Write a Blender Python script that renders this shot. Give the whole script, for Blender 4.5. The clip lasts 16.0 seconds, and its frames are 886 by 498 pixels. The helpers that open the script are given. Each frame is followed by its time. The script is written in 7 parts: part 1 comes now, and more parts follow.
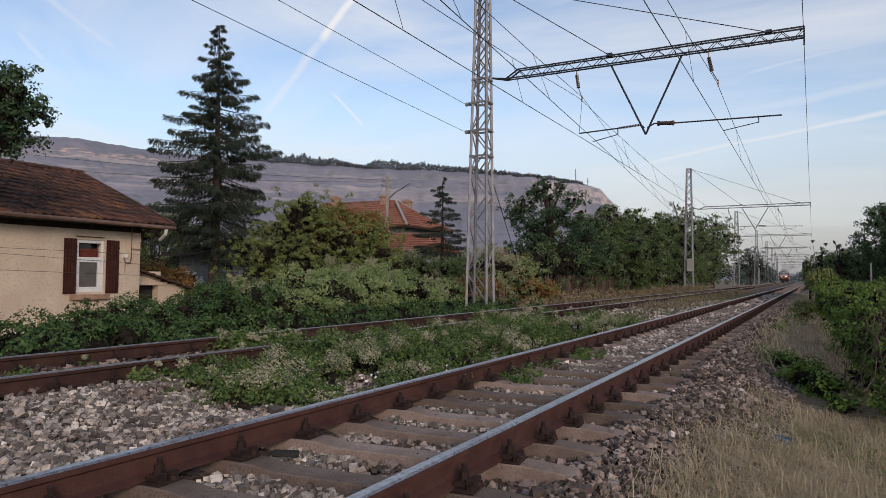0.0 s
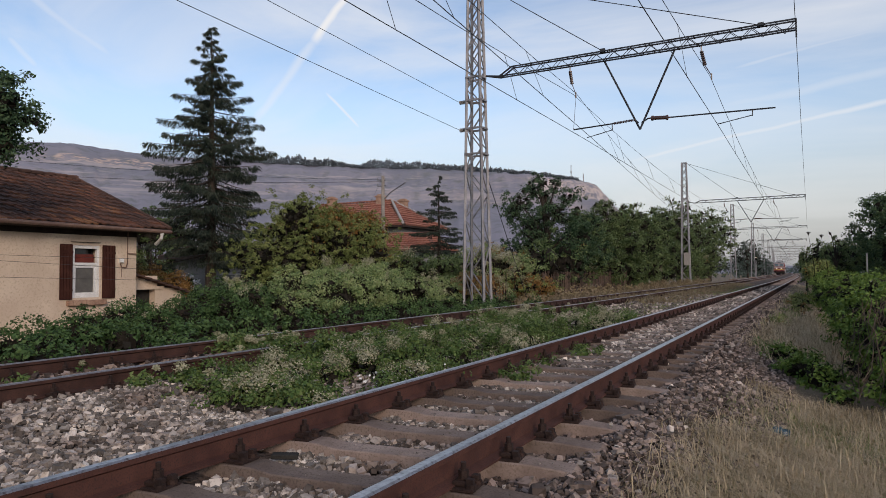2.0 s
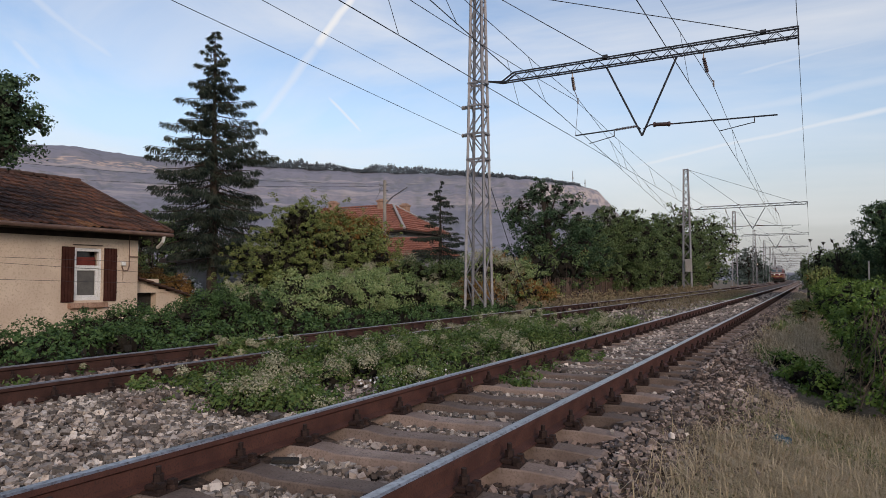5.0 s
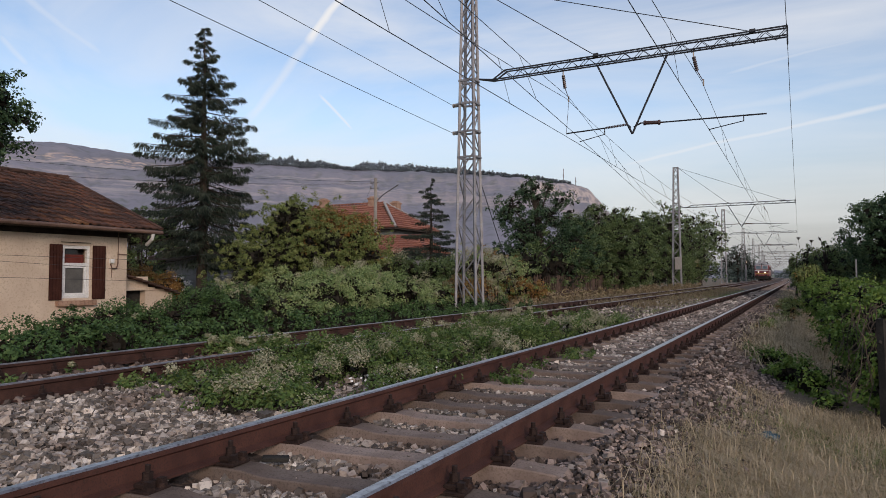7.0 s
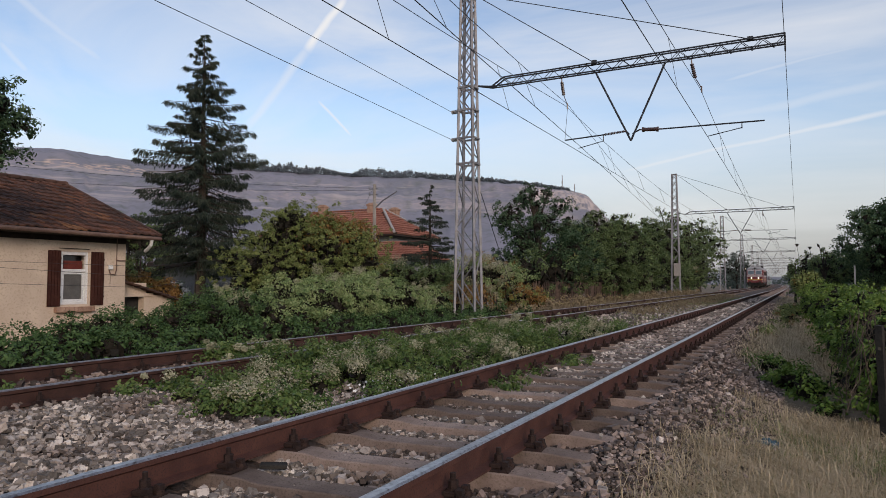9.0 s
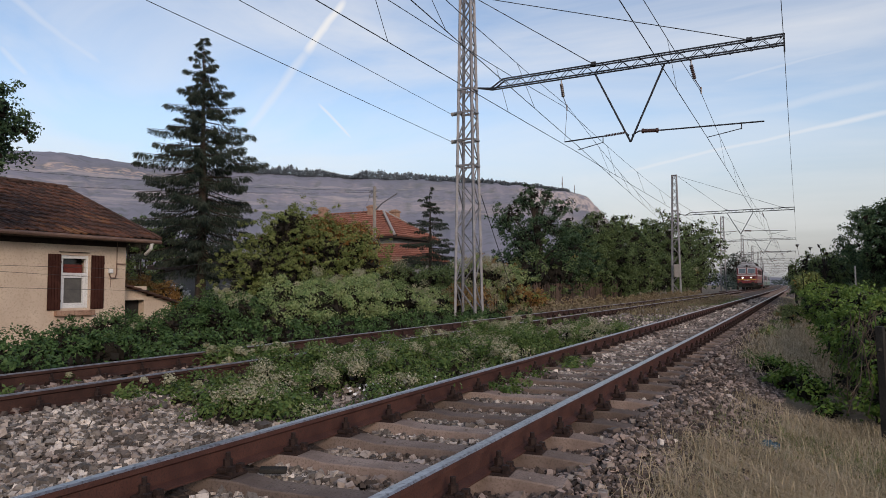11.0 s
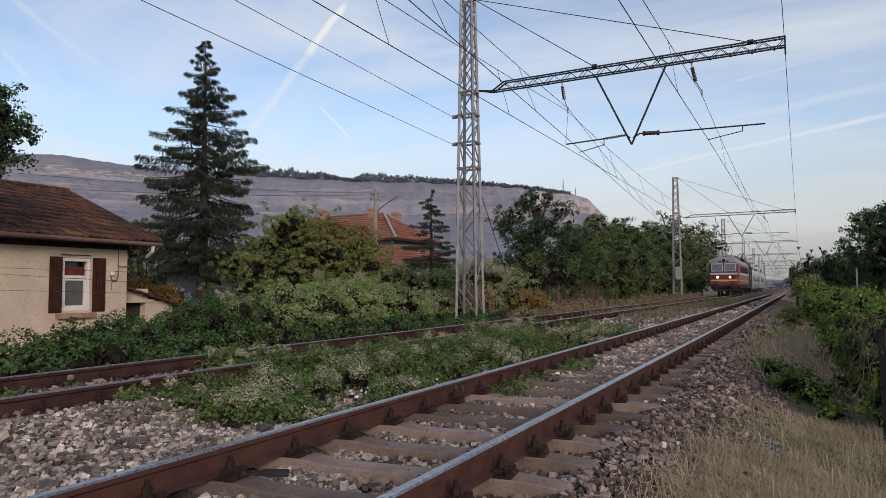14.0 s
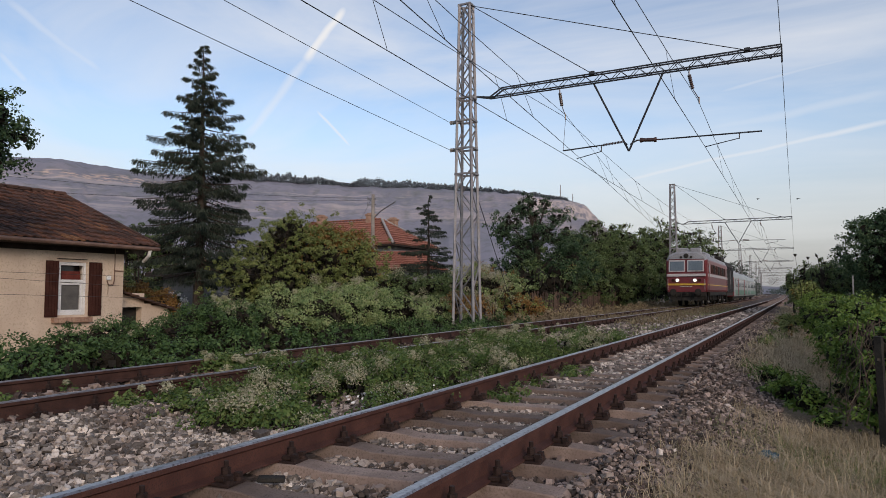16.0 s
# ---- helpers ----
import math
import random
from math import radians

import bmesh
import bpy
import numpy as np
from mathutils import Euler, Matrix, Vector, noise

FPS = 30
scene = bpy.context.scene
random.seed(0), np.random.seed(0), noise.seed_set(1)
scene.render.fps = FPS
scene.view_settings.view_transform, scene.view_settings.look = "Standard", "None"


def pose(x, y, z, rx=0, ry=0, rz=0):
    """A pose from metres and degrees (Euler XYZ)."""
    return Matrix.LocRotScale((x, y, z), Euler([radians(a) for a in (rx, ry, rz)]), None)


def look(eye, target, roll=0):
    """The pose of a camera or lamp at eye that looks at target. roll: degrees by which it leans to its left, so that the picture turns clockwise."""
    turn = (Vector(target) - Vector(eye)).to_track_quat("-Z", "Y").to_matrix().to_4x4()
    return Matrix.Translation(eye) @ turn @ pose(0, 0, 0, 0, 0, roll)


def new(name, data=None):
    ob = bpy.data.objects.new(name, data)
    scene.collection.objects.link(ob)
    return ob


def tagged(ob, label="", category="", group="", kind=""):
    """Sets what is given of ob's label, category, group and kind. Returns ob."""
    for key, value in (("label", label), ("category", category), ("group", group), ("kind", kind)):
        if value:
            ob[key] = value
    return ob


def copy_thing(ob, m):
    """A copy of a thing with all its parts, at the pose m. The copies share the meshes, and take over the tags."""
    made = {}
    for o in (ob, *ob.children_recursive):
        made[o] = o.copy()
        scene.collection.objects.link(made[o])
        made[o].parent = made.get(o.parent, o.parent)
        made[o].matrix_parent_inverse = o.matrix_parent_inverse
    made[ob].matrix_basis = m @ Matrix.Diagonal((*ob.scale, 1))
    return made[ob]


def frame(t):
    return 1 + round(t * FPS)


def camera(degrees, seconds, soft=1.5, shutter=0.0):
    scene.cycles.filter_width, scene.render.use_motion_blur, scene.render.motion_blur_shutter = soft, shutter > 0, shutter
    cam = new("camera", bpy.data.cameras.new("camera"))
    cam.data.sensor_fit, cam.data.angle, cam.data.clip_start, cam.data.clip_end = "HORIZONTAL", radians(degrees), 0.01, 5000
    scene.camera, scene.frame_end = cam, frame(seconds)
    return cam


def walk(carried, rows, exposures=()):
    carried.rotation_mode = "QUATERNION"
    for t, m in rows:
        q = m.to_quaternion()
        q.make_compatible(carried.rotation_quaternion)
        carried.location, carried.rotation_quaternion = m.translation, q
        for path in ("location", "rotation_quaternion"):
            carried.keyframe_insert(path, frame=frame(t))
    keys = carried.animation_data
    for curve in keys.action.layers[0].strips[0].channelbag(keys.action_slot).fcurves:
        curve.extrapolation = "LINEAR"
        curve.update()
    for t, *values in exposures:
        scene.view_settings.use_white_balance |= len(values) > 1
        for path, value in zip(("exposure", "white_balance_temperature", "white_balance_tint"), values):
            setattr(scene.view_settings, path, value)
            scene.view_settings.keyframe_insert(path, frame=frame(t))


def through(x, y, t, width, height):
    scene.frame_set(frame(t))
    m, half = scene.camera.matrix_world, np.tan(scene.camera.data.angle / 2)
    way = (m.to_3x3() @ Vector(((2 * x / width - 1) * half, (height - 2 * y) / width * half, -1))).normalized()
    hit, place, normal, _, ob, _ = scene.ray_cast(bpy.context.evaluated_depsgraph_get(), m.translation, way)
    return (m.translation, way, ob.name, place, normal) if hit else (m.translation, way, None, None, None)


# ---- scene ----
# ---- camera ----
cam = camera(66.3, 16.0, soft=0.5)
PATH = [
    (0.0, -0.006, -0.005, 0.979, 92.21, -0.71, 28.61),
    (0.5, -0.009, -0.010, 0.980, 92.15, -0.48, 28.31),
    (1.0, -0.006, -0.009, 0.982, 92.06, -0.20, 28.61),
    (1.5, -0.004, -0.004, 0.981, 91.95, 0.14, 28.57),
    (2.0, 0.003, 0.001, 0.983, 92.09, 0.38, 28.40),
    (2.5, 0.006, 0.006, 0.983, 91.95, 0.40, 28.71),
    (3.0, 0.005, 0.005, 0.984, 92.08, 0.47, 28.70),
    (3.5, 0.001, 0.000, 0.986, 92.19, 0.38, 28.80),
    (4.0, 0.003, 0.000, 0.983, 92.27, 0.55, 28.79),
    (4.5, 0.000, -0.002, 0.986, 92.56, 0.19, 28.74),
    (7.0, 0.001, -0.002, 0.987, 92.31, -0.00, 27.72),
    (7.5, 0.003, -0.001, 0.987, 92.50, 0.03, 27.72),
    (8.0, -0.002, -0.006, 0.988, 92.69, -0.02, 27.73),
    (8.5, 0.001, -0.004, 0.990, 92.80, 0.08, 27.74),
    (9.0, 0.003, -0.001, 0.987, 92.85, -0.02, 27.63),
    (11.5, 0.007, 0.008, 0.997, 93.03, 0.31, 27.61),
    (12.0, 0.004, 0.007, 0.996, 93.00, 0.35, 27.49),
    (12.5, 0.004, 0.004, 0.998, 93.10, 0.35, 27.78),
    (13.0, 0.003, 0.005, 0.996, 93.29, 0.22, 27.82),
    (13.5, -0.001, 0.002, 1.000, 93.32, 0.15, 27.82),
    (14.0, 0.001, 0.001, 0.997, 93.21, 0.23, 27.75),
    (14.5, 0.000, -0.001, 0.998, 93.39, 0.02, 27.50),
    (15.0, 0.001, 0.000, 0.998, 93.53, -0.01, 27.50),
    (15.5, 0.000, -0.001, 0.998, 93.66, 0.01, 27.50),
    (16.0, -0.000, -0.000, 1.000, 93.68, -0.00, 27.50),
]
walk(cam, [(r[0], pose(*r[1:])) for r in PATH], exposures=[(0, 0.37, 7600, 18), (16, 0.35, 7600, 18)])

# ---- world and light ----
SUN_EL, SUN_AZ = radians(21), radians(133)


def make_world():
    w = bpy.data.worlds.new("sky_world")
    scene.world = w
    w.use_nodes = True
    nt = w.node_tree
    N, L = nt.nodes, nt.links
    N.clear()
    out = N.new("ShaderNodeOutputWorld")
    sky = N.new("ShaderNodeTexSky")
    sky.sky_type = "NISHITA"
    sky.sun_disc = False
    sky.sun_elevation, sky.sun_rotation = SUN_EL, SUN_AZ
    sky.air_density, sky.dust_density, sky.ozone_density = 1.0, 0.4, 2.5
    bg = N.new("ShaderNodeBackground")
    bg.inputs["Strength"].default_value = 0.142
    geo = N.new("ShaderNodeTexCoord")
    # cirrus: stretched noise over the direction
    mp = N.new("ShaderNodeMapping")
    mp.inputs["Rotation"].default_value = (0, 0, radians(35))
    mp.inputs["Scale"].default_value = (1.0, 3.0, 7.0)
    n1 = N.new("ShaderNodeTexNoise")
    n1.inputs["Scale"].default_value, n1.inputs["Detail"].default_value = 1.1, 8
    n1.inputs["Roughness"].default_value, n1.inputs["Distortion"].default_value = 0.55, 0.6
    r1 = N.new("ShaderNodeMapRange")
    r1.inputs["From Min"].default_value, r1.inputs["From Max"].default_value = 0.40, 0.74
    r1.inputs["To Max"].default_value = 0.66
    L.new(geo.outputs["Generated"], mp.inputs["Vector"])
    L.new(mp.outputs["Vector"], n1.inputs["Vector"])
    L.new(n1.outputs["Fac"], r1.inputs["Value"])
    fac = r1.outputs["Result"]
    # contrails: thin arcs of great circles, between two bounds along them
    for nrm, mid, half, width, dense in CONTRAILS:
        d = N.new("ShaderNodeVectorMath")
        d.operation = "DOT_PRODUCT"
        d.inputs[1].default_value = nrm
        wob = N.new("ShaderNodeTexNoise")
        wob.inputs["Scale"].default_value = 14
        wob.inputs["Detail"].default_value = 4
        L.new(geo.outputs["Generated"], wob.inputs["Vector"])
        off = N.new("ShaderNodeMath")
        off.operation = "MULTIPLY_ADD"
        off.inputs[1].default_value, off.inputs[2].default_value = width * 1.2, -width * 0.6
        L.new(wob.outputs["Fac"], off.inputs[0])
        add = N.new("ShaderNodeMath")
        add.operation = "ADD"
        ab = N.new("ShaderNodeMath")
        ab.operation = "ABSOLUTE"
        m = N.new("ShaderNodeMapRange")
        m.interpolation_type = "SMOOTHSTEP"
        m.inputs["From Min"].default_value, m.inputs["From Max"].default_value = width, 0.0
        m.inputs["To Max"].default_value = dense
        e = N.new("ShaderNodeVectorMath")
        e.operation = "DOT_PRODUCT"
        e.inputs[1].default_value = mid
        me = N.new("ShaderNodeMapRange")
        me.interpolation_type = "SMOOTHSTEP"
        me.inputs["From Min"].default_value, me.inputs["From Max"].default_value = math.cos(half), math.cos(half * 0.55)
        mul = N.new("ShaderNodeMath")
        mul.operation = "MULTIPLY"
        mx = N.new("ShaderNodeMath")
        mx.operation = "MAXIMUM"
        L.new(geo.outputs["Generated"], d.inputs[0])
        L.new(d.outputs["Value"], add.inputs[0])
        L.new(off.outputs[0], add.inputs[1])
        L.new(add.outputs[0], ab.inputs[0])
        L.new(ab.outputs[0], m.inputs["Value"])
        L.new(geo.outputs["Generated"], e.inputs[0])
        L.new(e.outputs["Value"], me.inputs["Value"])
        L.new(m.outputs["Result"], mul.inputs[0])
        L.new(me.outputs["Result"], mul.inputs[1])
        L.new(mul.outputs[0], mx.inputs[0])
        L.new(fac, mx.inputs[1])
        fac = mx.outputs[0]
    mix = N.new("ShaderNodeMixRGB")
    mix.inputs["Color2"].default_value = CLOUD
    L.new(fac, mix.inputs["Fac"])
    # the pale, dull air low over the horizon
    sep = N.new("ShaderNodeSeparateXYZ")
    L.new(geo.outputs["Generated"], sep.inputs[0])
    low = N.new("ShaderNodeMapRange")
    low.interpolation_type = "SMOOTHSTEP"
    low.inputs["From Min"].default_value, low.inputs["From Max"].default_value = 0.26, 0.0
    low.inputs["To Max"].default_value = 0.96
    L.new(sep.outputs["Z"], low.inputs["Value"])
    air = N.new("ShaderNodeMixRGB")
    air.inputs["Color2"].default_value = AIR
    L.new(low.outputs["Result"], air.inputs["Fac"])
    L.new(sky.outputs["Color"], air.inputs["Color1"])
    L.new(air.outputs["Color"], mix.inputs["Color1"])
    L.new(mix.outputs["Color"], bg.inputs["Color"])
    L.new(bg.outputs[0], out.inputs["Surface"])


CLOUD = (4.25, 4.85, 5.4, 1)
AIR = (1.52, 1.76, 2.06, 1)


def great(a, b, width, dense):
    """A contrail through two directions, given as azimuth from +y to the right and elevation, in degrees."""
    va, vb = (Vector((math.sin(radians(p)) * math.cos(radians(q)), math.cos(radians(p)) * math.cos(radians(q)), math.sin(radians(q)))) for p, q in (a, b))
    return (va.cross(vb).normalized(), ((va + vb) / 2).normalized(), va.angle(vb) / 2 * 1.35, width, dense)


CONTRAILS = [
    great((-36.0, 22.8), (-39.0, 19.0), 0.013, 0.95),
    great((-39.0, 19.0), (-43.7, 12.7), 0.011, 0.42),
    great((-60.6, 20.1), (-55.0, 16.6), 0.009, 0.33),
    great((-61.2, 16.6), (-59.6, 15.1), 0.006, 0.3),
    great((-38.0, 14.7), (-35.6, 12.4), 0.0032, 0.6),
    great((6.0, 12.0), (-12.6, 9.1), 0.006, 0.55),
    great((6.2, 17.0), (-4.3, 15.6), 0.005, 0.35),
    great((6.1, 14.0), (-6.0, 12.7), 0.012, 0.3),
]
make_world()

sun = new("sun", bpy.data.lights.new("sun", "SUN"))
sun.data.energy, sun.data.angle, sun.data.color = 1.16, radians(16), (1.0, 0.93, 0.85)
sun.matrix_world = look((0, 0, 0), (-math.sin(SUN_AZ) * math.cos(SUN_EL), -math.cos(SUN_AZ) * math.cos(SUN_EL), -math.sin(SUN_EL)))


# ---- materials ----
def mat(name, c1, c2, scale=6.0, rough=0.8, metal=0.0, bump=0.3, fine=60.0, dark=None, spread=(0.35, 0.65), per="", bumpd=0.01, spec=None):
    """Two colours over a coarse noise, a third by a fine one, with a fine relief. per: 'object' or 'island' adds a random shade."""
    m = bpy.data.materials.new(name)
    m.use_nodes = True
    N, L = m.node_tree.nodes, m.node_tree.links
    b = N["Principled BSDF"]
    b.inputs["Roughness"].default_value, b.inputs["Metallic"].default_value = rough, metal
    b.inputs["Specular IOR Level"].default_value = spec if spec is not None else (0.5 if rough < 0.7 else 0.2)
    tc = N.new("ShaderNodeTexCoord")
    n1, n2 = N.new("ShaderNodeTexNoise"), N.new("ShaderNodeTexNoise")
    n1.inputs["Scale"].default_value, n2.inputs["Scale"].default_value = scale, fine
    n1.inputs["Detail"].default_value, n2.inputs["Detail"].default_value = 5, 3
    rp = N.new("ShaderNodeValToRGB")
    rp.color_ramp.elements[0].position, rp.color_ramp.elements[1].position = spread
    rp.color_ramp.elements[0].color, rp.color_ramp.elements[1].color = (*c1, 1), (*c2, 1)
    L.new(tc.outputs["Object"], n1.inputs["Vector"])
    L.new(tc.outputs["Object"], n2.inputs["Vector"])
    L.new(n1.outputs["Fac"], rp.inputs["Fac"])
    mx = N.new("ShaderNodeMixRGB")
    mx.blend_type = "MIX"
    mr = N.new("ShaderNodeMapRange")
    mr.inputs["From Min"].default_value, mr.inputs["From Max"].default_value = 0.5, 0.75
    L.new(n2.outputs["Fac"], mr.inputs["Value"])
    L.new(mr.outputs["Result"], mx.inputs["Fac"])
    L.new(rp.outputs["Color"], mx.inputs["Color1"])
    mx.inputs["Color2"].default_value = (*(dark or [0.6 * v for v in c1]), 1)
    col = mx.outputs["Color"]
    if per:
        if per == "object":
            rnd = N.new("ShaderNodeObjectInfo").outputs["Random"]
        else:
            rnd = N.new("ShaderNodeNewGeometry").outputs["Random Per Island"]
        hv = N.new("ShaderNodeHueSaturation")
        v = N.new("ShaderNodeMapRange")
        v.inputs["To Min"].default_value, v.inputs["To Max"].default_value = (0.6, 1.4) if per != "stone" else (0.34, 2.0)
        if per == "stone":
            pw = N.new("ShaderNodeMath")
            pw.operation = "POWER"
            pw.inputs[1].default_value = 1.9
            L.new(rnd, pw.inputs[0])
            rnd = pw.outputs[0]
        L.new(rnd, v.inputs["Value"])
        L.new(v.outputs["Result"], hv.inputs["Value"])
        L.new(col, hv.inputs["Color"])
        col = hv.outputs["Color"]
    L.new(col, b.inputs["Base Color"])
    if bump:
        bp = N.new("ShaderNodeBump")
        bp.inputs["Strength"].default_value, bp.inputs["Distance"].default_value = bump, bumpd
        L.new(n2.outputs["Fac"], bp.inputs["Height"])
        L.new(bp.outputs["Normal"], b.inputs["Normal"])
    return m


def leaf_mat(name, stops, rough=0.6, through=0.1):
    """Leaves: the colour runs over the given stops by chance from leaf to leaf."""
    m = bpy.data.materials.new(name)
    m.use_nodes = True
    N, L = m.node_tree.nodes, m.node_tree.links
    b = N["Principled BSDF"]
    b.inputs["Roughness"].default_value = rough
    b.inputs["Specular IOR Level"].default_value = 0.12
    g = N.new("ShaderNodeNewGeometry")
    tc = N.new("ShaderNodeTexCoord")
    n1 = N.new("ShaderNodeTexNoise")
    n1.inputs["Scale"].default_value = 2.4
    n1.inputs["Detail"].default_value = 4
    L.new(tc.outputs["Object"], n1.inputs["Vector"])
    ma = N.new("ShaderNodeMath")
    ma.operation = "MULTIPLY_ADD"
    ma.inputs[1].default_value = 1.2
    sh = N.new("ShaderNodeMath")
    sh.operation = "MULTIPLY_ADD"
    sh.inputs[1].default_value, sh.inputs[2].default_value = 0.62, -0.39
    L.new(g.outputs["Random Per Island"], sh.inputs[0])
    L.new(n1.outputs["Fac"], ma.inputs[0])
    L.new(sh.outputs[0], ma.inputs[2])
    rp = N.new("ShaderNodeValToRGB")
    el = rp.color_ramp.elements
    while len(el) < len(stops):
        el.new(0.5)
    for i, c in enumerate(stops):
        el[i].position, el[i].color = i / (len(stops) - 1), (*c, 1)
    L.new(ma.outputs[0], rp.inputs["Fac"])
    L.new(rp.outputs["Color"], b.inputs["Base Color"])
    tr = N.new("ShaderNodeBsdfTranslucent")
    L.new(rp.outputs["Color"], tr.inputs["Color"])
    ms = N.new("ShaderNodeMixShader")
    ms.inputs["Fac"].default_value = through
    L.new(b.outputs[0], ms.inputs[1])
    L.new(tr.outputs[0], ms.inputs[2])
    L.new(ms.outputs[0], N["Material Output"].inputs["Surface"])
    return m


def glow(name, colour, strength):
    m = bpy.data.materials.new(name)
    m.use_nodes = True
    b = m.node_tree.nodes["Principled BSDF"]
    b.inputs["Base Color"].default_value = (*colour, 1)
    b.inputs["Emission Color"].default_value = (*colour, 1)
    b.inputs["Emission Strength"].default_value = strength
    return m


M_RUST = mat("rail_rust", (0.070, 0.029, 0.024), (0.115, 0.049, 0.038), 5, 0.75, 0.2, 0.25, 90, (0.05, 0.03, 0.026))
M_RUST_DARK = mat("old_rail_rust", (0.048, 0.023, 0.019), (0.085, 0.040, 0.031), 5, 0.85, 0.1, 0.3, 90, (0.03, 0.02, 0.018))
M_HEAD = mat("rail_head_steel", (0.36, 0.315, 0.30), (0.50, 0.445, 0.43), 14, 0.32, 1.0, 0.10, 40, (0.13, 0.10, 0.09))
M_HEAD_DULL = mat("rail_head_dull", (0.24, 0.21, 0.20), (0.34, 0.31, 0.31), 9, 0.42, 0.8, 0.1, 60, (0.15, 0.11, 0.1))
M_PLATE = mat("fastening_rust", (0.030, 0.019, 0.017), (0.060, 0.035, 0.029), 20, 0.8, 0.3, 0.3, 120)
M_SLEEPER = mat("sleeper_concrete", (0.170, 0.122, 0.102), (0.285, 0.212, 0.178), 3.5, 0.92, 0, 0.5, 70, (0.12, 0.09, 0.07), per="object")
M_STONE = mat("ballast_stone", (0.178, 0.138, 0.118), (0.435, 0.38, 0.335), 2.2, 0.9, 0, 0.3, 40, (0.15, 0.115, 0.10), per="stone")
M_RUBBLE = mat("bank_rubble", (0.155, 0.112, 0.096), (0.245, 0.19, 0.165), 1.6, 0.95, 0, 0.3, 30, (0.09, 0.07, 0.055), per="stone")
# Bed coloured darker than the loose stones, as shade in their gaps.
M_BED_DARKENED = mat("ballast_bed", (0.065, 0.047, 0.040), (0.13, 0.097, 0.083), 2.0, 0.95, 0, 1.0, 26, (0.06, 0.05, 0.045), bumpd=0.04)
M_SOIL = mat("soil_ground", (0.18, 0.136, 0.10), (0.27, 0.21, 0.15), 0.6, 0.95, 0, 0.8, 14, (0.07, 0.07, 0.035), bumpd=0.03)
M_GALV = mat("weathered_steel", (0.19, 0.19, 0.205), (0.29, 0.285, 0.30), 2.5, 0.6, 0.3, 0.1, 30, (0.22, 0.17, 0.14))
M_DARKSTEEL = mat("dark_steel", (0.024, 0.026, 0.032), (0.045, 0.048, 0.056), 4, 0.55, 0.4, 0.1, 30)
M_WIRE = mat("wire_dark", (0.035, 0.035, 0.04), (0.06, 0.06, 0.06), 4, 0.5, 0.5, 0)
M_INSUL = mat("brown_porcelain", (0.06, 0.03, 0.025), (0.09, 0.045, 0.035), 8, 0.3, 0, 0)
M_INSUL_W = mat("grey_porcelain", (0.30, 0.27, 0.25), (0.4, 0.37, 0.34), 8, 0.35, 0, 0)
M_PLASTER = mat("cream_plaster", (0.56, 0.425, 0.325), (0.67, 0.53, 0.41), 1.1, 0.9, 0, 0.25, 22, (0.49, 0.365, 0.275))
M_ROOF = mat("old_roof_tile", (0.10, 0.05, 0.038), (0.21, 0.10, 0.06), 1.1, 0.85, 0, 0.4, 30, (0.055, 0.04, 0.036))


def weather_roof(m):
    """Dark, brown and lichen-orange tiles, by chance and in streaks along the courses."""
    N, L = m.node_tree.nodes, m.node_tree.links
    g, oi = N.new("ShaderNodeNewGeometry"), N.new("ShaderNodeObjectInfo")
    mp, ns = N.new("ShaderNodeMapping"), N.new("ShaderNodeTexNoise")
    mp.inputs["Scale"].default_value = (0.9, 0.28, 1.6)
    ns.inputs["Scale"].default_value, ns.inputs["Detail"].default_value = 1.3, 3
    a = N.new("ShaderNodeMath")
    a.operation = "MULTIPLY_ADD"
    a.inputs[1].default_value, a.inputs[2].default_value = 0.34, -0.17
    b = N.new("ShaderNodeMath")
    b.operation = "ADD"
    rp = N.new("ShaderNodeValToRGB")
    el = rp.color_ramp.elements
    el.new(0.5)
    el.new(0.66)
    for e, (q, c) in zip(el, ((0.34, (0.040, 0.028, 0.026)), (0.50, (0.085, 0.045, 0.036)), (0.64, (0.16, 0.066, 0.042)), (0.80, (0.25, 0.118, 0.055)))):
        e.position, e.color = q, (*c, 1)
    mx = N.new("ShaderNodeMixRGB")
    mx.inputs["Fac"].default_value = 0.72
    bs = N["Principled BSDF"].inputs["Base Color"]
    was = bs.links[0].from_socket
    L.new(g.outputs["Position"], mp.inputs["Vector"])
    L.new(mp.outputs["Vector"], ns.inputs["Vector"])
    L.new(oi.outputs["Random"], a.inputs[0])
    L.new(ns.outputs["Fac"], b.inputs[0])
    L.new(a.outputs[0], b.inputs[1])
    L.new(b.outputs[0], rp.inputs["Fac"])
    L.new(was, mx.inputs["Color1"])
    L.new(rp.outputs["Color"], mx.inputs["Color2"])
    L.new(mx.outputs["Color"], bs)


weather_roof(M_ROOF)
M_ROOF_RED = mat("red_roof_tile", (0.29, 0.115, 0.085), (0.40, 0.175, 0.125), 0.8, 0.85, 0, 0.4, 20, (0.15, 0.065, 0.055))
M_WHITE = mat("white_paint", (0.72, 0.70, 0.68), (0.80, 0.78, 0.76), 4, 0.5, 0, 0.05)
M_SHUTTER = mat("brown_shutter_wood", (0.045, 0.014, 0.010), (0.075, 0.026, 0.018), 4, 0.85, 0, 0.2, 60)
M_EAVE = mat("dark_eave_wood", (0.03, 0.02, 0.017), (0.05, 0.035, 0.028), 4, 0.8, 0, 0.2)
M_GUTTER = mat("rusty_gutter", (0.16, 0.09, 0.07), (0.24, 0.14, 0.10), 3, 0.6, 0.2, 0.1)
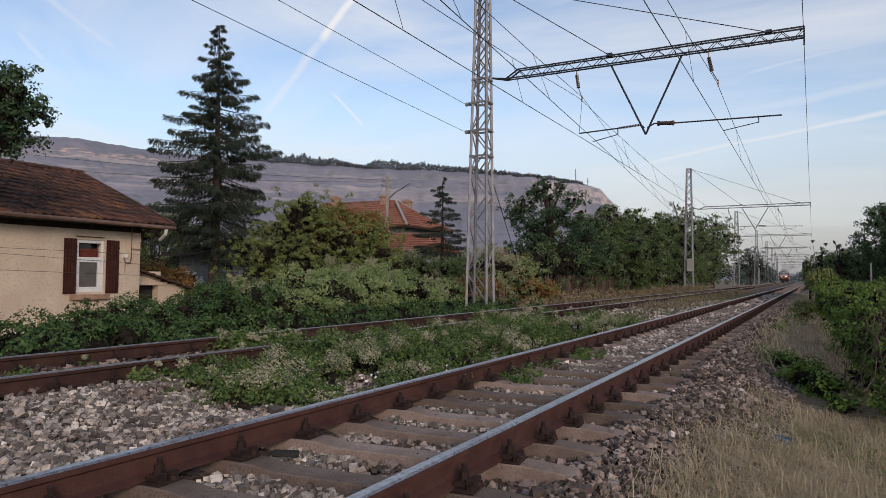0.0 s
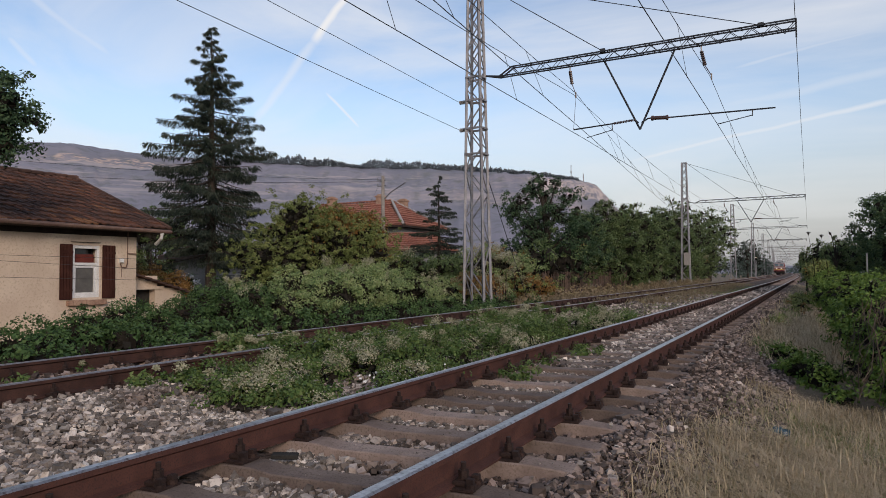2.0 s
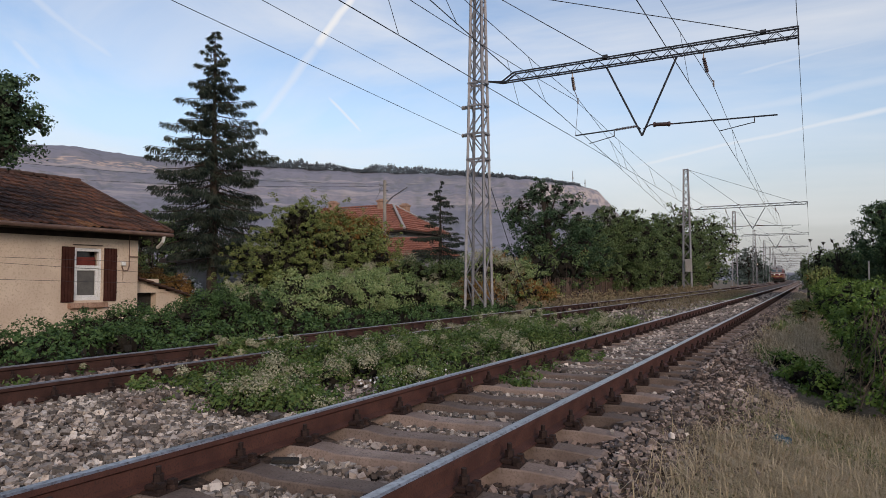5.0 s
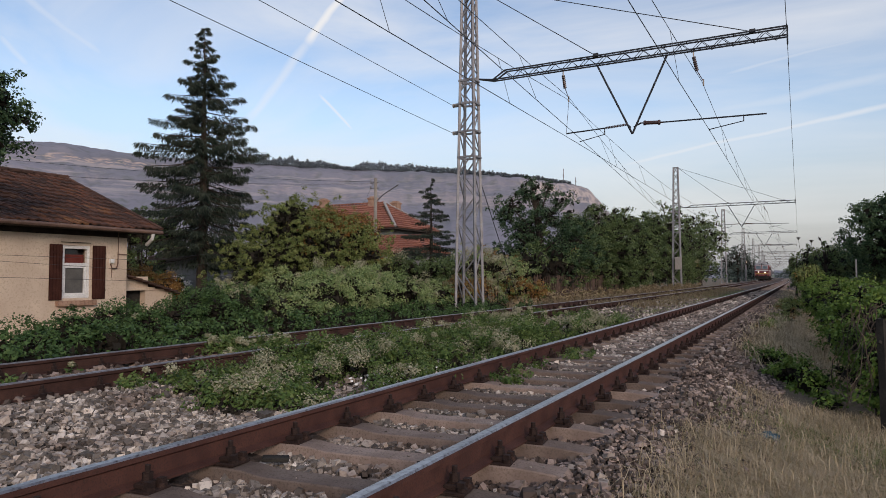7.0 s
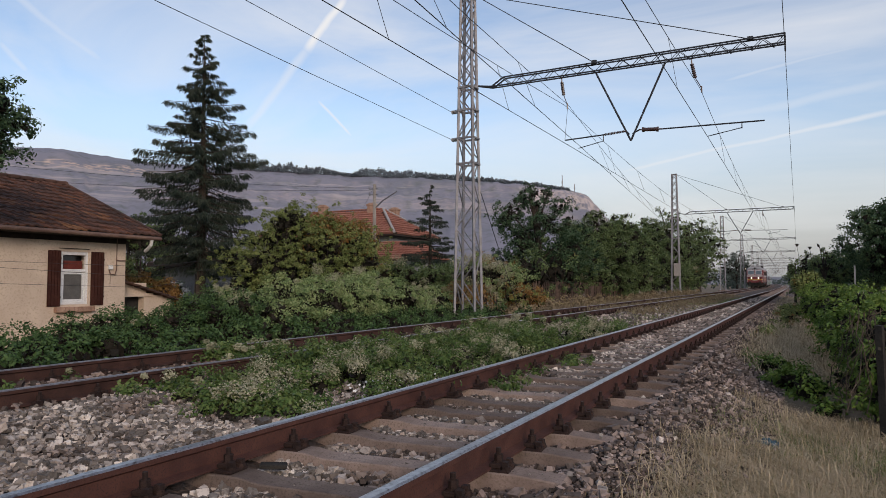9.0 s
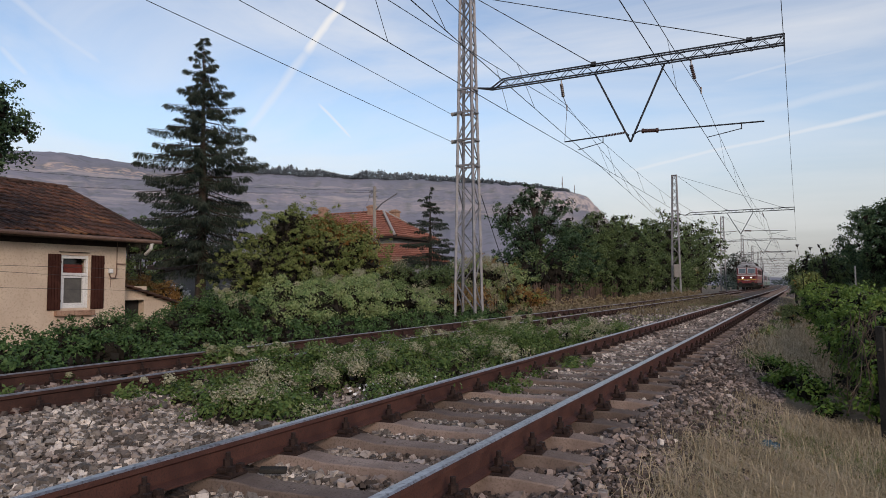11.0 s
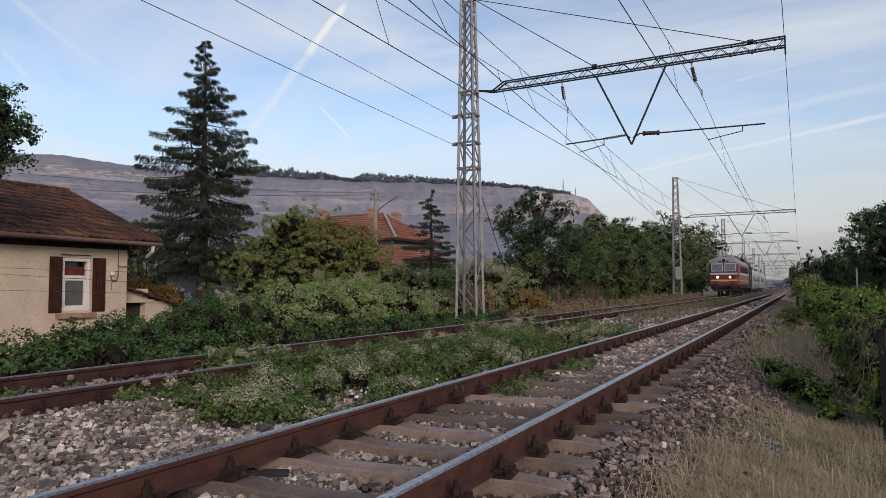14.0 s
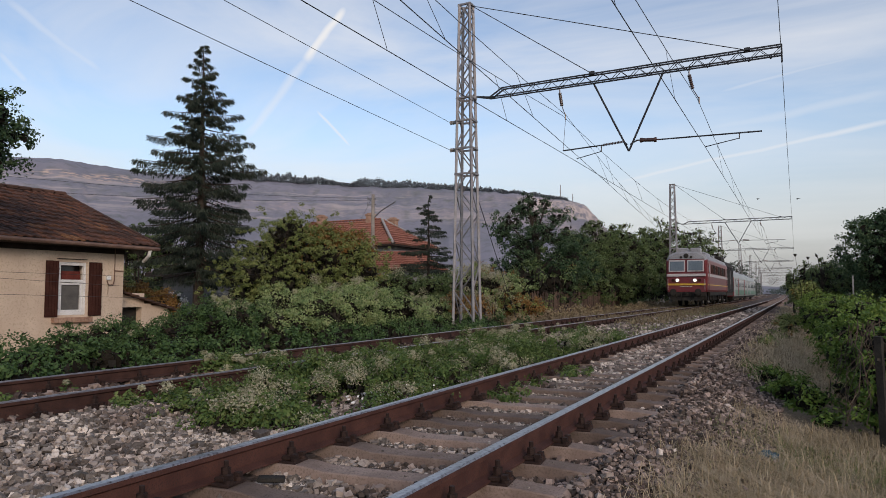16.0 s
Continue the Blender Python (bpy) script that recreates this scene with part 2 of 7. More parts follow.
M_GREYWALL = mat("grey_render", (0.20, 0.20, 0.20), (0.30, 0.29, 0.28), 1.2, 0.9, 0, 0.3, 20)
M_DARKRENDER = mat("dark_grey_render", (0.075, 0.075, 0.078), (0.12, 0.12, 0.12), 1.2, 0.9, 0, 0.3, 20)
M_BRICK = mat("chimney_brick", (0.34, 0.20, 0.14), (0.44, 0.28, 0.20), 3, 0.9, 0, 0.3, 20)
M_POLE = mat("pole_concrete", (0.30, 0.26, 0.23), (0.38, 0.34, 0.30), 3, 0.9, 0, 0.2)
# Umbel stems, and near-black quads that stand in for shade inside foliage.
M_TWIG_AND_GAP = mat("dark_twig_and_gap", (0.012, 0.011, 0.008), (0.03, 0.024, 0.018), 5, 0.95, 0, 0)
M_BARK = mat("bark", (0.035, 0.027, 0.022), (0.07, 0.054, 0.043), 5, 0.95, 0, 0.8, 30)
M_GLASS = mat("window_glass", (0.02, 0.022, 0.026), (0.03, 0.032, 0.036), 3, 0.06, 0, 0)
M_FLYSCREEN = mat("fly_screen", (0.10, 0.095, 0.09), (0.14, 0.13, 0.12), 5, 0.7, 0, 0.2, 200)
M_TRAIN_RED = mat("train_red_paint", (0.115, 0.008, 0.010), (0.15, 0.012, 0.013), 1.5, 0.38, 0, 0.03, 20, (0.2, 0.02, 0.02))
M_TRAIN_GREY = mat("train_roof_grey", (0.22, 0.22, 0.23), (0.30, 0.30, 0.31), 1.5, 0.55, 0, 0.05, 15)
M_TRAIN_WHITE = mat("train_white_paint", (0.25, 0.27, 0.265), (0.33, 0.345, 0.34), 1.5, 0.4, 0, 0.03, 15)
M_TRAIN_STRIPE = mat("train_pale_stripe", (0.42, 0.38, 0.38), (0.5, 0.46, 0.46), 1.5, 0.45, 0, 0)
M_TRAIN_YELLOW = mat("train_yellow_line", (0.75, 0.48, 0.05), (0.8, 0.52, 0.07), 1.5, 0.45, 0, 0)
M_TRAIN_GREEN = mat("train_green_paint", (0.05, 0.16, 0.10), (0.07, 0.2, 0.13), 1.5, 0.4, 0, 0)
M_UNDER = mat("underframe_black", (0.02, 0.018, 0.016), (0.045, 0.04, 0.034), 4, 0.8, 0, 0.2)
M_TRAIN_GLASS = mat("cab_glass", (0.10, 0.13, 0.15), (0.13, 0.16, 0.18), 1.2, 0.08, 0, 0)
M_LAMP = glow("headlamp_glow", (1.0, 0.9, 0.78), 14.0)
M_SIGNAL = glow("signal_lamp_glow", (1.0, 0.8, 0.6), 1.2)
M_BLADE = leaf_mat("dry_grass_blade", [(0.173, 0.144, 0.084), (0.383, 0.297, 0.184), (0.572, 0.449, 0.304), (0.540, 0.423, 0.299)], 0.8, 0.2)
L_DEEP = leaf_mat("deep_green_leaf", [(0.014, 0.032, 0.018), (0.031, 0.065, 0.033), (0.065, 0.110, 0.054), (0.108, 0.154, 0.077)])
L_HEDGE = leaf_mat("hedge_leaf", [(0.068, 0.129, 0.050), (0.162, 0.243, 0.092), (0.284, 0.347, 0.148), (0.379, 0.391, 0.216)])
L_DARK = leaf_mat("dark_leaf", [(0.015, 0.036, 0.013), (0.039, 0.079, 0.026), (0.072, 0.130, 0.046), (0.122, 0.186, 0.072)])
L_IVY = leaf_mat("vine_leaf", [(0.040, 0.080, 0.021), (0.081, 0.147, 0.031), (0.155, 0.234, 0.052), (0.214, 0.276, 0.069)])
L_SEED = leaf_mat("pale_seed_head", [(0.219, 0.222, 0.125), (0.327, 0.315, 0.206), (0.464, 0.425, 0.312)], 0.85)
L_COVER = leaf_mat("ground_cover_leaf", [(0.032, 0.067, 0.020), (0.063, 0.113, 0.033), (0.107, 0.157, 0.048), (0.164, 0.193, 0.076)])
L_TREE = leaf_mat("broad_leaf", [(0.035, 0.068, 0.029), (0.069, 0.109, 0.043), (0.118, 0.159, 0.063), (0.168, 0.203, 0.089)])
# Leaf green paled and greyed, so distance haze is in the colour itself.
L_HAZE_TINT = leaf_mat("haze_tinted_leaf", [(0.050, 0.072, 0.060), (0.070, 0.095, 0.080), (0.092, 0.118, 0.100)])
L_OLIVE = leaf_mat("olive_leaf", [(0.071, 0.097, 0.034), (0.132, 0.165, 0.050), (0.200, 0.234, 0.081), (0.261, 0.254, 0.094)])
L_RUSTY = leaf_mat("autumn_leaf", [(0.100, 0.055, 0.022), (0.205, 0.098, 0.032), (0.270, 0.145, 0.048), (0.160, 0.135, 0.050)])
L_SPRUCE = leaf_mat("spruce_needle", [(0.014, 0.025, 0.018), (0.028, 0.040, 0.030), (0.045, 0.057, 0.041), (0.069, 0.073, 0.053)], 0.7, 0.05)
L_WEED = leaf_mat("dry_weed", [(0.133, 0.103, 0.064), (0.222, 0.162, 0.100), (0.296, 0.220, 0.136), (0.237, 0.220, 0.100)], 0.85)


# ---- mesh helpers ----
class Mesh:
    """Collects vertices and faces for one mesh."""

    def __init__(self):
        self.v, self.f, self.mi = [], [], []

    def add(self, verts, faces, mi=0):
        n = len(self.v)
        self.v += [tuple(p) for p in verts]
        self.f += [tuple(n + i for i in q) for q in faces]
        self.mi += [mi] * len(faces)
        return self

    def box(self, x0, y0, z0, x1, y1, z1, mi=0, bevel=0.0):
        if bevel > 0:
            b = bevel
            loop = []
            for z, d in ((z0, b), (z0 + b, 0), (z1 - b, 0), (z1, b)):
                loop.append([(x0 + d, y0 + d, z), (x1 - d, y0 + d, z), (x1 - d, y1 - d, z), (x0 + d, y1 - d, z)])
            fs = [(3, 2, 1, 0), (12, 13, 14, 15)]
            for k in range(3):
                for j in range(4):
                    fs.append((k * 4 + j, k * 4 + (j + 1) % 4, k * 4 + 4 + (j + 1) % 4, k * 4 + 4 + j))
            return self.add(sum(loop, []), fs, mi)
        vs = [(x, y, z) for z in (z0, z1) for y in (y0, y1) for x in (x0, x1)]
        return self.add(vs, [(0, 2, 3, 1), (4, 5, 7, 6), (0, 1, 5, 4), (2, 6, 7, 3), (0, 4, 6, 2), (1, 3, 7, 5)], mi)

    def bar(self, a, b, w, h=None, mi=0, sides=4):
        """A bar or a rod from a to b."""
        a, b = Vector(a), Vector(b)
        q = (b - a).to_track_quat("Z", "Y")
        h = w if h is None else h
        ring = []
        for p in (a, b):
            for k in range(sides):
                t = 2 * math.pi * (k + 0.5) / sides
                s = 0.7071 if sides == 4 else 0.5
                ring.append(p + q @ Vector((math.cos(t) * w * s, math.sin(t) * h * s, 0)))
        fs = [(k, (k + 1) % sides, sides + (k + 1) % sides, sides + k) for k in range(sides)]
        fs += [tuple(range(sides))[::-1], tuple(range(sides, 2 * sides))]
        return self.add(ring, fs, mi)

    def tube(self, pts, r, sides=5, mi=0):
        """A rod along points; r: one radius or one a point."""
        pts = [Vector(p) for p in pts]
        rs = r if isinstance(r, (list, tuple)) else [r] * len(pts)
        ring = []
        for i, p in enumerate(pts):
            d = pts[min(i + 1, len(pts) - 1)] - pts[max(i - 1, 0)]
            q = d.to_track_quat("Z", "Y")
            for k in range(sides):
                t = 2 * math.pi * k / sides
                ring.append(p + q @ Vector((math.cos(t) * rs[i], math.sin(t) * rs[i], 0)))
        fs = []
        for i in range(len(pts) - 1):
            for k in range(sides):
                fs.append((i * sides + k, i * sides + (k + 1) % sides, (i + 1) * sides + (k + 1) % sides, (i + 1) * sides + k))
        fs += [tuple(range(sides))[::-1], tuple((len(pts) - 1) * sides + k for k in range(sides))]
        return self.add(ring, fs, mi)

    def discs(self, a, b, r, n, mi=0):
        """A string of insulator sheds from a to b."""
        a, b = Vector(a), Vector(b)
        self.bar(a, b, r * 0.5, mi=mi, sides=6)
        for k in range(n):
            p = a.lerp(b, (k + 0.5) / n)
            d = (b - a) / n * 0.28
            self.bar(p - d, p + d, r * 2, mi=mi, sides=10)
        return self

    def prism(self, outline, y0, y1, mi=0):
        """An outline of (x, z), against the clock as seen from -y, drawn out along y."""
        n = len(outline)
        vs = [(x, y0, z) for x, z in outline] + [(x, y1, z) for x, z in outline]
        fs = [(k, (k + 1) % n, n + (k + 1) % n, n + k) for k in range(n)]
        fs += [tuple(range(n))[::-1], tuple(range(n, 2 * n))]
        return self.add(vs, fs, mi)

    def data(self, name, *mats):
        me = bpy.data.meshes.new(name)
        me.from_pydata(self.v, [], self.f)
        for m in mats:
            me.materials.append(m)
        if any(self.mi):
            me.polygons.foreach_set("material_index", self.mi)
        bm = bmesh.new()
        bm.from_mesh(me)
        bmesh.ops.recalc_face_normals(bm, faces=bm.faces)
        bm.to_mesh(me)
        bm.free()
        return me


def part(name, mesh, material, parent=None, label=""):
    """One mesh object under a thing or a part."""
    if isinstance(mesh, Mesh):
        mesh = mesh.data(name, *(material if isinstance(material, (list, tuple)) else [material]))
    ob = new(name, mesh)
    if parent is not None:
        ob.parent = parent
    if label:
        ob["label"] = label
    return ob


def raw(name, verts, faces, material, flat=False):
    """A mesh from arrays, all faces with the same number of corners."""
    verts, faces = np.asarray(verts, np.float32), np.asarray(faces, np.int32)
    me = bpy.data.meshes.new(name)
    n, k = faces.shape
    me.vertices.add(len(verts))
    me.vertices.foreach_set("co", verts.ravel())
    me.loops.add(n * k)
    me.loops.foreach_set("vertex_index", faces.ravel())
    me.polygons.add(n)
    me.polygons.foreach_set("loop_start", np.arange(0, n * k, k, dtype=np.int32))
    me.polygons.foreach_set("loop_total", np.full(n, k, np.int32))
    me.materials.append(material)
    me.update(calc_edges=True)
    if flat:
        me.shade_flat()
    return me


rng = np.random.default_rng(7)


def leaves(pts, size, nrm=None, droop=0.0, aspect=0.6):
    """Leaf-shaped quads, one at each point, turned by chance round the given normals. Returns vertices and faces."""
    n = len(pts)
    d = rng.normal(size=(n, 3))
    if nrm is not None:
        d = d * 0.55 + nrm
    d /= np.linalg.norm(d, axis=1, keepdims=True) + 1e-9
    u = np.cross(d, rng.normal(size=(n, 3)))
    u[:, 2] -= droop
    u /= np.linalg.norm(u, axis=1, keepdims=True) + 1e-9
    w = np.cross(d, u)
    s = (size * rng.uniform(0.6, 1.35, (n, 1)))
    v = np.stack([pts - u * s * 0.5, pts + w * s * aspect * 0.5, pts + u * s * 0.5 + d * s * 0.12, pts - w * s * aspect * 0.5], 1).reshape(-1, 3)
    return v, np.arange(4 * n).reshape(n, 4)


def blob_points(blobs, n, inner=0.72, low=-0.9):
    """Points in the outer part of lumpy ellipsoids (x, y, z, rx, ry, rz), and their outward ways."""
    b = np.array(blobs, float)
    area = b[:, 3] * b[:, 4] + b[:, 4] * b[:, 5] + b[:, 3] * b[:, 5]
    k = rng.choice(len(b), n, p=area / area.sum())
    d = rng.normal(size=(n, 3))
    d /= np.linalg.norm(d, axis=1, keepdims=True)
    d[:, 2] = np.where(d[:, 2] < low, -d[:, 2], d[:, 2])
    lump = 1 + 0.16 * np.sin(5 * d[:, 0] + 1.7 * k) * np.sin(6 * d[:, 1] + k) + 0.10 * np.sin(11 * d[:, 2] + 9 * d[:, 0] + 2.3 * k)
    r = (inner + (1.12 - inner) * rng.random(n) ** 0.8) * lump
    return b[k, :3] + d * b[k, 3:] * r[:, None], d


def clumped(blobs, n, size, inner, low, per, wide):
    """As blob_points, but gathered in tufts, so that light and gaps fall between them."""
    c, d = blob_points(blobs, max(8, n // per), inner, low)
    k = rng.integers(0, len(c), n)
    big = rng.uniform(0.6, 1.5, len(c))[k][:, None]
    way = rng.normal(size=(n, 3))
    way /= np.linalg.norm(way, axis=1, keepdims=True)
    off = way * np.array([1, 1, 0.75]) * size * wide * 1.5 * big * rng.random((n, 1)) ** 0.4
    return c[k] + off, d[k] * 0.45 + way * 0.8


def foliage(name, blobs, n, size, material, parent=None, label="", low=-0.9, inner=0.72, floor=None, per=30, wide=1.25):
    p, d = clumped(blobs, n, size, inner, low, per, wide)
    if floor is not None:
        keep = p[:, 2] > floor
        p, d = p[keep], d[keep]
    v, f = leaves(p, size, d * 0.8 + np.array([0, 0, 0.4]))
    o = part(name, raw(name, v, f, material), None, parent, label)
    o["kind"] = "stuff"
    return o


def gap_darkener(blobs, n, size, parent, floor=-0.6, deep=0.66):
    """Adds near-black oversized quads inside a crown, which hold back the light and darken its gaps."""
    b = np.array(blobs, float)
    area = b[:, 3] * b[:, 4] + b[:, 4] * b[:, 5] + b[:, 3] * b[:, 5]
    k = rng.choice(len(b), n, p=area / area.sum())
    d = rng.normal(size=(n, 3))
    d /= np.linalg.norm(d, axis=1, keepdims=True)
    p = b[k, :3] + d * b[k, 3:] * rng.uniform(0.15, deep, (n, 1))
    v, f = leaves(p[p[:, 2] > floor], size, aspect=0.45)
    part("twig_mass", raw("twig_mass", v, f, M_TWIG_AND_GAP), None, parent)["kind"] = "stuff"


def group_empty(name, label, category, group="", kind="", at=(0, 0, 0)):
    e = new(name)
    e.location = at
    return tagged(e, label, category, group, kind)


def bend(y):
    """The line's slight curve to the west, far up the track."""
    return -6e-5 * max(0.0, y - 100.0) ** 2


# ---- ground ----
GX = [-4000, -14, -10.4, -9.4, -8.7, -5.7, -5.0, -4.4, -3.95, -3.4, -3.25, -1.85, -1.46, -1.22, -0.95, -0.55, 0.3, 1.2, 3.0, 4000]
GZ = [-0.60, -0.60, -0.45, -0.27, -0.225, -0.225, -0.29, -0.28, -0.235, -0.265, -0.300, -0.320, -0.320, -0.245, -0.285, -0.43, -0.62, -0.70, -0.62, -0.60]


def ground_z(x, y):
    return np.interp(x - np.array([bend(v) for v in np.atleast_1d(y)]).reshape(np.shape(y)) if np.ndim(y) else x - bend(y), GX, GZ)


def build_ground():
    xs = np.unique(np.concatenate([-np.geomspace(14, 4000, 26), np.arange(-14, 4, 0.16), np.geomspace(4, 4000, 26)]))
    ys = np.unique(np.concatenate([-np.geomspace(3, 3000, 14), np.arange(-3, 30, 0.2), np.geomspace(30, 4500, 60)]))
    X, Y = np.meshgrid(xs, ys)
    Z = ground_z(X.ravel(), Y.ravel()).reshape(X.shape)
    bumps = np.array([noise.noise(Vector((x * 1.7, y * 1.7, 0))) for x, y in zip(X.ravel(), Y.ravel())]).reshape(X.shape)
    calm = np.clip((np.abs(X + 4.9) - 4.0) / 1.5, 0.15, 1.0)
    Z = Z + bumps * 0.06 * calm * (np.abs(X) < 60)
    Z = Z - 0.03 * (np.abs(X + 4.9) < 4.3) * (Y < 900)
    v = np.stack([X, Y, Z], -1).reshape(-1, 3)
    ny, nx = X.shape
    i = np.arange(nx * ny).reshape(ny, nx)
    f = np.stack([i[:-1, :-1], i[:-1, 1:], i[1:, 1:], i[1:, :-1]], -1).reshape(-1, 4)
    tagged(part("ground", raw("ground", v, f, M_SOIL), None), "brown earth with dry grass beside the tracks", "ground", kind="structure")
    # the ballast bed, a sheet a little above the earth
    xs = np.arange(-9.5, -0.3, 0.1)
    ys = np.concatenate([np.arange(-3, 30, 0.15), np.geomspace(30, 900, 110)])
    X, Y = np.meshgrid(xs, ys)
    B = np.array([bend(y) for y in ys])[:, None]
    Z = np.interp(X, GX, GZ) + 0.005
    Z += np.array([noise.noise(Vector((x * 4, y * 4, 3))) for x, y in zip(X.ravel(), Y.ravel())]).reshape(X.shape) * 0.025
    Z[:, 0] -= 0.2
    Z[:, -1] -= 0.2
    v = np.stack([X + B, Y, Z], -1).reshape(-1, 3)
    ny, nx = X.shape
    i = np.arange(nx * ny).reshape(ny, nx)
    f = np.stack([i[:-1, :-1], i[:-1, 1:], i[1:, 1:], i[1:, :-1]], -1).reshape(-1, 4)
    tagged(part("ballast_bed", raw("ballast_bed", v, f, M_BED_DARKENED), None), "crushed stone bed under both tracks, coloured dark as shade between stones", "ballast", kind="structure")


build_ground()

# ---- tracks ----
T1, T2, GAUGE = -2.54, -7.25, 1.505
STEP, FIRST, NEAR_SLEEPERS = 0.62, -1.70, 150
SKEW = radians(6.0)

def rail_outline():
    right = [(0.075, -0.172), (0.075, -0.160), (0.014, -0.142), (0.010, -0.055), (0.035, -0.042), (0.036, -0.012), (0.026, -0.001)]
    return right + [(-x, z) for x, z in right[::-1]]


def rail_mesh(name, x, head):
    out = rail_outline()
    n = len(out)
    ys = [-4, 20, 60, 100] + [100 + 20 * k for k in range(1, 46)]
    m = Mesh()
    vs = [(x + px + bend(y), y, pz) for y in ys for px, pz in out]
    fs, mi = [], []
    for k in range(len(ys) - 1):
        for j in range(n):
            fs.append((k * n + j, k * n + (j + 1) % n, (k + 1) * n + (j + 1) % n, (k + 1) * n + j))
            mi.append(1 if j in (5, 6, 7) else 0)
    fs.append(tuple(range(n))[::-1])
    mi.append(0)
    m.v, m.f, m.mi = vs, fs, mi
    return m.data(name, M_RUST if head == M_HEAD else M_RUST_DARK, head)


def sleeper_data():
    """A concrete sleeper, lower in its middle, with sloping sides."""
    xs = [-1.30, -1.27, -1.0, -0.5, -0.35, 0.35, 0.5, 1.0, 1.27, 1.30]
    tops = [-0.24, -0.205, -0.182, -0.182, -0.205, -0.205, -0.182, -0.182, -0.205, -0.24]
    m = Mesh()
    vs = []
    for x, t in zip(xs, tops):
        vs += [(x, -0.132, -0.44), (x, -0.102, t - 0.008), (x, -0.094, t), (x, 0.094, t), (x, 0.102, t - 0.008), (x, 0.132, -0.44)]
    fs = []
    for k in range(len(xs) - 1):
        for j in range(5):
            fs.append((k * 6 + j, k * 6 + j + 1, k * 6 + 7 + j, k * 6 + 6 + j))
    fs += [tuple(range(6)), tuple(range((len(xs) - 1) * 6, len(xs) * 6))]
    return m.add(vs, fs).data("sleeper", M_SLEEPER)


def fastening_data():
    """A ribbed plate with a clip, bolt and nut on each side of the rail's foot."""
    m = Mesh()
    m.box(-0.19, -0.085, -0.186, 0.19, 0.085, -0.166, bevel=0.004)
    for s in (-1, 1):
        m.box(min(s * 0.06, s * 0.14), -0.055, -0.166, max(s * 0.06, s * 0.14), 0.055, -0.135, bevel=0.006)
        m.bar((s * 0.105, 0, -0.14), (s * 0.105, 0, -0.045), 0.032, sides=8)
        m.bar((s * 0.105, 0, -0.137), (s * 0.105, 0, -0.128), 0.075, sides=10)
        m.bar((s * 0.105, 0, -0.128), (s * 0.105, 0, -0.085), 0.060, sides=6)
        for y in (-0.045, 0.045):
            m.bar((s * 0.162, y, -0.168), (s * 0.162, y, -0.145), 0.064, sides=8)
            m.bar((s * 0.162, y, -0.146), (s * 0.162, y, -0.118), 0.04, sides=4)
    return m.data("rail_fastening", M_PLATE)


def build_track(cx, head, label):
    t = group_empty("railway_track", label, "railway track")
    for s in (-1, 1):
        part("rail", rail_mesh("rail", cx + s * GAUGE / 2, head), None, t, "rusty steel rail with a worn running face")
    sl, fa = sleeper_data(), fastening_data()
    for k in range(NEAR_SLEEPERS):
        y = FIRST + k * STEP
        o = part("sleeper", sl, None, t)
        o.location = (cx + bend(y), y + random.uniform(-0.02, 0.02), random.uniform(-0.008, 0.004))
        o.rotation_euler = (0, 0, SKEW + radians(random.uniform(-0.8, 0.8)))
        for s in (-1, 1):
            q = part("rail_fastening", fa, None, o)
            q.location = (s * GAUGE / 2, 0, -o.location.z)
    far = Mesh()
    for k in range(NEAR_SLEEPERS, 560):
        y = FIRST + k * STEP
        far.box(cx - 1.3 + bend(y), y - 0.13, -0.3, cx + 1.3 + bend(y), y + 0.13, -0.182)
    o = part("far_sleepers", far, M_SLEEPER, t)
    o["kind"] = "stuff"


build_track(T1, M_HEAD, "straight railway track with polished rails on concrete sleepers")
build_track(T2, M_HEAD_DULL, "railway track with dull rusty rails half sunk in weeds")

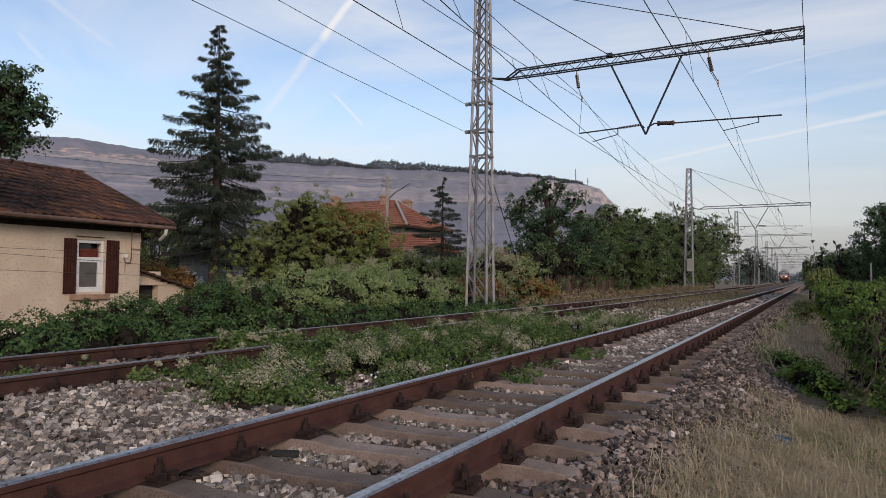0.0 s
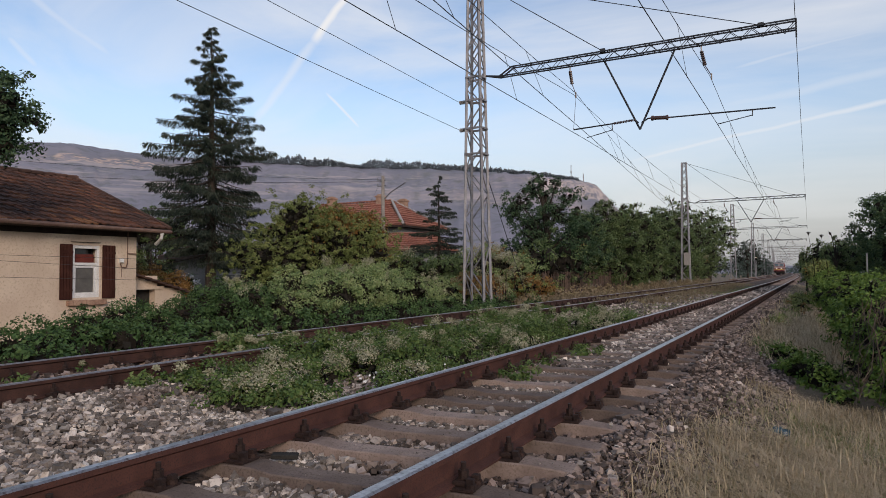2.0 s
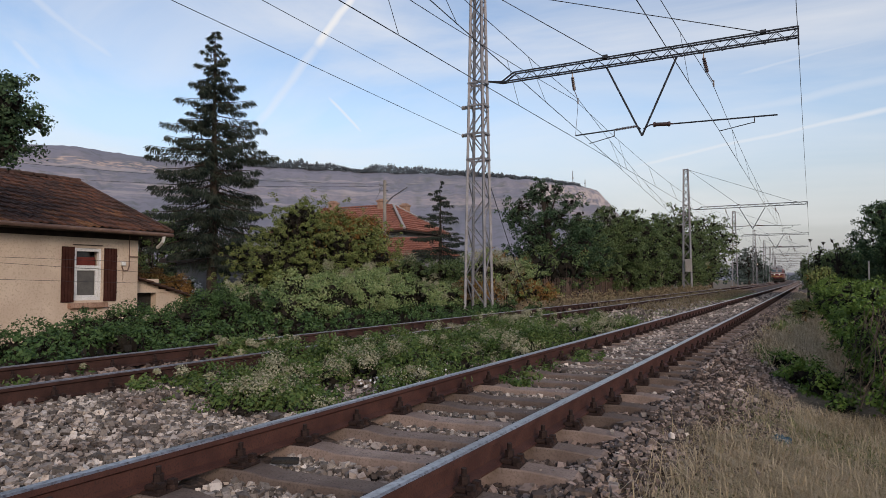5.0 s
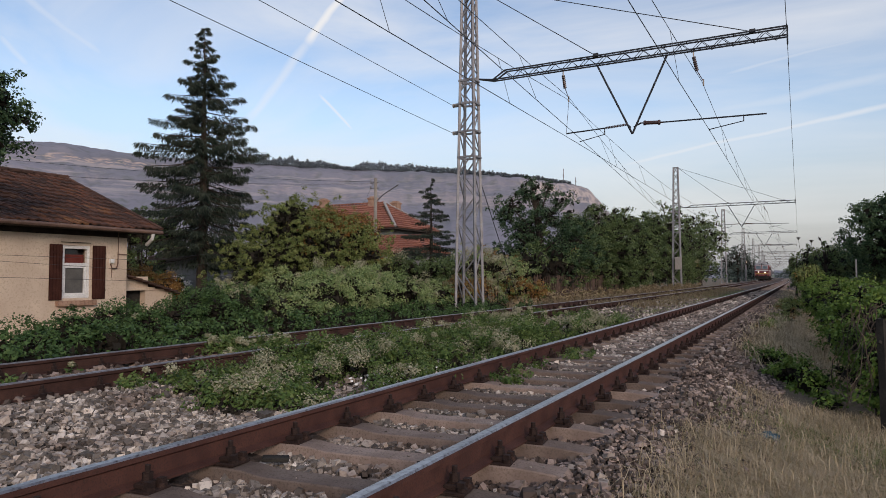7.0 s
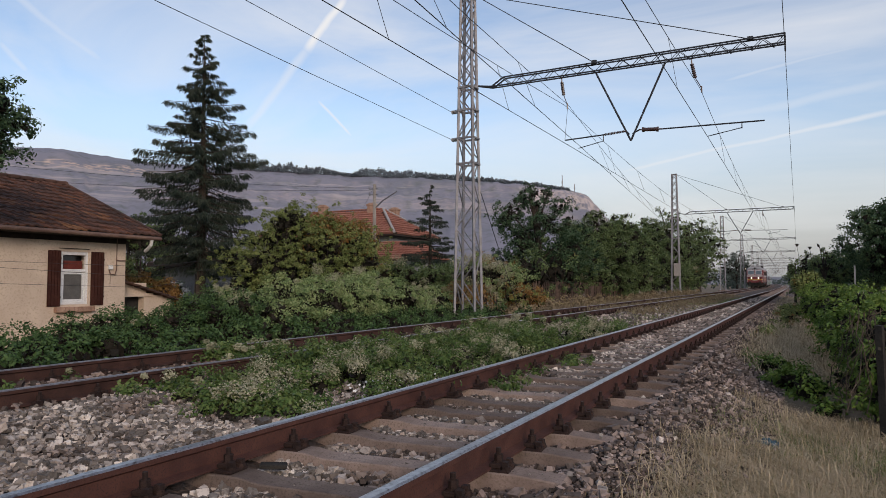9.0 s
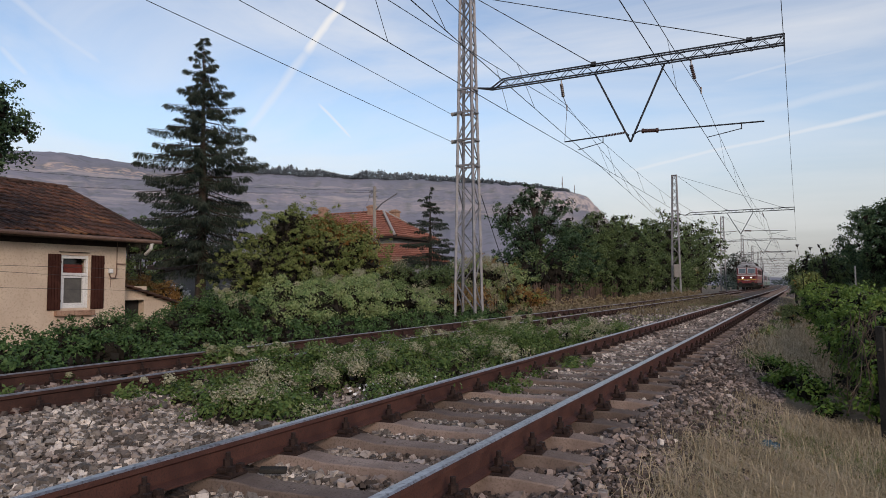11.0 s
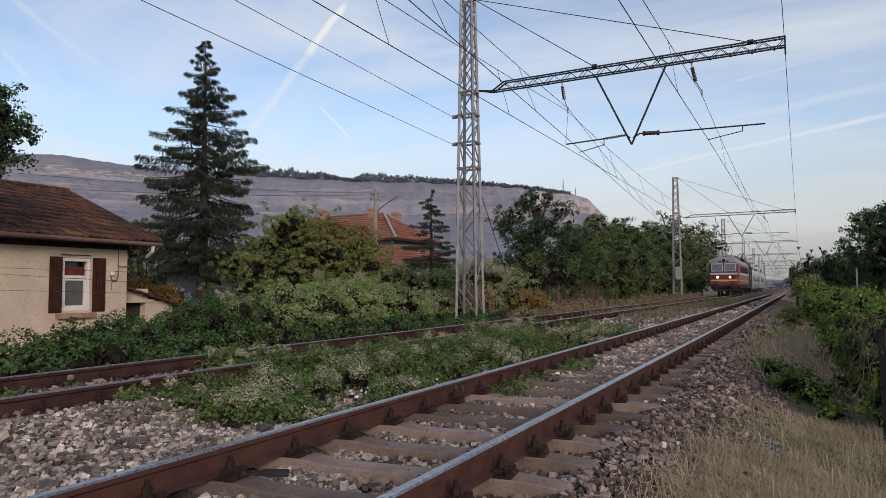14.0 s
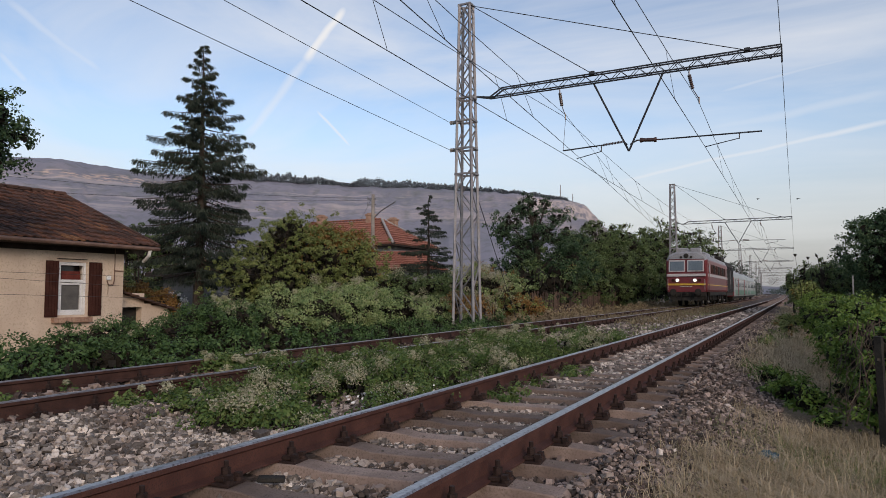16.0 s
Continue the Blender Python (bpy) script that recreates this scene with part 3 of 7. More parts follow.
def build_stones():
    """Crushed stones, each a dented block, thick near the walk and thinner up the line."""
    base = np.array([(x, y, z) for z in (-1, 1) for y in (-1, 1) for x in (-1, 1)], float) * 0.66
    tri = np.array([(0, 2, 3), (0, 3, 1), (4, 5, 7), (4, 7, 6), (0, 1, 5), (0, 5, 4), (2, 6, 7), (2, 7, 3), (0, 4, 6), (0, 6, 2), (1, 3, 7), (1, 7, 5)])
    zones = [  # x0, x1, y0, y1, count, size, pale or dusty
        (-3.2, -1.85, 1.2, 9.0, 9000, 0.021, 0), (-3.2, -1.85, 9.0, 26.0, 10500, 0.027, 0),
        (-6.35, -3.42, 0.8, 5.8, 13000, 0.022, 0), (-8.3, -6.35, 0.8, 5.8, 1800, 0.03, 1), (-5.0, -3.42, 5.4, 9.0, 700, 0.028, 0),
        (-1.22, -0.2, 1.8, 12.0, 9500, 0.019, 1), (-1.75, -1.2, 1.8, 12.0, 4200, 0.023, 1), (-1.75, -1.0, 12.0, 40.0, 4500, 0.032, 1), (-1.7, -0.5, 1.8, 12.0, 330, 0.030, 0), (-1.6, -0.5, 12.0, 30.0, 4200, 0.028, 1),
        (-6.3, -3.5, 14.0, 40.0, 3600, 0.034, 0), (-8.2, -6.3, 5.0, 14.0, 1400, 0.03, 1), (-3.2, -1.85, 26.0, 60.0, 4200, 0.045, 0), (-3.2, -1.85, -3.0, 1.2, 1500, 0.030, 0), (-6.35, -3.42, -3.0, 0.8, 2600, 0.034, 0), (-1.75, -0.7, -3.0, 1.8, 1800, 0.028, 1), (-8.6, -6.35, -3.0, 0.8, 1500, 0.032, 1),
    ]
    # grit lying on the sleepers
    n = 900
    k = rng.integers(4, 60, n)
    x = rng.uniform(-1.22, 1.22, n)
    p = np.stack([T1 + x, FIRST + STEP * k + x * math.tan(SKEW) + rng.uniform(-0.1, 0.1, n), np.where(np.abs(x) < 0.42, -0.203, -0.18) + rng.uniform(-0.002, 0.003, n)], -1)
    w = base[None] * rng.uniform(0.5, 1.4, (n, 8, 3)) * (0.007 * rng.lognormal(0, 0.5, n))[:, None, None] + p[:, None]
    f = (tri[None] + 8 * np.arange(n)[:, None, None]).reshape(-1, 3)
    tagged(part("sleeper_grit", raw("sleeper_grit", w.reshape(-1, 3), f, M_STONE, True), None), "small grit scattered over the sleepers", "gravel", kind="stuff")
    for kind, name, material, label in ((0, "ballast_stones", M_STONE, "loose pale and grey crushed ballast stones"), (1, "bank_rubble", M_RUBBLE, "fine dusty grey-brown rubble on the bank")):
        stone_layer(base, tri, [q for q in zones if q[6] == kind], name, material, label)


def stone_layer(base, tri, zones, name, material, label):
    P, S = [], []
    for x0, x1, y0, y1, n, s, _ in zones:
        q = np.stack([rng.uniform(x0, x1, n), rng.uniform(y0, y1, n)], 1)
        P.append(q)
        S.append(np.full(n, s) * rng.lognormal(0, 0.28, n))
    P, S = np.concatenate(P), np.concatenate(S)
    n = len(P)
    Z = np.interp(P[:, 0], GX, GZ) + 0.032
    under = np.abs(P[:, 0] - T1) < 1.34
    skew = (P[:, 0] - T1) * math.tan(SKEW)
    cell = np.floor((P[:, 1] - skew - FIRST) / STEP)
    P[:, 1] = np.where(under, FIRST + skew + STEP * (cell + 0.5) + rng.uniform(-0.20, 0.20, n), P[:, 1])
    Z = Z + np.where(under & (P[:, 1] > 8.5), 0.03, 0.0)
    Z = Z + 0.004 + rng.uniform(-0.6, 0.75, n) * S
    dent = rng.uniform(0.55, 1.38, (n, 8, 3))
    ax = rng.uniform(0.65, 1.35, (n, 1, 3)) * np.array([1, 1, 0.8])
    V = base[None] * dent * ax * S[:, None, None]
    th, ti = rng.uniform(0, 6.28, n), rng.uniform(-0.8, 0.8, n)
    c, s_, ct, st = np.cos(th), np.sin(th), np.cos(ti), np.sin(ti)
    Vx, Vz = V[..., 0] * ct[:, None] - V[..., 2] * st[:, None], V[..., 0] * st[:, None] + V[..., 2] * ct[:, None]
    Vy = V[..., 1]
    W = np.stack([Vx * c[:, None] - Vy * s_[:, None], Vx * s_[:, None] + Vy * c[:, None], Vz], -1)
    W += np.stack([P[:, 0], P[:, 1], Z], -1)[:, None]
    F = (tri[None] + 8 * np.arange(n)[:, None, None]).reshape(-1, 3)
    tagged(part(name, raw(name, W.reshape(-1, 3), F, material, True), None), label, "gravel", kind="stuff")


# ---- overhead line ----
MX, MY0, SPAN = -11.3, 23.7, 50.2
MAST_YS = [MY0 + SPAN * k for k in range(-1, 11)]


def mast_half(z):
    return 0.43 - 0.215 * min(1.0, max(0.0, (z - 0.0) / 12.4))


def build_mast(drop):
    """A lattice mast with its arm, hangers and registration tubes, at y = 0."""
    top = group_empty("overhead_line_mast", "grey steel lattice mast with a long truss arm over two tracks", "catenary mast", "masts along the line")
    H0, H1 = -0.5, 12.4
    for sx in (-1, 1):
        for sy in (-1, 1):
            m = Mesh()
            a, b = mast_half(0), mast_half(H1)
            m.bar((MX + sx * a, sy * a * 0.8, H0), (MX + sx * b, sy * b * 0.8, H1), 0.09)
            part("leg", m, M_GALV, top)
    zs = [0.0]
    while zs[-1] < H1 - 0.5:
        zs.append(zs[-1] + max(0.72, mast_half(zs[-1]) * 2.5))
    zs[-1] = H1
    for side in range(4):
        m = Mesh()
        for k in range(len(zs) - 1):
            z0, z1 = zs[k], zs[k + 1]
            s = 1 if k % 2 else -1
            h0, h1 = mast_half(z0), mast_half(z1)
            o = 1 if side % 2 else -1
            if side < 2:
                m.bar((MX - s * h0, o * h0 * 0.8, z0), (MX + s * h1, o * h1 * 0.8, z1), 0.042)
                if z0 > 7.5:
                    m.bar((MX + s * h0, o * h0 * 0.8, z0), (MX - s * h1, o * h1 * 0.8, z1), 0.035)
            else:
                m.bar((MX + o * h0, -s * h0 * 0.8, z0), (MX + o * h1, s * h1 * 0.8, z1), 0.038)
        part("lattice_face", m, M_GALV, top)
    for z in (5.6, 6.6, 7.7, 8.6, 12.35):
        m = Mesh()
        h = mast_half(z) + 0.03
        for s in (-1, 1):
            m.bar((MX - h, s * h * 0.8, z), (MX + h, s * h * 0.8, z), 0.07)
            m.bar((MX + s * h, -h * 0.8, z), (MX + s * h, h * 0.8, z), 0.07)
        part("cross_band", m, M_GALV, top)
    # the arm
    x0, x1, zb, zt = -10.25, -0.2, 8.50 - drop, 8.80 - drop - 0.15 * drop
    arm = Mesh()
    for sy in (-1, 1):
        y = sy * 0.11
        arm.bar((x0, y, zb), (x1, y, zb + 0.06), 0.045)
        arm.bar((x0 + 0.5, y, zt), (x1, y, zt + 0.05), 0.045)
        arm.bar((x0, y, zb), (x0 + 0.5, y, zt), 0.05)
        n = 30
        for k in range(n):
            xa, xb = x0 + 0.5 + (x1 - x0 - 0.5) * k / n, x0 + 0.5 + (x1 - x0 - 0.5) * (k + 1) / n
            arm.bar((xa, y, zb if k % 2 else zt), (xb, y, zt if k % 2 else zb), 0.018)
        arm.bar((-10.85, 0, 8.62 - drop), (x0, y, zb), 0.06)
    for k in range(14):
        xa = x0 + 0.5 + (x1 - x0 - 0.6) * k / 13
        arm.bar((xa, -0.11, zt), (xa, 0.11, zt), 0.022)
    arm.bar((x1, 0, zb - 0.2), (x1, 0, zt + 0.1), 0.05)
    part("arm", arm, M_DARKSTEEL, top, "dark truss arm across both tracks")
    for xa in (-6.3, -1.2):
        m = Mesh()
        m.bar((MX + 0.25, 0, 12.3), (xa, 0, zt + 0.06), 0.03, sides=6)
        m.box(xa - 0.09, -0.05, zt, xa + 0.09, 0.05, zt + 0.14)
        part("stay_rod", m, M_WIRE, top)
    v = Mesh()
    tip = (-5.04, 0, 5.92)
    v.bar((-6.25, 0, zb), tip, 0.07, sides=8)
    v.bar((-3.85, 0, zb), tip, 0.07, sides=8)
    part("hanger_frame", v, M_DARKSTEEL, top)
    for xs, xe, st, ce in ((-5.2, -7.4, -6.0, -6.9), (-4.75, -0.83, -1.5, -2.55)):
        s = 1 if xe > xs else -1
        m = Mesh()
        xi = xs + s * 0.75
        m.bar((xi, 0, 6.22), (xe, 0, 6.16), 0.05, sides=8)
        m.bar((st, 0, 6.2), (st, 0, 5.98), 0.035, sides=6)
        m.bar((st, 0, 6.0), (ce, 0, 5.82), 0.03, sides=6)
        part("tube_bracket", Mesh().bar((tip[0] + s * 0.05, 0, 6.15), (xs, 0, 6.27), 0.05, sides=8), M_DARKSTEEL, top)
        part("registration_tube", m, M_DARKSTEEL, top)
        m = Mesh()
        if s < 0:
            m.discs((xs, 0, 6.27), (xi, 0, 6.22), 0.045, 14)
        else:
            m.bar((xs, 0, 6.27), (xi, 0, 6.22), 0.05, sides=8)
            m.bar((xs + 0.1, 0, 6.263), (xi - 0.1, 0, 6.227), 0.13, sides=12)
            for q in (0.1, 0.58):
                m.bar((xs + q, 0, 6.268 - q * 0.066), (xs + q + 0.07, 0, 6.264 - q * 0.066), 0.17, sides=12)
        part("insulator", m, M_INSUL, top)
    for xa, xb in ((-7.5, -7.3), (-3.0, -2.7)):
        m = Mesh()
        ze = 7.82 - drop * 0.6
        m.discs((xa, 0, zb - 0.18), (xa + (xb - xa) * 0.35, 0, ze), 0.062, 7)
        m.bar((xa, 0, zb), (xa, 0, zb - 0.18), 0.045, sides=6)
        m.bar((xa + (xb - xa) * 0.35, 0, ze), (xb, 0, 7.45 - drop * 0.3), 0.028, sides=6)
        m.bar((xb, 0, 7.52 - drop * 0.3), (xb, 0, 7.30 - drop * 0.3), 0.05, sides=6)
        if xa < -5:
            m.bar((xb, 0, 7.30 - drop * 0.3), (-7.4, 0, 6.18), 0.016, sides=5)
        part("insulator", m, M_INSUL, top)
    for z in (6.62, 7.72):
        m = Mesh()
        m.discs((MX - 0.3, 0, z), (MX - 0.72, 0, z), 0.08, 4)
        m.bar((MX - 0.35, 0, z), (MX - 0.2, 0, z), 0.05)
        part("insulator", m, M_INSUL_W, top)
    m = Mesh()
    m.box(MX - 0.7, -0.65, -0.8, MX + 0.7, 0.65, -0.22, bevel=0.04)
    part("footing", m, M_SLEEPER, top, "concrete footing block")
    return top


def build_masts():
    build_mast(0.0).location = (0, MY0, 0)
    second = build_mast(0.4)
    second.location = (0, MY0 + SPAN, 0)
    for y in MAST_YS:
        if y == MY0:
            continue
        c = second if abs(y - MY0 - SPAN) < 1 else copy_thing(second, pose(bend(y), y, 0))
    part("sign_plate", Mesh().box(MX - 0.1, -0.60, 1.7, MX + 0.55, -0.56, 3.0, bevel=0.01), M_INSUL_W, second, "blank pale metal plate")


def wire_line(name, x, zs, sag, label, droppers=None, r=0.009, lift=0.0, spans=11, drift=0.0):
    """A wire along the line, sagging between the masts; droppers: height of the wire below."""
    t = group_empty(name, label, "overhead wire")
    pts = []
    for i in range(spans):
        for k in range(11 if i == spans - 1 else 10):
            u = k / 10
            y = MAST_YS[i] + SPAN * u
            pts.append((x + drift * (y - MY0) + bend(y), y, zs + lift * max(0.0, MY0 - y) / SPAN - sag * 4 * u * (1 - u)))
    m = Mesh()
    m.tube(pts, r, 5)
    part("wire", m, M_WIRE, t)
    if droppers:
        for i in range(min(4, spans)):
            for k in range(1, 8):
                u = k / 8
                y = MAST_YS[i] + SPAN * u
                d = Mesh()
                xd = x + drift * (y - MY0)
                d.bar((xd, y, zs - sag * 4 * u * (1 - u)), (xd + droppers[1], y, droppers[0]), 0.010, sides=4)
                part("dropper", d, M_WIRE, t)
    return t


def build_wires():
    wire_line("contact_wire", -7.05, 5.82, 0.05, "thin dark contact wire above the weedy track", r=0.010)
    wire_line("messenger_wire", -7.4, 7.45, 0.75, "sagging carrier wire with short droppers", (5.80, 0.35))
    wire_line("contact_wire", -6.77, 5.82, 0.05, "contact wire slanting across from one track to the other", r=0.010, spans=2, drift=-0.08)
    wire_line("messenger_wire", -7.27, 7.45, 0.75, "carrier wire of the slanting contact wire", (5.80, 0.5), spans=2, drift=-0.08)
    wire_line("contact_wire", -2.55, 5.82, 0.05, "thin dark contact wire above the clear track", r=0.010)
    wire_line("messenger_wire", -2.75, 7.45, 0.75, "sagging carrier wire with short droppers", (5.80, 0.2))
    wire_line("feeder_wire", -0.2, 8.28, 0.5, "single dark wire hung from the arms' ends", r=0.010)
    wire_line("side_wire", MX - 0.72, 7.74, 0.05, "dark wire on the masts' side insulators", r=0.009, lift=1.35, spans=1)
    wire_line("side_wire", MX - 0.72, 6.64, 0.05, "dark wire on the masts' side insulators", r=0.009, lift=1.45, spans=1)


def build_guy():
    g = group_empty("guy_wire", "dark guy wire running down from the mast to the shrubs", "guy wire")
    part("wire", Mesh().bar((MX, MY0 + 0.3, 5.7), (MX - 0.3, MY0 + 6.2, -0.5), 0.03, sides=6), M_WIRE, g)


# ---- train ----
TRAIN_V, TRAIN_Y16 = 12.8, 53.0


def body_outline(w, z0, z1, zr):
    """Half rounded section of a vehicle, as (x, z)."""
    right = [(w * 0.96, z0), (w, z0 + 0.15), (w, z1 - 0.1), (w * 0.97, z1), (w * 0.86, z1 + (zr - z1) * 0.55), (w * 0.55, z1 + (zr - z1) * 0.9), (0.0, zr)]
    return right + [(-x, z) for x, z in right[-2::-1]]


def build_loco():
    top = group_empty("locomotive", "red electric locomotive with a grey roof and lit headlamps", "locomotive")
    L = 16.4
    W = 1.49
    body = Mesh()
    # body with ends that slope and round off
    out = body_outline(W, 1.05, 3.48, 4.10)
    n = len(out)
    rings = [(0.0, 0.90, 0.0), (0.12, 0.97, 0.03), (0.45, 1.0, 0.0), (L - 0.45, 1.0, 0.0), (L - 0.12, 0.97, 0), (L, 0.90, 0)]
    vs = []
    for y, s, d in rings:
        end = y < 0.3 or y > L - 0.3
        for x, z in out:
            zz = z if not end else 1.05 + (z - 1.05) * (0.985 if s > 0.95 else 0.95)
            lean = 0.0
            if y < 0.3 and z > 2.2:
                lean = (z - 2.2) * 0.16
            if y > L - 0.3 and z > 2.2:
                lean = -(z - 2.2) * 0.16
            vs.append((x * s, y + lean, zz))
    fs, mi = [], []
    for k in range(len(rings) - 1):
        for j in range(n):
            fs.append((k * n + j, k * n + (j + 1) % n, (k + 1) * n + (j + 1) % n, (k + 1) * n + j))
            mi.append(1 if 3 <= j <= n - 5 else 0)
    fs += [tuple(range(n))[::-1], tuple(range((len(rings) - 1) * n, len(rings) * n))]
    mi += [0, 0]
    body.v, body.f, body.mi = vs, fs, mi
    # the roof's grey brow over each end
    for y0, s in ((0.0, -1), (L, 1)):
        brow = [(x * 0.905, max(z, 3.62)) for x, z in out if z > 3.4]
        k = len(brow)
        ys = [y0 + s * 0.03 - s * (max(0.0, 1.05 + (z - 1.05) * 0.95 - 2.2) * 0.16) for x, z in brow]
        zs = [1.05 + (z - 1.05) * 0.955 for x, z in brow]
        body.add([(x, y, z) for (x, _), y, z in zip(brow, ys, zs)] + [(x, y - s * 0.12, z) for (x, _), y, z in zip(brow, ys, zs)],
                 [tuple(range(k)), tuple(range(k, 2 * k))[::-1]] + [(j, (j + 1) % k, k + (j + 1) % k, k + j) for j in range(k)], 1)
    part("body", body, [M_TRAIN_RED, M_TRAIN_GREY], top)

    def front_y(z):
        return (z - 2.2) * 0.16 if z > 2.2 else 0.0

    # front: windscreens with pale frames, bands, lamps
    for s in (-1, 1):
        xa, xb = (0.08, 1.24) if s > 0 else (-1.24, -0.08)
        m = Mesh()
        ya, yb = front_y(2.56) - 0.03, front_y(3.43) - 0.03
        fr = 0.08
        m.add([(xa, ya, 2.56), (xb, ya, 2.56), (xb, yb, 3.43), (xa, yb, 3.43), (xa, ya + 0.06, 2.56), (xb, ya + 0.06, 2.56), (xb, yb + 0.06, 3.43), (xa, yb + 0.06, 3.43)],
              [(0, 1, 2, 3), (0, 4, 5, 1), (1, 5, 6, 2), (2, 6, 7, 3), (3, 7, 4, 0)])
        f_ = part("windscreen_frame", m, M_TRAIN_STRIPE, top, "pale windscreen frame")
        m = Mesh()
        m.add([(xa + fr, ya - 0.012, 2.56 + fr), (xb - fr, ya - 0.012, 2.56 + fr), (xb - fr, yb - 0.012, 3.43 - fr), (xa + fr, yb - 0.012, 3.43 - fr),
               (xa + fr, ya + 0.02, 2.56 + fr), (xb - fr, ya + 0.02, 2.56 + fr), (xb - fr, yb + 0.02, 3.43 - fr), (xa + fr, yb + 0.02, 3.43 - fr)],
              [(0, 1, 2, 3), (0, 4, 5, 1), (1, 5, 6, 2), (2, 6, 7, 3), (3, 7, 4, 0)])
        part("pane", m, M_TRAIN_GLASS, f_)
        m = Mesh()
        m.bar((s * 0.75, ya - 0.03, 2.5), (s * 0.45, yb - 0.0, 3.1), 0.025)
        part("wiper", m, M_UNDER, top)
        m = Mesh()
        m.bar((s * 0.62, 0.02, 1.92), (s * 0.62, -0.10, 1.92), 0.30, sides=14)
        h = part("headlamp_housing", m, M_TRAIN_GREY, top)
        m = Mesh()
        m.bar((s * 0.62, -0.10, 1.92), (s * 0.62, -0.115, 1.92), 0.16, sides=14)
        part("lens", m, M_LAMP, h, "lit warm white lens")
        m = Mesh()
        m.bar((s * 0.94, 0.04, 1.92), (s * 0.94, -0.05, 1.92), 0.22, sides=12)
        part("tail_lamp", m, M_SHUTTER, top)
        # buffers
        m = Mesh()
        m.bar((s * 0.87, 0.05, 1.06), (s * 0.87, -0.45, 1.06), 0.18, sides=12)
        m.bar((s * 0.87, -0.45, 1.06), (s * 0.87, -0.50, 1.06), 0.46, sides=16)
        part("buffer", m, M_UNDER, top)
        m = Mesh()
        m.bar((s * 1.3, -0.05, 1.2), (s * 1.3, -0.05, 2.0), 0.035, sides=6)
        part("hand_rail", m, M_TRAIN_STRIPE, top)
    m = Mesh()
    for xq, zq, r in ((0, 3.74, 0.36), (-0.36, 3.64, 0.18), (0.36, 3.64, 0.18)):
        m.bar((xq, front_y(zq) + 0.12, zq), (xq, front_y(zq) - 0.10, zq), r, sides=16)
    part("top_lamp", m, M_UNDER, top, "dark round lamp on the brow")
    m = Mesh()
    m.box(-1.36, -0.035, 2.20, 1.36, 0.10, 2.40, bevel=0.01)
    for s in (-1, 1):
        m.box(min(s * 1.47, s * 1.503), 0.4, 2.20, max(s * 1.47, s * 1.503), L - 0.4, 2.40)
    part("pale_band", m, M_TRAIN_STRIPE, top)
    m = Mesh()
    m.box(-1.35, -0.030, 1.55, 1.35, 0.10, 1.61)
    m.box(-1.35, -0.030, 1.66, 1.35, 0.10, 1.68)
    for s in (-1, 1):
        m.box(min(s * 1.47, s * 1.501), 0.4, 1.55, max(s * 1.47, s * 1.501), L - 0.4, 1.61)
    part("yellow_line", m, M_TRAIN_YELLOW, top)
    m = Mesh()
    for k in range(9):
        m.box(-0.42 + k * 0.095, -0.035, 1.42, -0.42 + k * 0.095 + 0.06, 0.0, 1.48)
    part("number_bars", m, M_TRAIN_STRIPE, top, "unreadable pale lettering")
    # side: doors, windows and louvres
    for s in (-1, 1):
        for y0, y1 in ((0.75, 1.35), (L - 1.35, L - 0.75)):
            m = Mesh()
            m.box(min(s * 1.47, s * 1.51), y0, 1.15, max(s * 1.47, s * 1.51), y1, 3.2, bevel=0.008)
            d = part("door", m, M_TRAIN_RED, top)
            m = Mesh()
            m.box(min(s * 1.50, s * 1.515), y0 + 0.1, 2.45, max(s * 1.50, s * 1.515), y1 - 0.1, 3.1)
            part("pane", m, M_TRAIN_GLASS, d)
        for k in range(7):
            y0 = 2.3 + k * 1.72
            m = Mesh()
            m.box(min(s * 1.47, s * 1.508), y0, 2.45, max(s * 1.47, s * 1.508), y0 + 1.35, 3.15, bevel=0.006)
            for j in range(6):
                m.box(min(s * 1.50, s * 1.525), y0 + 0.05, 2.5 + j * 0.105, max(s * 1.50, s * 1.525), y0 + 1.3, 2.55 + j * 0.105)
            part("louvre", m, M_UNDER if k % 2 else M_SHUTTER, top)
        m = Mesh()
        m.box(min(s * 1.35, s * 1.47), 1.5, 0.78, max(s * 1.35, s * 1.47), L - 1.5, 1.06)
        part("sill_beam", m, M_UNDER, top)
    # roof gear
    for y0, y1, h in ((6.2, 9.5, 0.32), (11.5, 13.0, 0.28)):
        m = Mesh()
        m.box(-0.7, y0, 3.9, 0.7, y1, 4.0 + h, bevel=0.06)
        part("roof_box", m, M_TRAIN_GREY, top)
    for x0, x1 in ((-0.80, -0.08), (0.12, 0.80)):
        part("roof_box", Mesh().box(x0, 1.7, 3.85, x1, 2.9, 4.42, bevel=0.05), M_TRAIN_GREY, top)
    # folded current collectors
    m = Mesh()
    for s in (-1, 1):
        m.bar((s * 0.42, 3.8, 3.95), (s * 0.42, 3.8, 4.22), 0.14, sides=8)
        m.bar((s * 0.42, 3.8, 4.22), (s * 0.52, 5.2, 4.98), 0.05, sides=6)
        m.bar((s * 0.52, 5.2, 4.98), (s * 0.36, 4.3, 5.70), 0.04, sides=6)
        m.bar((s * 0.6, 4.3, 5.74), (s * 0.92, 4.3, 5.62), 0.04)
    m.bar((-0.52, 5.2, 4.98), (0.52, 5.2, 4.98), 0.04, sides=6)
    for q in (4.15, 4.45):
        m.bar((-0.62, q, 5.75), (0.62, q, 5.75), 0.05)
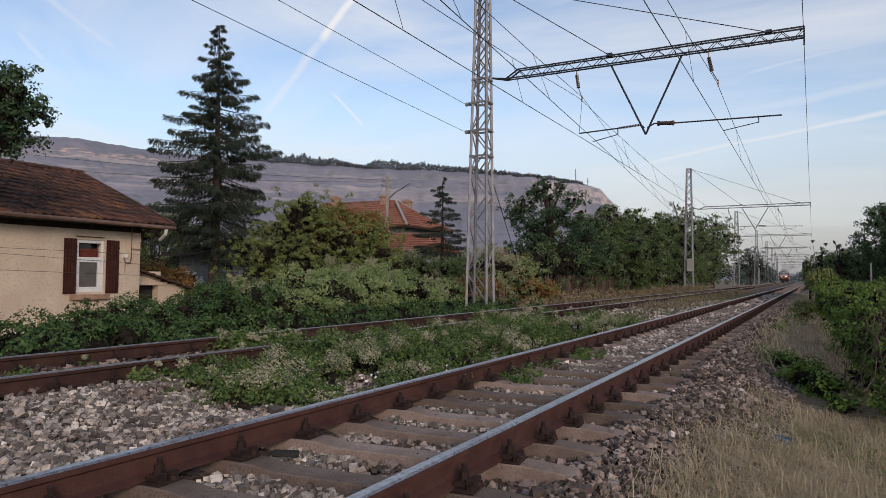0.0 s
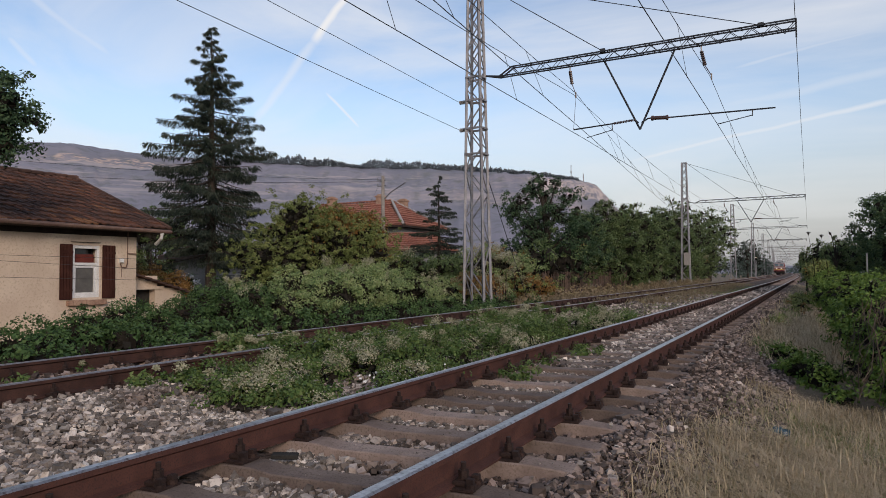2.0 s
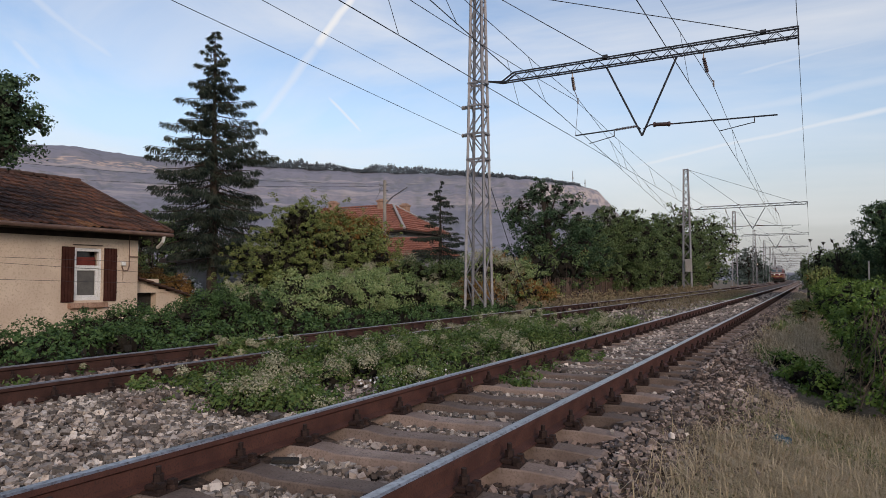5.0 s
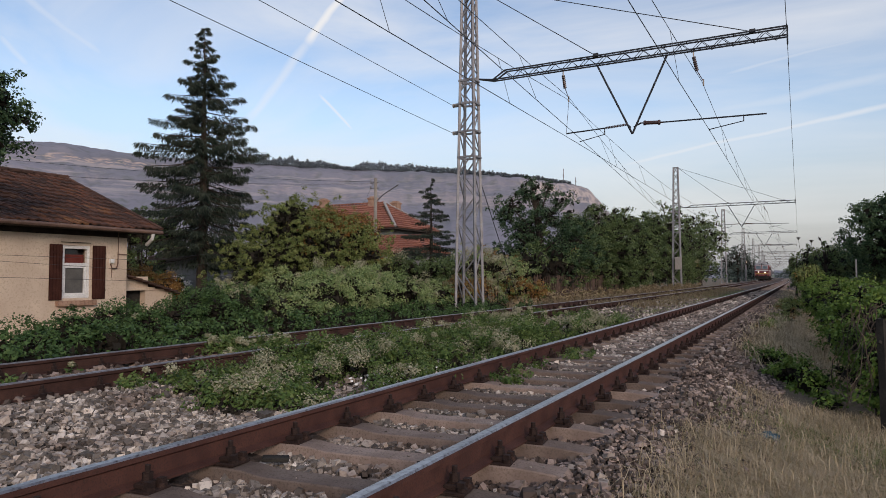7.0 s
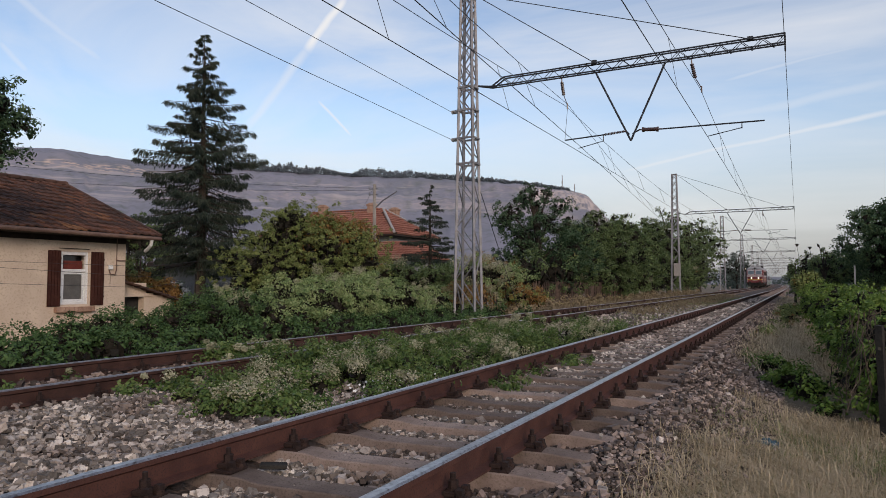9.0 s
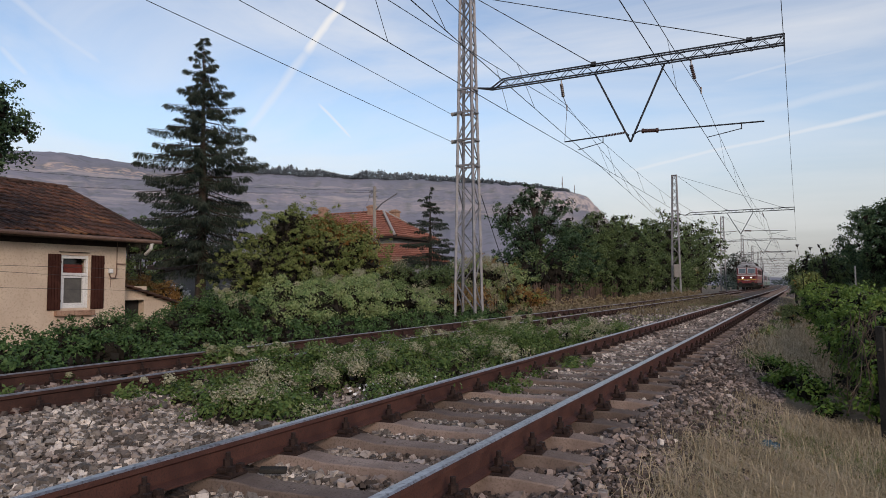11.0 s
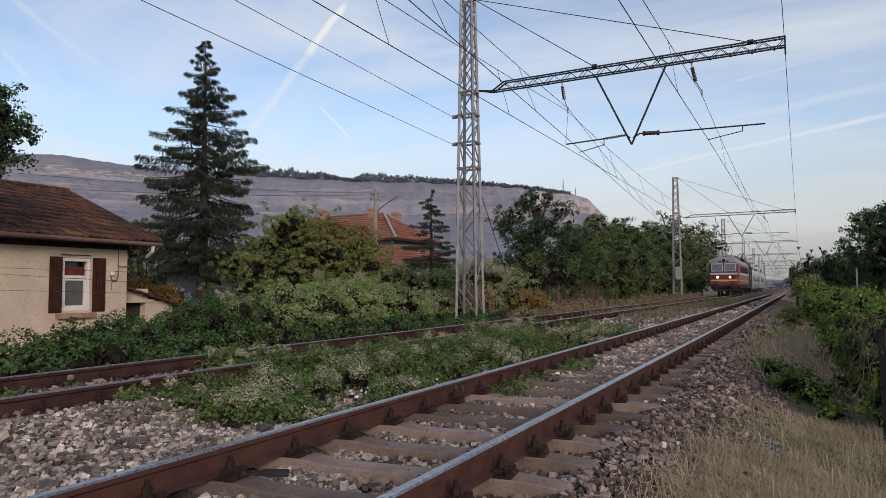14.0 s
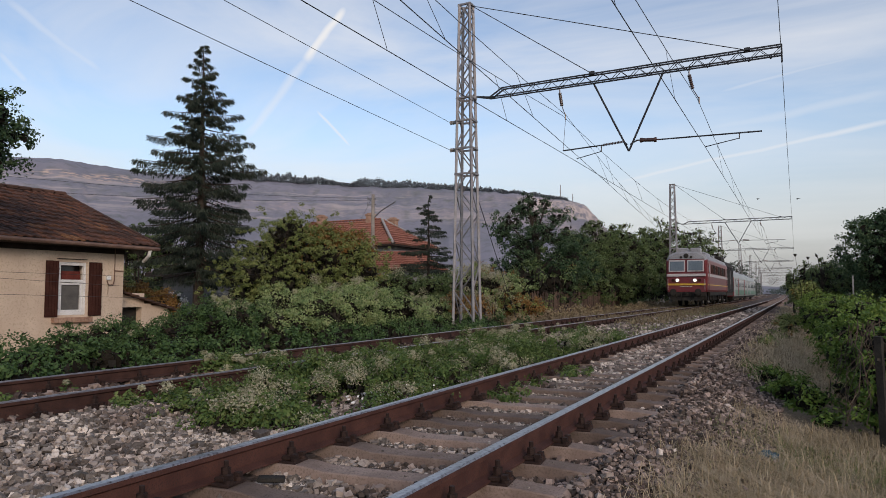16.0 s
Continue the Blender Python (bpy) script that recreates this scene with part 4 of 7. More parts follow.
    part("pantograph", m, M_UNDER, top, "raised black current collector touching the wire")
    for y in (14.4,):
        m = Mesh()
        for s in (-1, 1):
            m.bar((s * 0.55, y - 0.7, 4.18), (s * 0.45, y + 0.9, 4.34), 0.06)
            m.bar((s * 0.45, y + 0.9, 4.34), (s * 0.5, y - 0.5, 4.46), 0.05)
            m.bar((s * 0.5, y - 0.7, 3.9), (s * 0.5, y - 0.7, 4.18), 0.16, sides=8)
            m.bar((s * 0.5, y + 0.9, 3.9), (s * 0.5, y + 0.9, 4.30), 0.16, sides=8)
            m.bar((s * 0.6, y - 0.5, 4.48), (s * 0.95, y - 0.5, 4.40), 0.05)
        m.bar((-0.6, y - 0.5, 4.48), (0.6, y - 0.5, 4.48), 0.06)
        m.bar((-0.6, y - 0.2, 4.48), (0.6, y - 0.2, 4.48), 0.05)
        part("pantograph", m, M_UNDER, top, "folded black current collector")
    # underframe
    m = Mesh()
    m.box(-1.36, 0.02, 0.72, 1.36, 0.5, 1.1, bevel=0.03)
    m.add([(-1.1, -0.10, 0.42), (1.1, -0.10, 0.42), (1.25, 0.1, 0.72), (-1.25, 0.1, 0.72), (-1.1, -0.03, 0.42), (1.1, -0.03, 0.42), (1.25, 0.2, 0.72), (-1.25, 0.2, 0.72)],
          [(0, 1, 2, 3), (7, 6, 5, 4), (0, 4, 5, 1), (3, 2, 6, 7), (0, 3, 7, 4), (1, 5, 6, 2)])
    m.bar((0, 0, 1.0), (0, -0.35, 0.95), 0.14)
    for x in (-1.05, -0.7, -0.35, 0.3, 0.5, 0.8, 1.05):
        m.tube([(x, -0.02, 1.0), (x, -0.18, 0.7), (x + 0.06, -0.12, 0.45), (x + 0.1, -0.02, 0.55)], 0.035, 6)
    part("plough", m, M_UNDER, top, "black end beam with hoses and plough")
    for yc in (3.6, 12.8):
        m = Mesh()
        for s in (-1, 1):
            m.box(min(s * 0.95, s * 1.2), yc - 2.3, 0.42, max(s * 0.95, s * 1.2), yc + 2.3, 0.85, bevel=0.04)
            for yy in (-1.6, 0, 1.6):
                m.bar((s * 1.1, yc + yy, 0.6), (s * 1.28, yc + yy, 0.6), 0.36, sides=10)
        m.box(-0.9, yc - 1.0, 0.4, 0.9, yc + 1.0, 1.05)
        part("bogie", m, M_UNDER, top)
    m = Mesh()
    m.box(-1.1, 6.4, 0.35, 1.1, 9.9, 1.06, bevel=0.06)
    part("equipment_box", m, M_UNDER, top)
    axles = [wheelset(top, y) for y in (2.0, 5.2, 11.2, 14.4)]
    return top, axles


def wheelset(parent, y):
    m = Mesh()
    m.bar((-0.8, 0, 0), (0.8, 0, 0), 0.16, sides=8)
    for s in (-1, 1):
        m.bar((s * 0.68, 0, 0), (s * 0.82, 0, 0), 1.2, sides=24)
        m.bar((s * 0.66, 0, 0), (s * 0.69, 0, 0), 1.26, sides=24)
        for k in range(6):
            a = k * math.pi / 3
            m.bar((s * 0.82, math.cos(a) * 0.15, math.sin(a) * 0.15), (s * 0.83, math.cos(a) * 0.45, math.sin(a) * 0.45), 0.06)
    w = part("wheelset", m, M_UNDER, parent)
    w.location = (0, y, 0.6)
    return w


def build_car(name, label, L, nose):
    top = group_empty(name, label, "railcar")
    out = body_outline(1.40, 0.60, 2.75, 3.45)
    n = len(out)
    rings = [(0, 0.82), (0.35, 0.95), (1.1, 1.0), (L - 0.3, 1.0), (L, 0.97)] if nose else [(0, 0.97), (0.3, 1.0), (L - 1.1, 1.0), (L - 0.35, 0.95), (L, 0.82)]
    vs, fs, mi = [], [], []
    for y, s in rings:
        for x, z in out:
            lean = (z - 1.8) * 0.45 * (1 - s) / 0.18 if z > 1.8 else 0
            vs.append((x * s, y + (lean if y < L / 2 else -lean), 0.6 + (z - 0.6) * (0.9 + 0.1 * s)))
    for k in range(len(rings) - 1):
        for j in range(n):
            fs.append((k * n + j, k * n + (j + 1) % n, (k + 1) * n + (j + 1) % n, (k + 1) * n + j))
            mi.append(1 if (k == 0 and nose and j not in (4, 5, 6, 7)) else 0)
    fs += [tuple(range(n))[::-1], tuple(range((len(rings) - 1) * n, len(rings) * n))]
    mi += [1 if nose else 0, 0]
    b = Mesh()
    b.v, b.f, b.mi = vs, fs, mi
    part("body", b, [M_TRAIN_WHITE, M_TRAIN_RED], top)
    for s in (-1, 1):
        m = Mesh()
        m.box(min(s * 1.37, s * 1.415), 1.6, 1.65, max(s * 1.37, s * 1.415), L - 1.6, 2.5, bevel=0.01)
        part("window_band", m, M_GLASS, top)
        m = Mesh()
        m.box(min(s * 1.37, s * 1.410), 1.3, 0.75, max(s * 1.37, s * 1.410), L - 0.6, 1.3)
        part("green_band", m, M_TRAIN_GREEN, top)
        for y0 in (5.0, L - 6.3):
            m = Mesh()
            m.box(min(s * 1.37, s * 1.425), y0, 0.7, max(s * 1.37, s * 1.425), y0 + 1.3, 2.6, bevel=0.01)
            part("door", m, M_TRAIN_RED if nose else M_TRAIN_WHITE, top)
    m = Mesh()
    m.box(-1.1, 1.2, 0.3, 1.1, L - 1.2, 0.76, bevel=0.05)
    part("underframe", m, M_UNDER, top)
    for y0 in (4, 9, 14):
        part("roof_box", Mesh().box(-0.7, y0, 3.3, 0.7, y0 + 2.6, 3.6, bevel=0.06), M_TRAIN_GREY, top)
    return top, [wheelset(top, y) for y in (2.6, 4.6, L - 4.6, L - 2.6)]


def build_van():
    """A short dark van with a raised hood, ribbed sides and a doorway."""
    top = group_empty("van", "short black-brown service van with open doorway behind the locomotive", "railcar")
    L = 7.0
    out = body_outline(1.38, 1.0, 3.55, 4.25)
    part("body", Mesh().prism(out, 0.0, L), M_UNDER, top)
    for s in (-1, 1):
        for k in range(6):
            y0 = 0.15 + k * 1.18
            part("rib", Mesh().box(min(s * 1.37, s * 1.43), y0, 1.05, max(s * 1.37, s * 1.43), y0 + 0.08, 3.5), M_DARKSTEEL, top)
        d = part("door", Mesh().box(min(s * 1.37, s * 1.41), 2.7, 1.15, max(s * 1.37, s * 1.41), 3.6, 3.2, bevel=0.01), M_DARKRENDER, top, "grey sliding door")
        part("handle", Mesh().bar((s * 1.43, 2.8, 1.9), (s * 1.43, 2.8, 2.3), 0.03, sides=6), M_TRAIN_STRIPE, d)
        part("sill_beam", Mesh().box(min(s * 1.1, s * 1.3), 0.1, 0.7, max(s * 1.1, s * 1.3), L - 0.1, 1.0), M_UNDER, top)
    part("hood", Mesh().box(-0.8, 0.6, 4.0, 0.8, 3.6, 4.55, bevel=0.08), M_UNDER, top)
    return top, [wheelset(top, y) for y in (1.4, L - 1.4)]


build_masts()
build_wires()
build_guy()
LOCO, LOCO_AXLES = build_loco()
VAN, VAN_AXLES = build_van()
CAR_A, CAR_A_AXLES = build_car("railcar", "white and green railcar with a red nose, coupled behind the locomotive", 21.0, True)
CAR_B, CAR_B_AXLES = build_car("railcar", "white and green trailing railcar at the train's end", 21.0, False)

# ---- distance ----
RIM = [(-180, 2), (-110, 4), (-78.8, 6.5), (-69.9, 8.2), (-60.9, 9.6), (-57.4, 9.85), (-52.5, 9.4), (-43.6, 9.2), (-35.3, 9.0), (-26.7, 8.75), (-20.0, 8.15), (-17.2, 7.75), (-15.6, 7.3), (-14.7, 6.2), (-13.4, 4.5), (-12.0, 3.2), (-8.4, 1.5), (-4.3, 0.5), (10, 0.4), (180, 0.4)]


def hill_mat():
    """Dry slopes with haze painted into their mauve-grey base colour, and pale rock where it is steep."""
    m = mat("haze_tinted_slope", (0.192, 0.196, 0.228), (0.272, 0.256, 0.298), 0.007, 0.95, 0, 0, 0.045, (0.165, 0.175, 0.175), spread=(0.3, 0.7))
    N, L = m.node_tree.nodes, m.node_tree.links
    b = N["Principled BSDF"]
    was = b.inputs["Base Color"].links[0].from_socket
    g = N.new("ShaderNodeNewGeometry")
    sp = N.new("ShaderNodeSeparateXYZ")
    mr = N.new("ShaderNodeMapRange")
    mr.inputs["From Min"].default_value, mr.inputs["From Max"].default_value = 0.86, 0.55
    ns = N.new("ShaderNodeTexNoise")
    tc = N.new("ShaderNodeTexCoord")
    mp = N.new("ShaderNodeMapping")
    mp.inputs["Scale"].default_value = (0.012, 0.012, 0.06)
    ns.inputs["Detail"].default_value = 6
    n2 = N.new("ShaderNodeMapRange")
    n2.inputs["From Min"].default_value, n2.inputs["From Max"].default_value = 0.40, 0.58
    mu = N.new("ShaderNodeMath")
    mu.operation = "MULTIPLY"
    mx = N.new("ShaderNodeMixRGB")
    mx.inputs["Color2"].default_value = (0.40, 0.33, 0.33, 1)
    L.new(tc.outputs["Object"], mp.inputs["Vector"])
    L.new(mp.outputs["Vector"], ns.inputs["Vector"])
    L.new(ns.outputs["Fac"], n2.inputs["Value"])
    L.new(g.outputs["Normal"], sp.inputs[0])
    L.new(sp.outputs["Z"], mr.inputs["Value"])
    L.new(mr.outputs["Result"], mu.inputs[0])
    L.new(n2.outputs["Result"], mu.inputs[1])
    L.new(mu.outputs[0], mx.inputs["Fac"])
    L.new(was, mx.inputs["Color1"])
    # strata: pale broken ledges high on the slope
    sz = N.new("ShaderNodeSeparateXYZ")
    L.new(g.outputs["Position"], sz.inputs[0])
    band = N.new("ShaderNodeValToRGB")
    e = band.color_ramp.elements
    e[0].position, e[0].color = 0.50, (0, 0, 0, 1)
    e[1].position, e[1].color = 0.62, (1, 1, 1, 1)
    for q, c in ((0.82, 1.0), (0.90, 0.15)):
        k = e.new(q)
        k.color = (c, c, c, 1)
    dv = N.new("ShaderNodeMath")
    dv.operation = "DIVIDE"
    dv.inputs[1].default_value = 240.0
    m2 = N.new("ShaderNodeMapping")
    m2.inputs["Scale"].default_value = (0.016, 0.016, 0.06)
    n3 = N.new("ShaderNodeTexNoise")
    n3.inputs["Detail"].default_value = 7
    n3.inputs["Roughness"].default_value = 0.65
    r3 = N.new("ShaderNodeMapRange")
    r3.inputs["From Min"].default_value, r3.inputs["From Max"].default_value = 0.52, 0.70
    r3.inputs["To Max"].default_value = 0.22
    m3 = N.new("ShaderNodeMath")
    m3.operation = "MULTIPLY"
    x3 = N.new("ShaderNodeMixRGB")
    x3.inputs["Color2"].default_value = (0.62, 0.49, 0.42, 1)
    L.new(sz.outputs["Z"], dv.inputs[0])
    L.new(dv.outputs[0], band.inputs["Fac"])
    L.new(tc.outputs["Object"], m2.inputs["Vector"])
    L.new(m2.outputs["Vector"], n3.inputs["Vector"])
    L.new(n3.outputs["Fac"], r3.inputs["Value"])
    L.new(r3.outputs["Result"], m3.inputs[0])
    L.new(band.outputs["Color"], m3.inputs[1])
    L.new(m3.outputs[0], x3.inputs["Fac"])
    L.new(mx.outputs["Color"], x3.inputs["Color1"])
    col = x3.outputs["Color"]
    # bare rock: the cliff at the plateau's end and a landslip scar, each in a range of directions and heights
    ratio = N.new("ShaderNodeMath")
    ratio.operation = "DIVIDE"
    L.new(sz.outputs["X"], ratio.inputs[0])
    L.new(sz.outputs["Y"], ratio.inputs[1])
    for d0, d1, soft, h0, h1, grain, thr, paint in ((-0.385, -0.262, 0.02, 142.0, 197.0, (0.10, 0.10, 0.025), 0.42, (0.52, 0.43, 0.39)), (-1.66, -1.17, 0.09, 196.0, 219.0, (0.05, 0.05, 0.25), 0.48, (0.58, 0.43, 0.35)), (-2.2, -0.45, 0.2, 120.0, 205.0, (0.010, 0.010, 0.12), 0.52, (0.39, 0.345, 0.345))):
        fac = None
        for src, lo, hi, sf in ((ratio.outputs[0], d0, d1, soft), (sz.outputs["Z"], h0, h1, 6.0)):
            for a0, a1 in ((lo - sf, lo + sf), (hi + sf, hi - sf)):
                e_ = N.new("ShaderNodeMapRange")
                e_.interpolation_type = "SMOOTHSTEP"
                e_.inputs["From Min"].default_value, e_.inputs["From Max"].default_value = a0, a1
                L.new(src, e_.inputs["Value"])
                if fac is None:
                    fac = e_.outputs["Result"]
                else:
                    q_ = N.new("ShaderNodeMath")
                    q_.operation = "MULTIPLY"
                    L.new(fac, q_.inputs[0])
                    L.new(e_.outputs["Result"], q_.inputs[1])
                    fac = q_.outputs[0]
        gm, gn, gr = N.new("ShaderNodeMapping"), N.new("ShaderNodeTexNoise"), N.new("ShaderNodeMapRange")
        gm.inputs["Scale"].default_value = grain
        gn.inputs["Scale"].default_value, gn.inputs["Detail"].default_value = 1.0, 6
        gr.inputs["From Min"].default_value, gr.inputs["From Max"].default_value = thr, thr + 0.14
        L.new(tc.outputs["Object"], gm.inputs["Vector"])
        L.new(gm.outputs["Vector"], gn.inputs["Vector"])
        L.new(gn.outputs["Fac"], gr.inputs["Value"])
        q_ = N.new("ShaderNodeMath")
        q_.operation = "MULTIPLY"
        L.new(fac, q_.inputs[0])
        L.new(gr.outputs["Result"], q_.inputs[1])
        rock = N.new("ShaderNodeMixRGB")
        rock.inputs["Color2"].default_value = (*paint, 1)
        L.new(q_.outputs[0], rock.inputs["Fac"])
        L.new(col, rock.inputs["Color1"])
        col = rock.outputs["Color"]
    L.new(col, b.inputs["Base Color"])
    return m


def build_hills():
    az = np.concatenate([np.arange(-180, -85, 3.0), np.arange(-85, -5, 0.22), np.arange(-5, 180.1, 4.0)])
    prof = [(700, 0.0), (760, 0.04), (850, 0.12), (950, 0.22), (1050, 0.33), (1130, 0.43), (1200, 0.52), (1240, 0.58), (1248, 0.66), (1290, 0.70), (1340, 0.76), (1350, 0.81), (1385, 0.84), (1395, 0.90), (1440, 0.955), (1500, 1.0), (1700, 1.01), (2100, 0.9)]
    rim_a, rim_e = [a for a, e in RIM], [e for a, e in RIM]
    v = []
    for a in az:
        top = math.tan(radians(float(np.interp(a, rim_a, rim_e)))) * 1500
        steep = float(np.interp(a, [-62, -50, -36, -24, -16, -12], [0.5, 0.15, 0.6, 1.0, 1.3, 0.5]))
        wob = 22 * noise.noise(Vector((a * 0.16, 0, 5))) + 7 * noise.noise(Vector((a * 0.7, 0, 9)))
        for k, (r, h) in enumerate(prof):
            smooth = (r - 700) / 800 if r < 1500 else h
            hh = h * min(1, steep) + min(1.0, smooth ** 1.1) * (1 - min(1, steep)) if r < 1500 else h
            rr = r + (wob if 0 < k < 15 else 0) + 8 * noise.noise(Vector((a * 0.9, k * 0.6, 1)))
            z = hh * top + (6 * noise.noise(Vector((a * 0.5, r * 0.006, 2))) + 5 * noise.noise(Vector((a * 1.8, r * 0.02, 4)))) * (0 if k == 0 else 1) * min(1, top / 100)
            if k in (15, 16):
                z = hh * top + 2.5 * noise.noise(Vector((a * 1.8, 0, 4)))
            v.append((math.sin(radians(a)) * rr, math.cos(radians(a)) * rr, z - (2 if k == 0 else 0)))
    n, k = len(az), len(prof)
    i = np.arange(n * k).reshape(n, k)
    f = np.stack([i[:-1, :-1], i[:-1, 1:], i[1:, 1:], i[1:, :-1]], -1).reshape(-1, 4)
    tagged(part("backdrop_hills", raw("backdrop_hills", v, f, hill_mat()), None), "plateau tinted mauve with haze, with pale cliff bands", "hills", kind="structure")
    # the wood along the rim, its leaf colour turned blue-grey as haze
    a = rng.uniform(-46, -17, 21000)
    e = np.tan(np.radians(np.interp(a, rim_a, rim_e))) * 1500
    h = np.interp(a, [-46, -44.5, -41, -37.2, -36.3, -35.4, -34.3, -31.5, -28, -22, -17], [0, 9, 12, 9, 1.5, 2, 13, 12, 8, 6, 2])
    lump = np.array([max(0.25, 0.75 + 0.5 * noise.noise(Vector((v * 1.2, 0, 3))) + 0.35 * noise.noise(Vector((v * 5.0, 0, 7)))) for v in a])
    r = rng.uniform(1470, 1510, len(a))
    q = np.stack([np.sin(np.radians(a)) * r, np.cos(np.radians(a)) * r, e - 6 + rng.random(len(a)) * (5 + 1.45 * h * lump)], -1)
    vv, ff = leaves(q, 3.8)
    tagged(part("rim_wood", raw("rim_wood", vv, ff, leaf_mat("hazed_wood", [(0.10, 0.118, 0.132), (0.125, 0.143, 0.158), (0.15, 0.168, 0.182)])), None), "far wood along the plateau's rim, tinted blue-grey with haze", "wood", kind="stuff")
    # masts on the cliff
    for a, h in ((-17.6, 30), (-16.6, 16), (-24.5, 9)):
        e = math.tan(radians(float(np.interp(a, rim_a, rim_e)))) * 1500
        m = Mesh()
        x, y = math.sin(radians(a)) * 1495, math.cos(radians(a)) * 1495
        m.bar((x, y, e - 6), (x, y, e + h), 1.6, sides=6)
        m.bar((x, y, e + h * 0.4), (x, y, e + h * 0.55), 3.2, sides=6)
        tagged(part("radio_mast", m, M_GALV), "thin radio mast on the far cliff top", "radio mast")


build_hills()


# ---- houses ----
def tile_data(name, w, l, material):
    """One interlocking roof tile: a raised roll beside a shallow pan, with a thick lower edge."""
    m = Mesh()
    xs = [0, 0.12, 0.25, 0.38, 0.5, 0.75, 1.0]
    zs = [0.010, 0.035, 0.042, 0.035, 0.012, 0.006, 0.012]
    vs = [(x * w, 0, z + 0.034) for x, z in zip(xs, zs)] + [(x * w, l, z) for x, z in zip(xs, zs)] + [(x * w, 0, z - 0.008) for x, z in zip(xs, zs)]
    n = len(xs)
    fs = [(k, k + 1, n + k + 1, n + k) for k in range(n - 1)] + [(2 * n + k, 2 * n + k + 1, k + 1, k) for k in range(n - 1)]
    return m.add(vs, fs).data(name, material)


def near_house():
    h = group_empty("house", "small cream plastered house with a worn brown tile roof", "house")
    X, Y0, Y1, ZB, ZT = -17.3, 4.6, 13.17, -0.7, 2.42
    XB = -25.2
    wy0, wy1, wz0, wz1 = 11.23, 12.02, 0.40, 1.82
    m = Mesh()
    m.box(X - 0.4, Y0, ZB, X, wy0, ZT)
    m.box(X - 0.4, wy1, ZB, X, Y1, ZT)
    m.box(X - 0.4, wy0, ZB, X, wy1, wz0)
    m.box(X - 0.4, wy0, wz1, X, wy1, ZT)
    part("front_wall", m, M_PLASTER, h, "cream rough plaster with stains")
    m = Mesh()
    for y in (Y0, Y1 - 0.35):
        m.add([(XB, y, ZB), (X - 0.402, y, ZB), (X - 0.402, y, ZT), (-21.2, y, 4.02), (XB, y, ZT), (XB, y + 0.35, ZB), (X - 0.402, y + 0.35, ZB), (X - 0.402, y + 0.35, ZT), (-21.2, y + 0.35, 4.02), (XB, y + 0.35, ZT)],
              [(0, 1, 2, 3, 4), (9, 8, 7, 6, 5), (0, 5, 6, 1), (1, 6, 7, 2), (2, 7, 8, 3), (3, 8, 9, 4), (4, 9, 5, 0)])
    m.box(XB, Y0 + 0.36, ZB, XB + 0.35, Y1 - 0.36, ZT)
    part("side_wall", m, M_PLASTER, h)
    # the window
    w = part("window", Mesh().box(X - 0.30, wy0 + 0.03, wz0 + 0.03, X - 0.28, wy1 - 0.03, wz1 - 0.03), M_GLASS, h)
    for a in ((wy0, wz0, wy0 + 0.07, wz1), (wy1 - 0.07, wz0, wy1, wz1), (wy0 + 0.07, wz0, wy1 - 0.07, wz0 + 0.08), (wy0 + 0.07, wz1 - 0.09, wy1 - 0.07, wz1), (wy0 + 0.07, 1.27, wy1 - 0.07, 1.35)):
        part("frame", Mesh().box(X - 0.12, a[0], a[1], X - 0.03, a[2], a[3], bevel=0.008), M_WHITE, w, "white window frame")
    for a in ((wy0 + 0.07, 0.48, wy0 + 0.12, 1.27), (wy1 - 0.14, 0.48, wy1 - 0.07, 1.27), (wy0 + 0.12, 0.48, wy1 - 0.14, 0.54), (wy0 + 0.12, 1.21, wy1 - 0.14, 1.27)):
        part("sash", Mesh().box(X - 0.13, a[0], a[1], X - 0.06, a[2], a[3], bevel=0.006), M_WHITE, w)
    part("fly_screen", Mesh().box(X - 0.11, wy0 + 0.12, 0.54, X - 0.10, wy1 - 0.14, 1.21), M_FLYSCREEN, w, "grey fly screen")
    part("blind", Mesh().box(X - 0.20, wy0 + 0.07, 1.35, X - 0.18, wy1 - 0.07, 1.58), mat("red_curtain", (0.13, 0.028, 0.022), (0.17, 0.04, 0.03), 6), w, "dark red half curtain")
    for y0, y1 in ((10.86, 11.20), (12.08, 12.46)):
        s = part("shutter", Mesh().box(X + 0.012, y0, 0.36, X + 0.035, y1, 1.84, bevel=0.004), M_SHUTTER, h, "dark brown board shutter, folded open")
        k = 4
        for j in range(k):
            ya = y0 + (y1 - y0) * j / k
            part("board", Mesh().box(X + 0.035, ya + 0.006, 0.37, X + 0.052, ya + (y1 - y0) / k - 0.006, 1.83, bevel=0.004), M_SHUTTER, s)
        for z in (0.58, 1.60):
            part("strap", Mesh().box(X + 0.052, y0, z, X + 0.064, y1, z + 0.05), M_SHUTTER, s)
    m = Mesh()
    for j in range(9):
        m.box(X, 11.06 + j * 0.122, 0.20, X + 0.13, 11.06 + j * 0.122 + 0.116, 0.34, bevel=0.008)
    part("window_sill", m, M_BRICK, h, "worn brick sill")
    # Wall top darkened by an added strip, as shade from the eaves.
    part("eave_dark_strip", Mesh().box(X + 0.003, Y0, 2.10, X + 0.035, Y1, 2.36), M_EAVE, h, "dark strip as shade under the eaves")
    part("lintel_rail", Mesh().bar((X + 0.04, 11.15, 1.90), (X + 0.04, 12.0, 1.90), 0.02), M_EAVE, h)
    m = Mesh()
